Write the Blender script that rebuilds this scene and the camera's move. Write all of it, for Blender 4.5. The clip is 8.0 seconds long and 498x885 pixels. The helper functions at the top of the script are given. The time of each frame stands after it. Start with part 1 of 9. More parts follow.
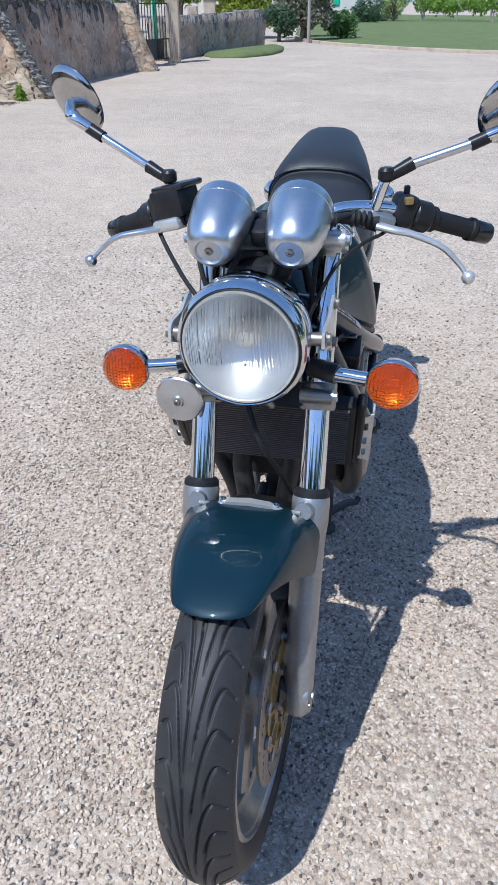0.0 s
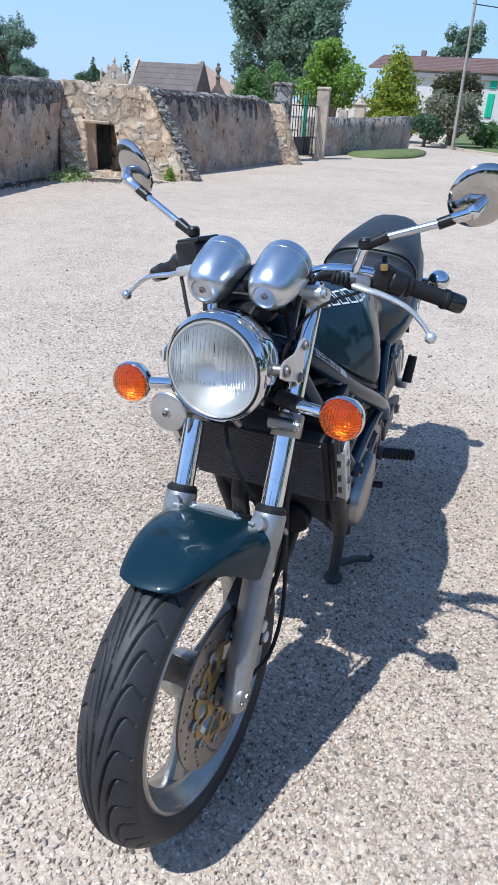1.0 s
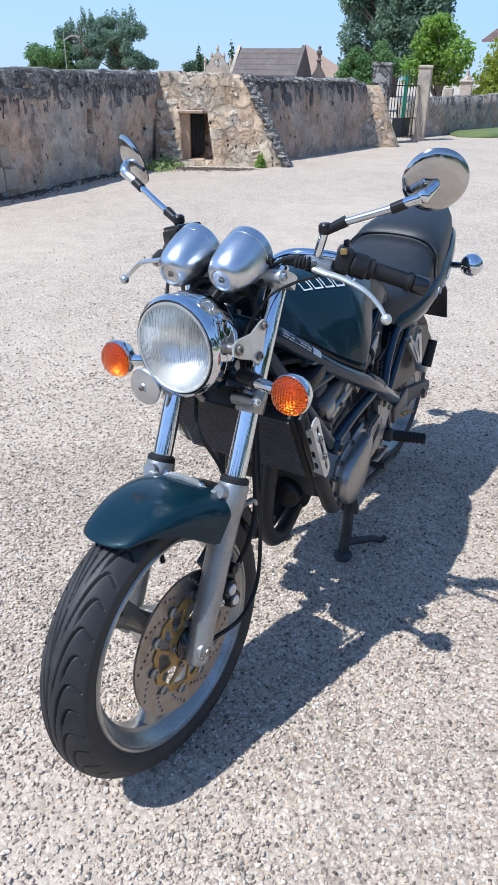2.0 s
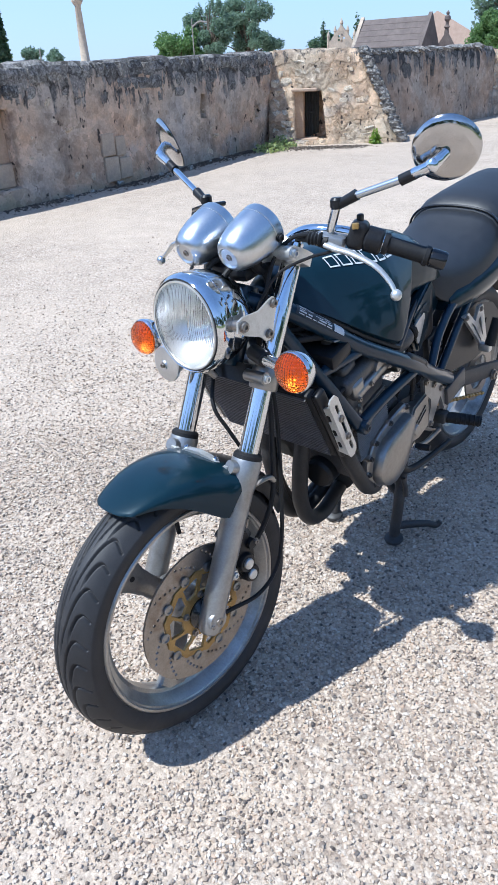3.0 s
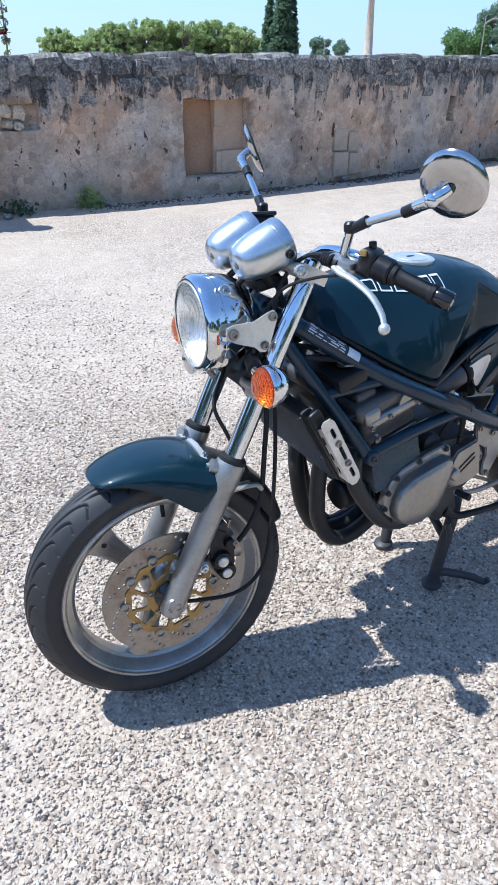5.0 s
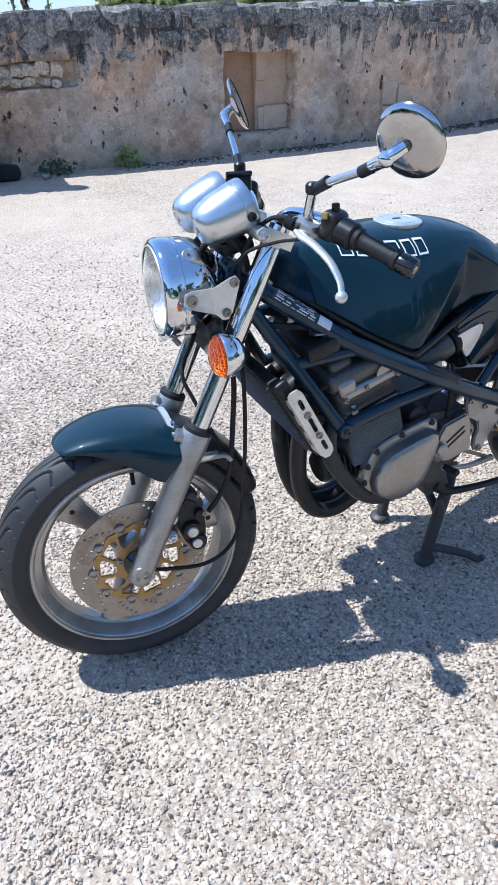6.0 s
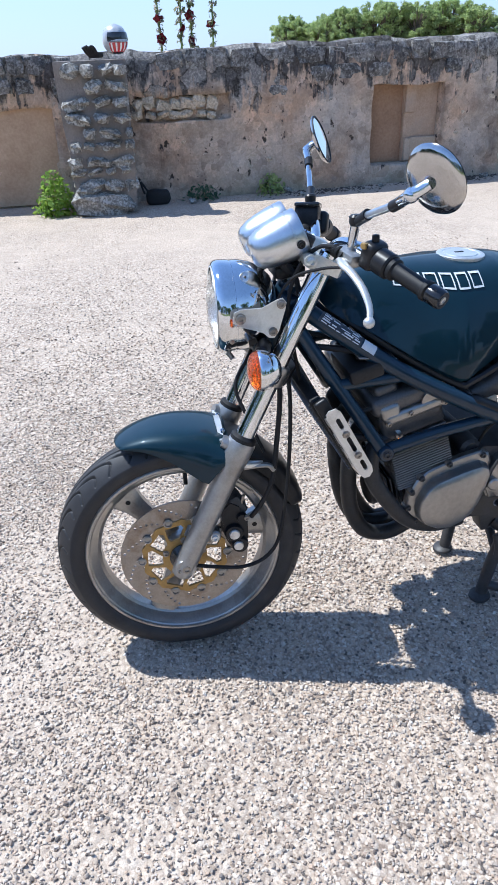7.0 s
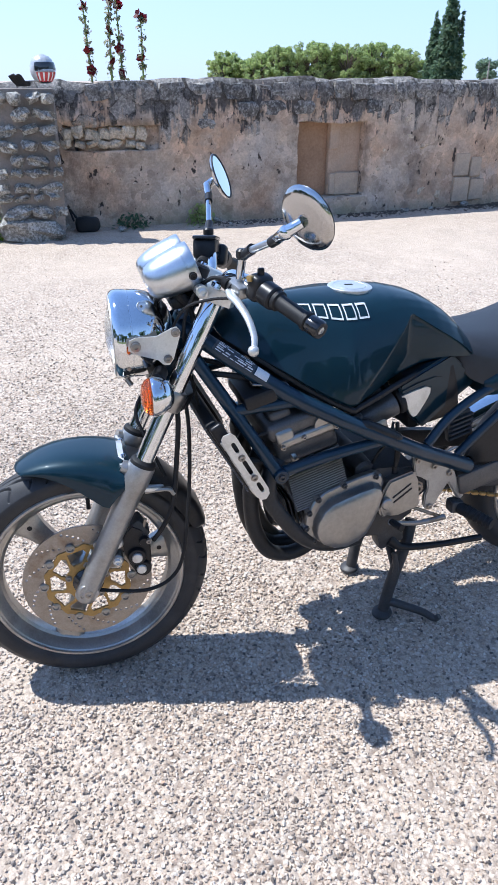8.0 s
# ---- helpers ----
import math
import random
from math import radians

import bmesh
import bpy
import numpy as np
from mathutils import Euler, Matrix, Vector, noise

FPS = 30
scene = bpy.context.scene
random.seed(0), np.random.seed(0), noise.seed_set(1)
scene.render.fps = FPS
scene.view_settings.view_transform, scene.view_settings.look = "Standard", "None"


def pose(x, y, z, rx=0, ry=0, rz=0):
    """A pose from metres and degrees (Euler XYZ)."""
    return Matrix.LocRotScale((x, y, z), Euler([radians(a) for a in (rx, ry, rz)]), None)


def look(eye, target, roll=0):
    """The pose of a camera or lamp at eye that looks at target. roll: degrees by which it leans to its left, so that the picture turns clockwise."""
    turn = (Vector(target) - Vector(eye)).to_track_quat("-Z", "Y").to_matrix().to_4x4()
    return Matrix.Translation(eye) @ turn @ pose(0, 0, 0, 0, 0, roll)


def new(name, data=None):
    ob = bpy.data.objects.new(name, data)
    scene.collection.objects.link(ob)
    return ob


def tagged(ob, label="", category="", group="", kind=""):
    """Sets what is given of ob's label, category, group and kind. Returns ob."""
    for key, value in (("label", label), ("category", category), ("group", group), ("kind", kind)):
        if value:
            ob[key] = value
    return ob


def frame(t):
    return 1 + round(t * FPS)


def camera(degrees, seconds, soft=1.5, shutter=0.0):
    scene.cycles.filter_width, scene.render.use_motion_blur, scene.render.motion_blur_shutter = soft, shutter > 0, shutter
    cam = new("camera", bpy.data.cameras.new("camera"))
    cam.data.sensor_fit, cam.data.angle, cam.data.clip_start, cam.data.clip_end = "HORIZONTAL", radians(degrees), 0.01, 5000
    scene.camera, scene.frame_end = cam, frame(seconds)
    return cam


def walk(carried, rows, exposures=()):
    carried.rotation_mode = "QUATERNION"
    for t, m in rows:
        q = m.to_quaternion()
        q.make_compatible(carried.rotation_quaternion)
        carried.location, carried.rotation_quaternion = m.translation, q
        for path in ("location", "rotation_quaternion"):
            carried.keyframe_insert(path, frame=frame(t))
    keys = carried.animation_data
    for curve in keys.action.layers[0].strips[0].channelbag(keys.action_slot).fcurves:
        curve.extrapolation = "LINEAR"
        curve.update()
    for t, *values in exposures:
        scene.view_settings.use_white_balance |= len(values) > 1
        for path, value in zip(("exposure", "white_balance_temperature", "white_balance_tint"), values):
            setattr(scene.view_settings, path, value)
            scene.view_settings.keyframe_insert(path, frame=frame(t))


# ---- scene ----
cam = camera(40.1, 8.0, soft=1.6)
PATH = [
    (0, (0.201, -0.734, 1.282), (-0.206, 0.894, 0.193), 0.5),
    (0.2, (0.271, -0.743, 1.279), (-0.325, 0.887, 0.285), 1.6),
    (0.5, (0.367, -0.771, 1.287), (-0.329, 0.845, 0.336), 4.8),
    (0.8, (0.439, -0.807, 1.285), (-0.314, 0.814, 0.388), 3.3),
    (1, (0.48, -0.835, 1.279), (-0.257, 0.792, 0.38), 3.6),
    (1.2, (0.522, -0.855, 1.288), (-0.224, 0.752, 0.360), 3.3),
    (2.3, (0.816, -0.75, 1.31), (-0.277, 0.644, 0.382), 0.4),
    (2.5, (0.857, -0.73, 1.314), (-0.305, 0.607, 0.386), -0.1),
    (3, (0.915, -0.674, 1.3), (-0.316, 0.559, 0.319), -3.2),
    (3.5, (0.902, -0.556, 1.295), (-0.284, 0.623, 0.198), -1.0),
    (4, (0.922, -0.48, 1.31), (-0.408, 0.546, 0.224), -3.7),
    (4.5, (1.074, -0.383, 1.316), (-0.424, 0.437, 0.274), -0.5),
    (4.7, (1.128, -0.362, 1.326), (-0.406, 0.442, 0.326), 0.4),
    (5.8, (1.223, -0.233, 1.319), (-0.383, 0.389, 0.302), -1.9),
    (6, (1.218, -0.173, 1.32), (-0.359, 0.429, 0.249), -1.3),
    (6.5, (1.268, -0.085, 1.333), (-0.416, 0.27, 0.314), -3.2),
    (7, (1.355, -0.016, 1.338), (-0.36, 0.225, 0.337), -2.3),
    (7.5, (1.378, 0.032, 1.342), (-0.351, 0.316, 0.378), -1.3),
    (8, (1.411, 0.066, 1.353), (-0.305, 0.487, 0.416), 0.0),
]
walk(cam, [(t, look(eye, target, roll)) for t, eye, target, roll in PATH], exposures=[(0.0, 0.33, 5540.0, 8.5), (0.5, 0.41, 5560.0, 8.5), (1.0, 0.47, 5570.0, 8.0), (2.5, 0.58, 5570.0, 7.5), (3.5, 0.71, 5480.0, 7.5), (4.5, 0.71, 5420.0, 7.0), (6.0, 0.74, 5440.0, 7.5), (6.5, 0.70, 5470.0, 7.5), (7.0, 0.67, 5570.0, 9.0), (8.0, 0.79, 5680.0, 10.5)])

# ---- light ----
SUN_WAY = Vector((0.28, 0.53, -1.0))          # the way the sunlight travels
world = bpy.data.worlds.new("world")
scene.world = world
world.use_nodes = True
wn = world.node_tree.nodes
sky = wn.new("ShaderNodeTexSky")
sky.sky_type = 'NISHITA'
sky.sun_disc = False
sky.sun_elevation = math.asin(1.0 / SUN_WAY.length)
sky.sun_rotation = math.atan2(-SUN_WAY.x, -SUN_WAY.y)
sky.air_density, sky.dust_density, sky.ozone_density = 1.2, 0.0, 2.5
sky.altitude = 3000.0
wn["Background"].inputs["Strength"].default_value = 0.165
haze = wn.new("ShaderNodeMix")                   # a summer haze evens the sky out to a pale blue
haze.data_type = 'RGBA'
way = wn.new("ShaderNodeTexCoord")
up = wn.new("ShaderNodeSeparateXYZ")
world.node_tree.links.new(way.outputs["Generated"], up.inputs[0])
thick = wn.new("ShaderNodeMapRange")              # thick near the horizon, thin overhead
for sock, v in ((1, 0.0), (2, 0.62), (3, 0.90), (4, 0.10)):
    thick.inputs[sock].default_value = v
world.node_tree.links.new(up.outputs[2], thick.inputs[0])
world.node_tree.links.new(thick.outputs[0], haze.inputs[0])
world.node_tree.links.new(sky.outputs[0], haze.inputs[6])
sunward = wn.new("ShaderNodeVectorMath")            # brighter haze towards the sun's side
sunward.operation = 'DOT_PRODUCT'
sunward.inputs[1].default_value = Vector((-SUN_WAY.x, -SUN_WAY.y, 0.0)).normalized()
world.node_tree.links.new(way.outputs["Generated"], sunward.inputs[0])
glow = wn.new("ShaderNodeMapRange")
glow.inputs[1].default_value = -1.0
world.node_tree.links.new(sunward.outputs["Value"], glow.inputs[0])
veil = wn.new("ShaderNodeMix")
veil.data_type = 'RGBA'
veil.inputs[6].default_value, veil.inputs[7].default_value = (1.58, 2.30, 3.10, 1.0), (2.60, 3.02, 4.20, 1.0)
world.node_tree.links.new(glow.outputs[0], veil.inputs[0])
world.node_tree.links.new(veil.outputs[2], haze.inputs[7])
world.node_tree.links.new(haze.outputs[2], wn["Background"].inputs["Color"])
sun = new("sun", bpy.data.lights.new("sun", 'SUN'))
sun.data.energy, sun.data.angle, sun.data.color = 3.95, radians(0.53), (1.0, 0.955, 0.862)
sun.matrix_world = look((-3, -6, 12), Vector((-3, -6, 12)) + SUN_WAY)


# ---- materials ----
def material(name):
    m = bpy.data.materials.new(name)
    m.use_nodes = True
    return m, m.node_tree.nodes, m.node_tree.links, m.node_tree.nodes["Principled BSDF"]


def noise_node(nodes, links, scale, detail=5.0, rough=0.6, vector=None, stretch=None):
    n = nodes.new("ShaderNodeTexNoise")
    n.inputs["Scale"].default_value, n.inputs["Detail"].default_value, n.inputs["Roughness"].default_value = scale, detail, rough
    src = vector
    if src is None:
        src = nodes.new("ShaderNodeTexCoord").outputs["Object"]
    if stretch:
        mp = nodes.new("ShaderNodeMapping")
        mp.inputs["Scale"].default_value = stretch
        links.new(src, mp.inputs["Vector"])
        src = mp.outputs["Vector"]
    links.new(src, n.inputs["Vector"])
    return n


def ramp_node(nodes, links, fac, stops):
    r = nodes.new("ShaderNodeValToRGB")
    e = r.color_ramp.elements
    while len(e) < len(stops):
        e.new(0.5)
    for el, (p, c) in zip(e, stops):
        el.position, el.color = p, (*c, 1.0)
    links.new(fac, r.inputs["Fac"])
    return r


def mix_node(nodes, links, fac, a, b, mode='MIX'):
    m = nodes.new("ShaderNodeMix")
    m.data_type, m.blend_type = 'RGBA', mode
    for sock, v in ((m.inputs[0], fac), (m.inputs[6], a), (m.inputs[7], b)):
        if hasattr(v, "is_output"):
            links.new(v, sock)
        elif isinstance(v, tuple):
            sock.default_value = (*v, 1.0)
        else:
            sock.default_value = v
    return m.outputs[2]


def math_node(nodes, links, op, a, b=0.0, clamp=False):
    m = nodes.new("ShaderNodeMath")
    m.operation, m.use_clamp = op, clamp
    for sock, v in ((m.inputs[0], a), (m.inputs[1], b)):
        if hasattr(v, "is_output"):
            links.new(v, sock)
        else:
            sock.default_value = v
    return m.outputs[0]


def bump_node(nodes, links, bsdf, height, strength, distance):
    b = nodes.new("ShaderNodeBump")
    b.inputs["Strength"].default_value, b.inputs["Distance"].default_value = strength, distance
    links.new(height, b.inputs["Height"])
    links.new(b.outputs["Normal"], bsdf.inputs["Normal"])


def surface(name, dark, light, scale=30.0, rough=0.5, metal=0.0, bump=0.0, dist=0.001, coat=0.0, spread=0.12, fine=220.0, dirt=None, spec=0.5):
    """A worn surface: two colours mixed by a coarse and a fine grain, with uneven gloss and relief."""
    m, nodes, links, bsdf = material(name)
    co = nodes.new("ShaderNodeTexCoord").outputs["Object"]
    a = noise_node(nodes, links, scale, 6.0, 0.65, co)
    b = noise_node(nodes, links, fine, 3.0, 0.6, co)
    f = math_node(nodes, links, 'MULTIPLY_ADD', b.outputs["Fac"], 0.45)
    links.new(math_node(nodes, links, 'MULTIPLY', a.outputs["Fac"], 0.6), f.node.inputs[2])
    r = ramp_node(nodes, links, f, [(0.36, dark), (0.68, light)])
    col = r.outputs["Color"]
    if dirt:
        c = noise_node(nodes, links, scale * 0.35, 8.0, 0.7, co)
        k = ramp_node(nodes, links, c.outputs["Fac"], [(0.52, (0, 0, 0)), (0.72, (1, 1, 1))])
        col = mix_node(nodes, links, k.outputs["Color"], col, dirt)
    links.new(col, bsdf.inputs["Base Color"])
    links.new(math_node(nodes, links, 'ADD', math_node(nodes, links, 'MULTIPLY', a.outputs["Fac"], spread), rough - spread * 0.5, True), bsdf.inputs["Roughness"])
    bsdf.inputs["Metallic"].default_value = metal
    bsdf.inputs["Specular IOR Level"].default_value = spec
    bsdf.inputs["Coat Weight"].default_value, bsdf.inputs["Coat Roughness"].default_value = coat, 0.04
    if bump:
        bump_node(nodes, links, bsdf, f, bump, dist)
    return m


def gravel_ground():
    m, nodes, links, bsdf = material("gravel_bed")
    co = nodes.new("ShaderNodeTexCoord").outputs["Object"]
    cols, heights = [], []
    for sc in (62.0, 110.0):
        v = nodes.new("ShaderNodeTexVoronoi")
        v.inputs["Scale"].default_value = sc
        links.new(co, v.inputs["Vector"])
        sep = nodes.new("ShaderNodeSeparateColor")
        links.new(v.outputs["Color"], sep.inputs["Color"])
        r = ramp_node(nodes, links, sep.outputs[0], [(0.0, (0.34, 0.265, 0.205)), (0.25, (0.56, 0.455, 0.355)), (0.55, (0.63, 0.522, 0.415)), (0.8, (0.66, 0.57, 0.47)), (1.0, (0.47, 0.385, 0.31))])
        # darker towards each cell's rim: the shade between stones is painted in
        edge = ramp_node(nodes, links, v.outputs["Distance"], [(0.34, (1, 1, 1)), (0.80, (0.46, 0.42, 0.40))])
        cols.append(mix_node(nodes, links, 0.8, r.outputs["Color"], edge.outputs["Color"], 'MULTIPLY'))
        heights.append(v.outputs["Distance"])
    sel = noise_node(nodes, links, 30.0, 3.0, 0.6, co)
    col = mix_node(nodes, links, math_node(nodes, links, 'GREATER_THAN', sel.outputs["Fac"], 0.5), cols[0], cols[1])
    wide = noise_node(nodes, links, 0.55, 8.0, 0.65, co)
    k = ramp_node(nodes, links, wide.outputs["Fac"], [(0.40, (0.0, 0.0, 0.0)), (0.64, (1, 1, 1))])
    dusty = mix_node(nodes, links, 0.78, col, (0.57, 0.466, 0.366))
    col = mix_node(nodes, links, k.outputs["Color"], col, dusty)
    pale = noise_node(nodes, links, 5.0, 6.0, 0.7, co)
    tone = ramp_node(nodes, links, pale.outputs["Fac"], [(0.3, (0.80, 0.79, 0.78)), (0.7, (1.0, 1.0, 1.0))])
    col = mix_node(nodes, links, 1.0, col, tone.outputs["Color"], 'MULTIPLY')
    grit = noise_node(nodes, links, 330.0, 3.0, 0.7, co)
    sand = ramp_node(nodes, links, grit.outputs["Fac"], [(0.36, (0.76, 0.74, 0.73)), (0.52, (1.06, 1.06, 1.05)), (0.64, (1.18, 1.17, 1.16))])
    col = mix_node(nodes, links, 1.0, col, sand.outputs["Color"], 'MULTIPLY')
    links.new(col, bsdf.inputs["Base Color"])
    bsdf.inputs["Roughness"].default_value = 0.9
    inv = math_node(nodes, links, 'SUBTRACT', 1.0, heights[0])
    bump_node(nodes, links, bsdf, inv, 0.9, 0.006)
    return m


def pebbles():
    m, nodes, links, bsdf = material("pebbles")
    geo = nodes.new("ShaderNodeNewGeometry")
    # the darkest stops also stand in for the shaded gaps between stones
    r = ramp_node(nodes, links, geo.outputs["Random Per Island"], [
        (0.0, (0.10, 0.085, 0.075)), (0.10, (0.27, 0.21, 0.165)), (0.18, (0.53, 0.42, 0.318)), (0.36, (0.585, 0.483, 0.382)), (0.50, (0.70, 0.605, 0.50)),
        (0.62, (0.508, 0.371, 0.268)), (0.72, (0.60, 0.492, 0.388)), (0.84, (0.22, 0.19, 0.165)), (0.92, (0.60, 0.505, 0.41)), (1.0, (0.78, 0.71, 0.62))])
    n = noise_node(nodes, links, 160.0, 4.0, 0.65)
    tone = ramp_node(nodes, links, n.outputs["Fac"], [(0.3, (0.80, 0.78, 0.76)), (0.7, (1.0, 1.0, 1.0))])
    links.new(mix_node(nodes, links, 1.0, r.outputs["Color"], tone.outputs["Color"], 'MULTIPLY'), bsdf.inputs["Base Color"])
    bsdf.inputs["Roughness"].default_value = 0.72
    bump_node(nodes, links, bsdf, n.outputs["Fac"], 0.35, 0.002)
    return m


def old_wall(name, tan, grey, lichen=0.9, band=0.95, foot=0.0, rubble=0.0):
    """Weathered lime render, bared dark stones and black lichen in the wet top band, pits and pale patches below."""
    m, nodes, links, bsdf = material(name)
    co = nodes.new("ShaderNodeTexCoord").outputs["Object"]
    sep = nodes.new("ShaderNodeSeparateXYZ")
    links.new(co, sep.inputs[0])
    big = noise_node(nodes, links, 0.9, 7.0, 0.62, co)
    mid = noise_node(nodes, links, 5.0, 8.0, 0.68, co)
    fine = noise_node(nodes, links, 42.0, 6.0, 0.7, co)
    base = ramp_node(nodes, links, big.outputs["Fac"], [(0.32, grey), (0.45, tan), (0.56, (tan[0] * 1.08, tan[1] * 0.94, tan[2] * 0.84)), (0.66, grey)])
    # single stones and patches of newer mortar
    warp = mix_node(nodes, links, 0.30, co, mid.outputs["Color"], 'ADD')
    stone = nodes.new("ShaderNodeTexVoronoi")
    gap = nodes.new("ShaderNodeTexVoronoi")
    gap.feature = 'DISTANCE_TO_EDGE'
    for v in (stone, gap):
        v.inputs["Scale"].default_value = 4.6
        links.new(warp, v.inputs["Vector"])
    sepc = nodes.new("ShaderNodeSeparateColor")
    links.new(stone.outputs["Color"], sepc.inputs["Color"])
    patch = ramp_node(nodes, links, sepc.outputs[0], [(0.0, (0.84, 0.82, 0.80)), (0.3, (0.95, 0.94, 0.93)), (0.6, (1.0, 1.0, 1.0)), (0.85, (1.05, 1.06, 1.07)), (1.0, (1.16, 1.17, 1.18))])
    col = mix_node(nodes, links, 1.0, base.outputs["Color"], patch.outputs["Color"], 'MULTIPLY')
    small = nodes.new("ShaderNodeTexVoronoi")                     # small stones and bits of mortar within them
    small.inputs["Scale"].default_value = 15.0
    links.new(mix_node(nodes, links, 0.10, co, mid.outputs["Color"], 'ADD'), small.inputs["Vector"])
    seps = nodes.new("ShaderNodeSeparateColor")
    links.new(small.outputs["Color"], seps.inputs["Color"])
    bits = ramp_node(nodes, links, seps.outputs[0], [(0.0, (0.66, 0.63, 0.61)), (0.18, (0.92, 0.91, 0.90)), (0.7, (1.0, 1.0, 1.0)), (1.0, (1.20, 1.20, 1.19))])
    col = mix_node(nodes, links, 0.75, col, bits.outputs["Color"], 'MULTIPLY')
    stain = noise_node(nodes, links, 2.1, 8.0, 0.72, co)
    st = ramp_node(nodes, links, stain.outputs["Fac"], [(0.36, (0.56, 0.53, 0.52)), (0.50, (1, 1, 1)), (0.66, (1.20, 1.18, 1.16))])
    col = mix_node(nodes, links, 0.85, col, st.outputs["Color"], 'MULTIPLY')
    # pits where the render has fallen off, longer than wide
    spots = noise_node(nodes, links, 9.0, 4.0, 0.6, co, (1.2, 1.2, 0.75))
    pit = ramp_node(nodes, links, spots.outputs["Fac"], [(0.338, (1, 1, 1)), (0.362, (0, 0, 0))])
    col = mix_node(nodes, links, pit.outputs["Color"], col, (0.085, 0.066, 0.055))
    chips = noise_node(nodes, links, 23.0, 3.0, 0.6, co)
    chip = ramp_node(nodes, links, chips.outputs["Fac"], [(0.285, (0.9, 0.9, 0.9)), (0.31, (0, 0, 0))])
    col = mix_node(nodes, links, chip.outputs["Color"], col, (0.11, 0.09, 0.075))
    tone = ramp_node(nodes, links, fine.outputs["Fac"], [(0.3, (0.76, 0.75, 0.74)), (0.7, (1.10, 1.09, 1.08))])
    col = mix_node(nodes, links, 1.0, col, tone.outputs["Color"], 'MULTIPLY')
    if foot:                                                     # green algae on the damp foot
        damp = math_node(nodes, links, 'SUBTRACT', foot, sep.outputs[2])
        damp = math_node(nodes, links, 'ADD', math_node(nodes, links, 'MULTIPLY', damp, 2.6), math_node(nodes, links, 'MULTIPLY', math_node(nodes, links, 'SUBTRACT', stain.outputs["Fac"], 0.56), 5.0), True)
        col = mix_node(nodes, links, math_node(nodes, links, 'MULTIPLY', damp, 0.55), col, (0.20, 0.23, 0.15))
    # the dark top band: drips, and stones that end it unevenly
    streak = noise_node(nodes, links, 1.0, 6.0, 0.62, co, (8.0, 8.0, 0.8))
    blot = noise_node(nodes, links, 3.0, 8.0, 0.7, co)
    h = math_node(nodes, links, 'MULTIPLY', math_node(nodes, links, 'SUBTRACT', sep.outputs[2], band), 2.0)
    for src, gain in ((streak.outputs["Fac"], 3.0), (blot.outputs["Fac"], 1.9), (sepc.outputs[1], 0.45)):
        h = math_node(nodes, links, 'ADD', h, math_node(nodes, links, 'MULTIPLY', math_node(nodes, links, 'SUBTRACT', src, 0.5), gain))
    k = ramp_node(nodes, links, h, [(0.22, (0, 0, 0)), (0.46, (1, 1, 1))])
    bared = ramp_node(nodes, links, sepc.outputs[2], [(0.0, (0.070, 0.066, 0.066)), (0.35, (0.13, 0.125, 0.12)), (0.65, (0.22, 0.205, 0.19)), (1.0, (0.36, 0.335, 0.305))])
    joint = ramp_node(nodes, links, gap.outputs["Distance"], [(0.015, (0.22, 0.22, 0.22)), (0.10, (1, 1, 1))])
    dark = mix_node(nodes, links, 1.0, bared.outputs["Color"], joint.outputs["Color"], 'MULTIPLY')
    speck = ramp_node(nodes, links, fine.outputs["Fac"], [(0.34, (0.45, 0.45, 0.45)), (0.52, (1, 1, 1)), (0.66, (1.9, 1.85, 1.75))])
    dark = mix_node(nodes, links, 1.0, dark, speck.outputs["Color"], 'MULTIPLY')
    col = mix_node(nodes, links, math_node(nodes, links, 'MULTIPLY', k.outputs["Color"], lichen), col, dark)
    links.new(col, bsdf.inputs["Base Color"])
    bsdf.inputs["Roughness"].default_value = 0.92
    hh = math_node(nodes, links, 'ADD', math_node(nodes, links, 'MULTIPLY', mid.outputs["Fac"], 0.8), math_node(nodes, links, 'MULTIPLY', fine.outputs["Fac"], 0.4))
    hh = math_node(nodes, links, 'SUBTRACT', hh, math_node(nodes, links, 'MULTIPLY', pit.outputs["Color"], 0.7))
    if rubble:                                                  # stones bedded in mortar show all over the face
        bed = ramp_node(nodes, links, gap.outputs["Distance"], [(0.0, (0, 0, 0)), (0.16, (1, 1, 1))])
        hh = math_node(nodes, links, 'ADD', hh, math_node(nodes, links, 'MULTIPLY', bed.outputs["Color"], rubble))
    bump_node(nodes, links, bsdf, hh, 0.9, 0.045)
    return m


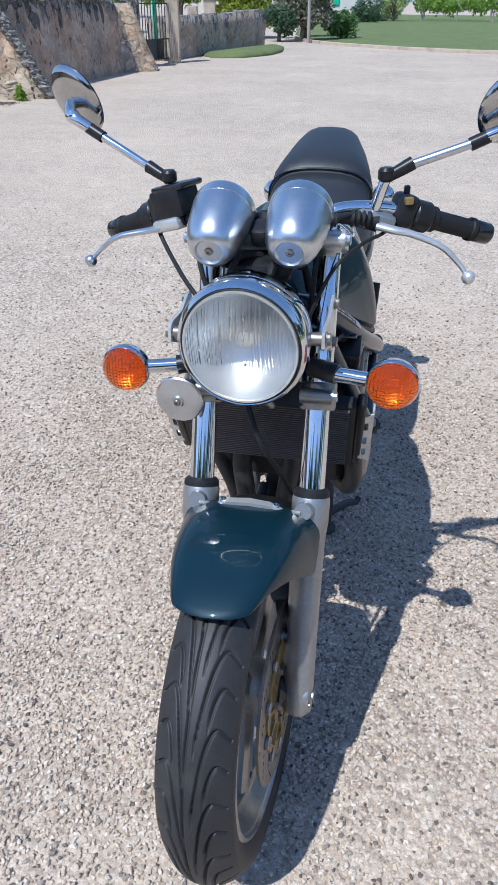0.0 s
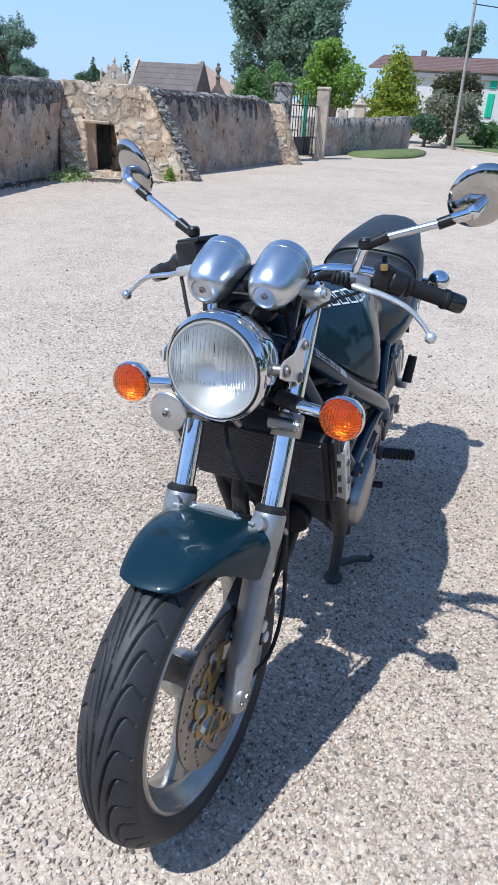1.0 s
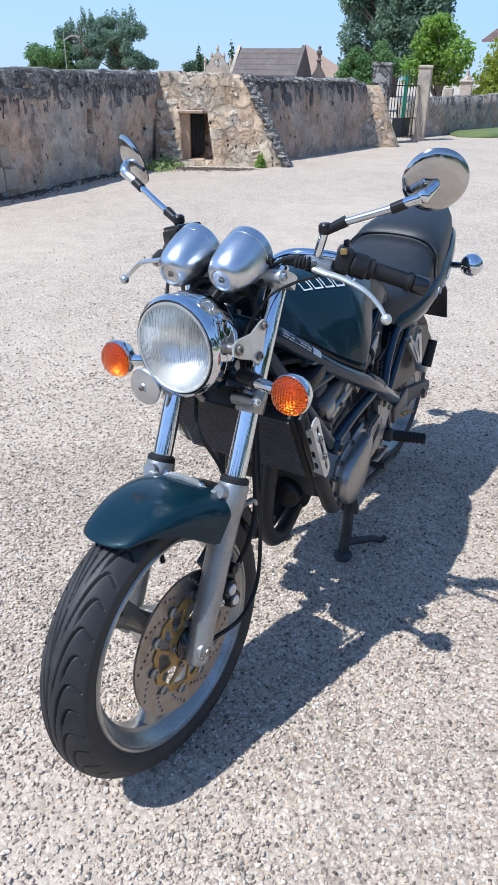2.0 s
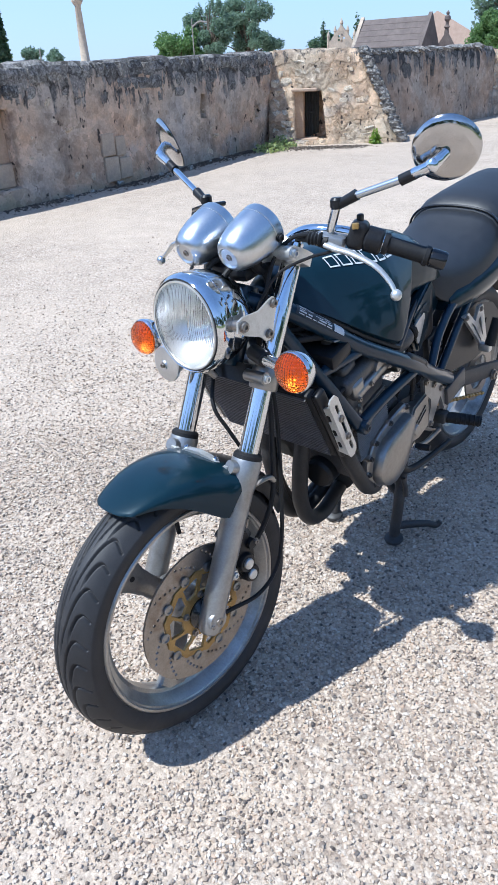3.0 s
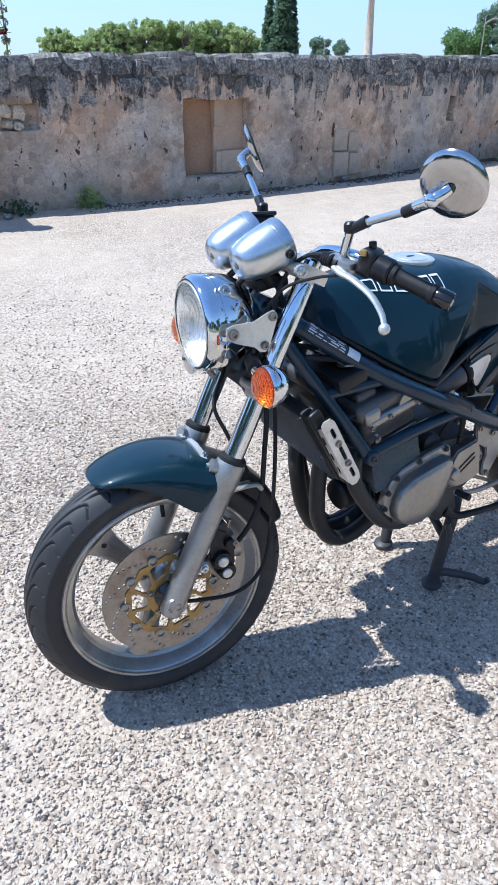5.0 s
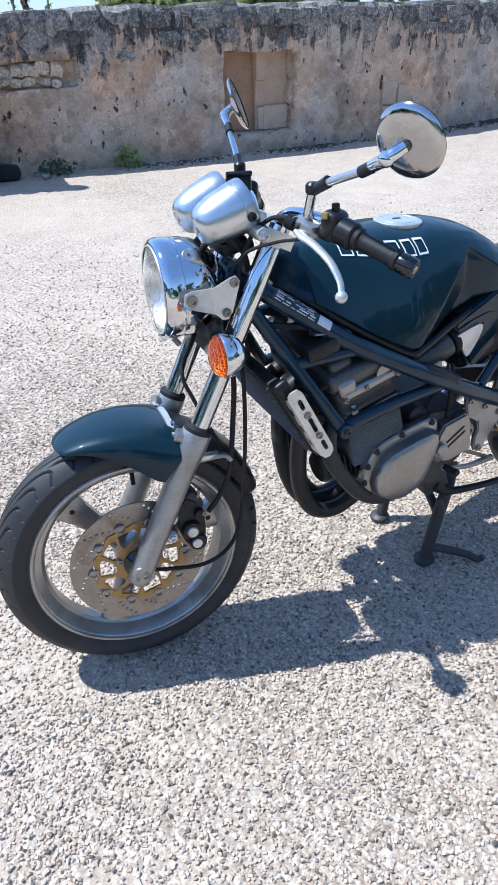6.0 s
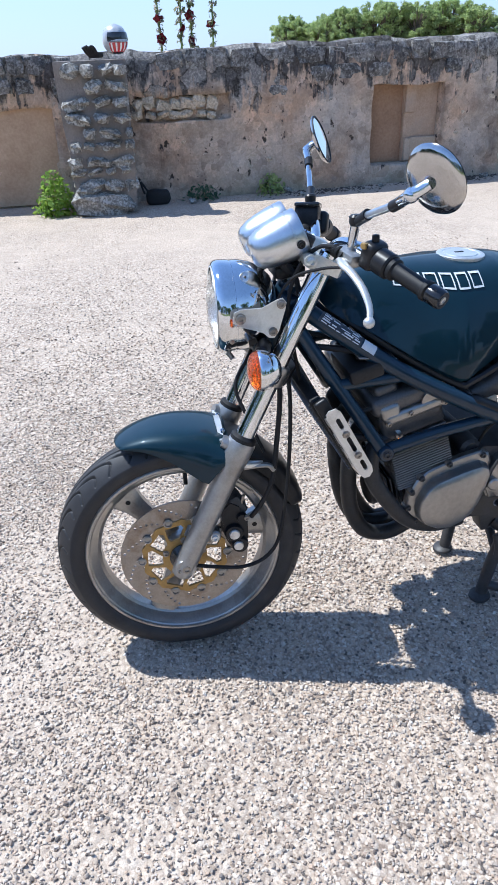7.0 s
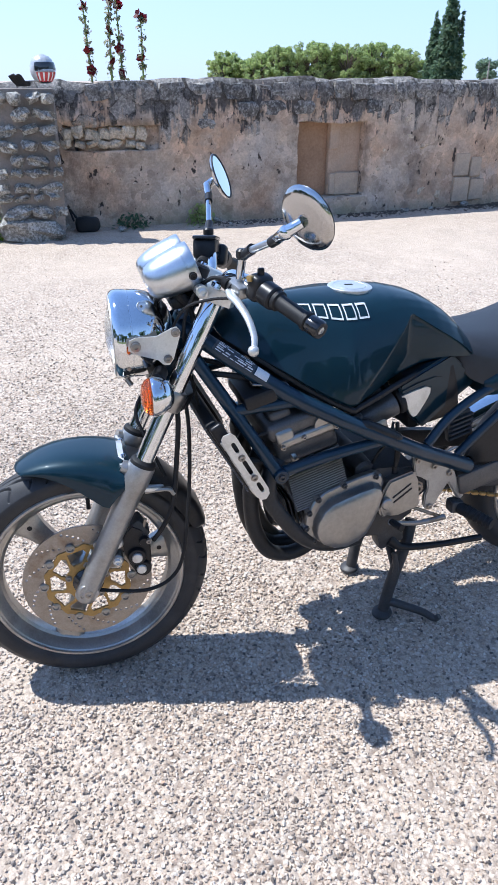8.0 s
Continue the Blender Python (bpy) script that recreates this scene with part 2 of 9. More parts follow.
def stone_piece(name, a, b, c, moss=(0.09, 0.088, 0.08), amount=0.5, deep=0.30, rosettes=0.8):
    m, nodes, links, bsdf = material(name)
    info = nodes.new("ShaderNodeObjectInfo")
    off = nodes.new("ShaderNodeVectorMath")
    off.operation = 'ADD'
    links.new(nodes.new("ShaderNodeNewGeometry").outputs["Position"], off.inputs[0])
    links.new(math_node(nodes, links, 'MULTIPLY', info.outputs["Random"], 37.0), off.inputs[1])
    r = ramp_node(nodes, links, info.outputs["Random"], [(0.0, a), (0.5, b), (1.0, c)])
    n1 = noise_node(nodes, links, 9.0, 9.0, 0.72, off.outputs[0])
    n2 = noise_node(nodes, links, 48.0, 6.0, 0.7, off.outputs[0])
    tone = ramp_node(nodes, links, n2.outputs["Fac"], [(0.34, (deep, deep * 0.97, deep * 0.94)), (0.66, (1.4, 1.4, 1.36))])
    col = mix_node(nodes, links, 1.0, r.outputs["Color"], tone.outputs["Color"], 'MULTIPLY')
    k = ramp_node(nodes, links, n1.outputs["Fac"], [(0.60 - amount * 0.25, (0, 0, 0)), (0.72 - amount * 0.2, (1, 1, 1))])
    col = mix_node(nodes, links, math_node(nodes, links, 'MULTIPLY', k.outputs["Color"], 0.85), col, moss)
    n3 = noise_node(nodes, links, 24.0, 7.0, 0.75, off.outputs[0])
    pale = ramp_node(nodes, links, n3.outputs["Fac"], [(0.51, (0, 0, 0)), (0.56, (1, 1, 1))])
    col = mix_node(nodes, links, math_node(nodes, links, 'MULTIPLY', pale.outputs["Color"], rosettes), col, (0.66, 0.65, 0.61))   # pale lichen rosettes
    links.new(col, bsdf.inputs["Base Color"])
    bsdf.inputs["Roughness"].default_value = 0.93
    bump_node(nodes, links, bsdf, math_node(nodes, links, 'ADD', n1.outputs["Fac"], math_node(nodes, links, 'MULTIPLY', n2.outputs["Fac"], 0.5)), 1.0, 0.03)
    return m


def leaf_material(name, a, b, c):
    m, nodes, links, bsdf = material(name)
    geo = nodes.new("ShaderNodeNewGeometry")
    r = ramp_node(nodes, links, geo.outputs["Random Per Island"], [(0.0, a), (0.5, b), (1.0, c)])
    links.new(r.outputs["Color"], bsdf.inputs["Base Color"])
    bsdf.inputs["Roughness"].default_value = 0.55
    tr = nodes.new("ShaderNodeBsdfTranslucent")
    links.new(r.outputs["Color"], tr.inputs["Color"])
    mx = nodes.new("ShaderNodeMixShader")
    mx.inputs[0].default_value = 0.58
    links.new(bsdf.outputs[0], mx.inputs[1])
    links.new(tr.outputs[0], mx.inputs[2])
    links.new(mx.outputs[0], nodes["Material Output"].inputs["Surface"])
    return m


GRAVEL = gravel_ground()
PEBBLE = pebbles()
WALL = old_wall("old_lime_wall", (0.60, 0.492, 0.390), (0.50, 0.448, 0.397), 0.95, 0.88, 0.25)
WALL_FAR = old_wall("old_lime_wall_far", (0.44, 0.368, 0.30), (0.36, 0.322, 0.285), 1.0, 0.86)
WALL_LOW = old_wall("old_low_wall", (0.42, 0.37, 0.31), (0.35, 0.325, 0.295), 1.0, 0.66)
RENDER_TAN = surface("tan_render", (0.44, 0.29, 0.18), (0.62, 0.44, 0.29), 3.0, 0.92, bump=0.5, dist=0.01, fine=40.0)
RENDER_RED = surface("ochre_render", (0.25, 0.15, 0.09), (0.38, 0.245, 0.155), 3.0, 0.92, bump=0.5, dist=0.01, fine=40.0)
BUTTRESS = old_wall("buttress_mortar", (0.66, 0.54, 0.40), (0.60, 0.515, 0.42), 0.75, 1.24, 0.0, 0.8)
STONE_GREY = stone_piece("grey_stone", (0.36, 0.338, 0.305), (0.46, 0.432, 0.388), (0.31, 0.29, 0.26), (0.13, 0.125, 0.115), 0.45, 0.30, 0.50)
STONE_TAN = stone_piece("tan_stone", (0.55, 0.45, 0.33), (0.63, 0.55, 0.44), (0.50, 0.38, 0.26), (0.30, 0.25, 0.19), 0.25)
STONE_CAP = stone_piece("lichened_stone", (0.20, 0.185, 0.175), (0.36, 0.33, 0.30), (0.13, 0.122, 0.118), (0.06, 0.058, 0.056), 0.55, 0.40, 0.30)
STONE_BARE = stone_piece("bare_rubble", (0.56, 0.47, 0.36), (0.64, 0.55, 0.43), (0.60, 0.46, 0.32), (0.42, 0.37, 0.30), 0.15, 0.62, 0.25)
STONE_PALE = surface("pale_ashlar", (0.38, 0.30, 0.225), (0.55, 0.45, 0.345), 5.0, 0.9, bump=0.5, dist=0.006, fine=60.0, dirt=(0.2, 0.19, 0.17))
STONE_BROWN = surface("brown_ashlar", (0.38, 0.265, 0.18), (0.55, 0.41, 0.30), 5.0, 0.9, bump=0.5, dist=0.006, fine=60.0, dirt=(0.30, 0.25, 0.20))
SLATE = surface("brown_slab_roof", (0.09, 0.070, 0.062), (0.18, 0.145, 0.128), 4.0, 0.85, bump=0.4, dist=0.01, fine=50.0)
ROOF_TILE = surface("red_roof_tile", (0.15, 0.095, 0.082), (0.25, 0.165, 0.145), 3.0, 0.85, bump=0.4, dist=0.01, fine=20.0)
BARN_TILE = surface("pale_terracotta", (0.46, 0.32, 0.24), (0.60, 0.45, 0.35), 3.0, 0.85, fine=20.0)
HOUSE_WALL = surface("cream_house_render", (0.52, 0.49, 0.455), (0.63, 0.60, 0.56), 1.0, 0.9, fine=20.0)
GREEN_SHUTTER = surface("green_shutter_paint", (0.02, 0.36, 0.20), (0.03, 0.46, 0.27), 5.0, 0.6)
GRASS = surface("lawn_grass", (0.085, 0.115, 0.035), (0.17, 0.20, 0.065), 1.4, 0.9, bump=0.8, dist=0.05, fine=60.0)
BARK = surface("bark", (0.10, 0.075, 0.055), (0.2, 0.16, 0.12), 8.0, 0.9, bump=0.6, dist=0.01)
POLE_WOOD = surface("weathered_pole", (0.24, 0.22, 0.19), (0.36, 0.33, 0.29), 6.0, 0.85)
IRON = surface("dark_iron", (0.03, 0.035, 0.035), (0.06, 0.065, 0.06), 20.0, 0.6, 0.3)
# the first three leaf colours have the pale haze of distance mixed in
LEAF_GREEN = leaf_material("leaf_green", (0.26, 0.34, 0.12), (0.40, 0.49, 0.19), (0.56, 0.61, 0.28))
LEAF_DARK = leaf_material("leaf_dark", (0.065, 0.125, 0.075), (0.11, 0.18, 0.10), (0.17, 0.24, 0.13))
LEAF_HAZY = leaf_material("leaf_hazy", (0.15, 0.23, 0.15), (0.22, 0.31, 0.21), (0.30, 0.39, 0.28))
LEAF_FRESH = leaf_material("leaf_fresh", (0.10, 0.19, 0.06), (0.16, 0.27, 0.09), (0.23, 0.35, 0.13))
LEAF_BRIGHT = leaf_material("leaf_bright", (0.16, 0.28, 0.05), (0.26, 0.40, 0.065), (0.37, 0.48, 0.10))
LEAF_YELLOW = leaf_material("leaf_yellow", (0.28, 0.34, 0.045), (0.42, 0.44, 0.05), (0.13, 0.23, 0.04))
LEAF_GREY = leaf_material("leaf_grey", (0.15, 0.18, 0.09), (0.25, 0.26, 0.16), (0.52, 0.45, 0.38))
LEAF_RUSSET = leaf_material("leaf_russet", (0.06, 0.075, 0.035), (0.11, 0.11, 0.05), (0.17, 0.12, 0.07))
FLOWER_RED = leaf_material("hollyhock_red", (0.09, 0.007, 0.012), (0.14, 0.010, 0.016), (0.06, 0.005, 0.012))


# ---- mesh helpers ----
def part(name, bm, mat, parent=None, label="", smooth=False):
    """Links a bmesh as one mesh object under a thing or a part."""
    me = bpy.data.meshes.new(name)
    bmesh.ops.recalc_face_normals(bm, faces=bm.faces)
    bm.to_mesh(me)
    bm.free()
    me.materials.append(mat)
    if smooth:
        me.shade_smooth()
    ob = new(name, me)
    if parent is not None:
        ob.parent = parent
    if label:
        ob["label"] = label
    return ob


def empty(name, m=Matrix(), label="", category="", group="", kind=""):
    ob = new(name)
    ob.empty_display_size = 0.1
    ob.matrix_world = m
    return tagged(ob, label, category, group, kind)


def piece(name, me, m, parent):
    ob = new(name, me)
    ob.parent = parent
    ob.matrix_basis = m
    return ob


def sharp(me, angle=40.0):
    """Smooth shading that keeps edges steeper than the angle."""
    me.shade_smooth()
    bm = bmesh.new()
    bm.from_mesh(me)
    for e in bm.edges:
        if len(e.link_faces) == 2 and e.calc_face_angle(0.0) > radians(angle):
            e.smooth = False
    bm.to_mesh(me)
    bm.free()


def mesh_np(name, verts, faces, mat, smooth=False):
    """A mesh from arrays of corners and of equal-sided faces."""
    me = bpy.data.meshes.new(name)
    n, k = faces.shape
    me.vertices.add(len(verts))
    me.vertices.foreach_set("co", np.ascontiguousarray(verts, dtype=np.float32).ravel())
    me.loops.add(n * k)
    me.loops.foreach_set("vertex_index", np.ascontiguousarray(faces, dtype=np.int32).ravel())
    me.polygons.add(n)
    me.polygons.foreach_set("loop_start", np.arange(0, n * k, k, dtype=np.int32))
    me.polygons.foreach_set("use_smooth", np.full(n, smooth))
    me.update(calc_edges=True)
    me.validate()
    me.materials.append(mat)
    return me


def box(bm, sx, sy, sz, m=Matrix(), bevel=0.0, segments=2):
    """A box of that size round the middle of m, with rounded edges."""
    g = bmesh.ops.create_cube(bm, size=1.0, matrix=m @ Matrix.Diagonal((sx, sy, sz, 1)))
    if bevel:
        es = {e for v in g["verts"] for e in v.link_edges}
        bmesh.ops.bevel(bm, geom=list(es), offset=bevel, segments=segments, profile=0.5, affect='EDGES')
    return bm


def axis_matrix(a, b):
    """Origin at a, z towards b."""
    a, b = Vector(a), Vector(b)
    return Matrix.Translation(a) @ (b - a).to_track_quat('Z', 'Y').to_matrix().to_4x4()


def lathe(bm, profile, m=Matrix(), segments=32, cap=True):
    """Turns (radius, height) pairs round m's z axis."""
    rings = []
    for r, h in profile:
        if r < 1e-6:
            rings.append([bm.verts.new(m @ Vector((0, 0, h)))])
        else:
            rings.append([bm.verts.new(m @ Vector((r * math.cos(2 * math.pi * i / segments), r * math.sin(2 * math.pi * i / segments), h))) for i in range(segments)])
    for a, b in zip(rings, rings[1:]):
        for i in range(segments):
            j = (i + 1) % segments
            if len(a) == 1 and len(b) == 1:
                continue
            if len(a) == 1:
                bm.faces.new((a[0], b[i], b[j]))
            elif len(b) == 1:
                bm.faces.new((a[i], a[j], b[0]))
            else:
                bm.faces.new((a[i], a[j], b[j], b[i]))
    if cap:
        for ring in (rings[0], rings[-1]):
            if len(ring) > 2:
                bm.faces.new(ring)
    return bm


def ring_lathe(bm, profile, m=Matrix(), segments=48):
    """Turns a closed outline of (radius, height) round m's z axis."""
    n = len(profile)
    rings = [[bm.verts.new(m @ Vector((r * math.cos(2 * math.pi * i / segments), r * math.sin(2 * math.pi * i / segments), h))) for r, h in profile] for i in range(segments)]
    for i in range(segments):
        a, b = rings[i], rings[(i + 1) % segments]
        for k in range(n):
            l = (k + 1) % n
            bm.faces.new((a[k], a[l], b[l], b[k]))
    return bm


def smooth_path(points, steps=6):
    """Catmull-Rom points through the given ones."""
    p = [Vector(q) for q in points]
    if len(p) < 3:
        return p
    p = [p[0] * 2 - p[1]] + p + [p[-1] * 2 - p[-2]]
    out = []
    for a, b, c, d in zip(p, p[1:], p[2:], p[3:]):
        for i in range(steps):
            t = i / steps
            out.append(0.5 * ((2 * b) + (c - a) * t + (2 * a - 5 * b + 4 * c - d) * t * t + (3 * b - a - 3 * c + d) * t ** 3))
    out.append(p[-2])
    return out


def tube(bm, points, r, segments=10, steps=6, flat=1.0, ends=True):
    """A round bar swept along a smooth path; r may be one radius or one for each given point."""
    pts = smooth_path(points, steps)
    n = len(pts)
    if isinstance(r, (int, float)):
        rad = [r] * n
    else:
        rad = [float(v) for v in np.interp(np.linspace(0, len(r) - 1, n), range(len(r)), r)]
    rings, side = [], None
    for i, q in enumerate(pts):
        t = (pts[min(i + 1, n - 1)] - pts[max(i - 1, 0)]).normalized()
        if side is None:
            side = t.cross(Vector((0, 0, 1)) if abs(t.z) < 0.9 else Vector((1, 0, 0))).normalized()
        side = (side - t * side.dot(t)).normalized()
        up = side.cross(t)
        rings.append([bm.verts.new(q + (side * math.cos(a) + up * math.sin(a) * flat) * rad[i]) for a in (2 * math.pi * k / segments for k in range(segments))])
    for a, b in zip(rings, rings[1:]):
        for k in range(segments):
            l = (k + 1) % segments
            bm.faces.new((a[k], a[l], b[l], b[k]))
    if ends:
        bm.faces.new(rings[0])
        bm.faces.new(rings[-1])
    return bm


def loft(bm, rings, closed=True, ends=True):
    """Skins equal rings of points."""
    vs = [[bm.verts.new(p) for p in ring] for ring in rings]
    n = len(vs[0])
    for a, b in zip(vs, vs[1:]):
        for k in range(n if closed else n - 1):
            l = (k + 1) % n
            bm.faces.new((a[k], a[l], b[l], b[k]))
    if ends and closed:
        bm.faces.new(vs[0])
        bm.faces.new(vs[-1])
    return bm


def plate(bm, outline, thick, m=Matrix(), holes=(), bevel=0.0):
    """A flat plate of an outline in m's xy plane, cut by holes, thick along z."""
    loops = []
    for ring in (outline, *holes):
        vs = [bm.verts.new(m @ Vector((x, y, 0))) for x, y in ring]
        loops += [bm.edges.new((a, b)) for a, b in zip(vs, vs[1:] + vs[:1])]
    faces = [f for f in bmesh.ops.triangle_fill(bm, use_beauty=True, use_dissolve=False, edges=loops)["geom"] if isinstance(f, bmesh.types.BMFace)]
    ext = bmesh.ops.extrude_face_region(bm, geom=faces)["geom"]
    bmesh.ops.translate(bm, verts=[v for v in ext if isinstance(v, bmesh.types.BMVert)], vec=m.to_3x3() @ Vector((0, 0, thick)))
    return bm


def circle_points(cx, cy, r, n=12, squash=1.0, turn=0.0):
    return [(cx + r * math.cos(2 * math.pi * i / n + turn), cy + r * squash * math.sin(2 * math.pi * i / n + turn)) for i in range(n)]


def slot_points(cx, cy, length, width, angle=0.0, n=5):
    """A rounded slot."""
    out, h = [], max(length - width, 0.0) / 2
    for s, a0 in ((1, -90), (-1, 90)):
        for i in range(n):
            a = radians(a0 + 180 * i / (n - 1))
            x, y = s * h + math.cos(a) * width / 2, math.sin(a) * width / 2
            c, d = math.cos(angle), math.sin(angle)
            out.append((cx + x * c - y * d, cy + x * d + y * c))
    return out


# ---- the ground ----
def ground_sheet():
    """One sheet of gravel to the horizon, finer near the middle, slightly uneven."""
    line = np.concatenate([[-3000, -800, -250, -90, -40, -22], np.arange(-14, 30.1, 0.5), [38, 60, 120, 300, 900, 3000]])
    xs = np.concatenate([[-3000, -800, -250, -90, -40, -22], np.arange(-14, 8.1, 0.5), [14, 30, 90, 300, 3000]])
    bm = bmesh.new()
    grid = [[bm.verts.new((x, y, -0.004 + (0.012 * noise.noise(Vector((x * 0.35, y * 0.35, 0.0))) if 3.5 < math.hypot(x, y) < 40 else 0.0))) for x in xs] for y in line]
    for a, b in zip(grid, grid[1:]):
        for i in range(len(xs) - 1):
            bm.faces.new((a[i], a[i + 1], b[i + 1], b[i]))
    return tagged(part("ground", bm, GRAVEL, smooth=True), "pale beige compacted gravel yard in full sun", "ground", kind="structure")


ground_sheet()


def scatter_stones(name, x, y, size, shape, seed, label, rise=(-0.1, 0.6), mat=None):
    """Loose stones lying on the ground in one object. shape: corners and faces of one stone."""
    rng = np.random.default_rng(seed)
    n = len(x)
    ico, tri = shape
    k = len(ico)
    q = rng.normal(size=(n, 4))
    q /= np.linalg.norm(q, axis=1)[:, None]
    w, a, b, c = q.T
    rot = np.stack([1 - 2 * (b * b + c * c), 2 * (a * b - c * w), 2 * (a * c + b * w), 2 * (a * b + c * w), 1 - 2 * (a * a + c * c), 2 * (b * c - a * w),
                    2 * (a * c - b * w), 2 * (b * c + a * w), 1 - 2 * (a * a + b * b)], axis=1).reshape(n, 3, 3)
    r = size[0] + (size[1] - size[0]) * rng.random(n) ** 1.7
    sc = np.stack([rng.uniform(0.9, 1.4, n), rng.uniform(0.75, 1.05, n), rng.uniform(0.55, 0.85, n)], axis=1) * r[:, None]
    v = ico[None] * (1 + rng.uniform(-0.24, 0.24, (n, k, 1)) + rng.uniform(-0.12, 0.12, (n, k, 3))) * sc[:, None, :]
    v = np.einsum('nij,nkj->nki', rot, v)
    v[:, :, 2] *= 0.68
    v += np.stack([x, y, r * rng.uniform(rise[0], rise[1], n) - 0.003], axis=1)[:, None, :]
    f = (tri[None] + (np.arange(n) * k)[:, None, None]).reshape(-1, tri.shape[1])
    ob = new(name, mesh_np(name, v.reshape(-1, 3), f, mat or PEBBLE, False))
    return tagged(ob, label, name.replace("_", " "), kind="stuff")


GOLDEN = (1 + 5 ** 0.5) / 2
ICO = np.array([(-1, GOLDEN, 0), (1, GOLDEN, 0), (-1, -GOLDEN, 0), (1, -GOLDEN, 0), (0, -1, GOLDEN), (0, 1, GOLDEN), (0, -1, -GOLDEN), (0, 1, -GOLDEN), (GOLDEN, 0, -1), (GOLDEN, 0, 1), (-GOLDEN, 0, -1), (-GOLDEN, 0, 1)], dtype=np.float32) / 1.902
ICO_TRI = np.array([(0, 11, 5), (0, 5, 1), (0, 1, 7), (0, 7, 10), (0, 10, 11), (1, 5, 9), (5, 11, 4), (11, 10, 2), (10, 7, 6), (7, 1, 8),
                    (3, 9, 4), (3, 4, 2), (3, 2, 6), (3, 6, 8), (3, 8, 9), (4, 9, 5), (2, 4, 11), (6, 2, 10), (8, 6, 7), (9, 8, 1)], dtype=np.int32)
OCT = np.array([(1, 0, 0), (-1, 0, 0), (0, 1, 0), (0, -1, 0), (0, 0, 1), (0, 0, -1)], dtype=np.float32)
OCT_TRI = np.array([(0, 2, 4), (2, 1, 4), (1, 3, 4), (3, 0, 4), (2, 0, 5), (1, 2, 5), (3, 1, 5), (0, 3, 5)], dtype=np.int32)
rs = np.random.default_rng(3)
CUBE = np.array([(a, b, c) for a in (-1, 1) for b in (-1, 1) for c in (-1, 1)], dtype=np.float32) * 0.68
CUBE_TRI = np.array([(0, 1, 3), (0, 3, 2), (4, 6, 7), (4, 7, 5), (0, 4, 5), (0, 5, 1), (2, 3, 7), (2, 7, 6), (0, 2, 6), (0, 6, 4), (1, 5, 7), (1, 7, 3)], dtype=np.int32)


def stony(x, y):
    """Where the loose stones lie thick (1) and where the packed bed shows (0)."""
    w = np.sin(x * 5.1 + 1.7 * np.sin(y * 3.3 + 0.6)) + np.sin(y * 6.3 - 1.4 * np.sin(x * 4.1)) + 0.7 * np.sin(x * 11.0 + y * 8.0) + 0.6 * np.sin(y * 14.0 - x * 9.0 + 1.0)
    return np.clip(0.86 + 0.26 * w, 0.52, 1.0)


def heap(count, reach):
    """Places round the motorcycle. reach: (distance, density) pairs."""
    g = np.linspace(0.0, reach[-1][0], 400)
    wt = np.interp(g, [p[0] for p in reach], [p[1] for p in reach]) * g
    r = np.interp(rs.random(count), np.cumsum(wt) / wt.sum(), g)
    a = rs.uniform(0, 2 * math.pi, count)
    x, y = 0.10 + r * np.cos(a), 0.20 + r * np.sin(a)
    on = (rs.random(count) < stony(x, y)) & (x > -5.7) & (x < 1.9) & (y > -2.6)
    return x[on], y[on]


scatter_stones("gravel", *heap(124000, [(0, 1), (1.2, 1), (2.2, 0.12), (2.5, 0)]), (0.0026, 0.0054), (CUBE, CUBE_TRI), 5, "loose pale angular gravel stones round the motorcycle", (-0.2, 0.5))
scatter_stones("gravel", *heap(44000, [(0, 1), (1.15, 1), (1.7, 0.0)]), (0.0027, 0.0060), (ICO, ICO_TRI), 7, "loose pale gravel stones lying on top", (0.0, 0.9))
scatter_stones("gravel", *heap(56000, [(0, 0), (1.1, 0), (1.9, 1), (3.0, 0.45), (4.2, 0.14), (5.4, 0)]), (0.0038, 0.0080), (OCT, OCT_TRI), 6, "loose pale gravel scattered over the yard")


def lawn(name, pts, label):
    bm = bmesh.new()
    n = len(pts)
    c = Vector((sum(p[0] for p in pts) / n, sum(p[1] for p in pts) / n, 0))
    rings = []
    for k, z in ((1.0, -0.02), (0.98, 0.05), (0.85, 0.10), (0.5, 0.13)):
        rings.append([c + (Vector((*p, 0)) - c) * k + Vector((0, 0, z)) for p in pts])
    loft(bm, rings)
    return tagged(part(name, bm, GRASS, smooth=True), label, "lawn", kind="structure")


lawn("lawn", [(-6.25, 19.4), (-5.7, 18.7), (-5.0, 19.0), (-4.55, 20.5), (-4.55, 22.0), (-4.85, 23.6), (-5.3, 24.4), (-5.75, 22.5)], "rounded patch of mown green grass against the low wall")
lawn("lawn", [(-4.6, 27.5), (-2.6, 25.4), (1.6, 23.4), (14, 21.5), (60, 22), (60, 90), (-12, 90), (-8.5, 45), (-6.6, 34.0)], "wide mown green lawn beyond the gravel yard")

lawn("lawn", [(9.0, -8.0), (11.0, -14.0), (30, -30), (70, -30), (70, 20.5), (14.2, 20.3), (10.0, 14.0), (8.6, 4.0)], "mown green lawn on the east side of the yard")


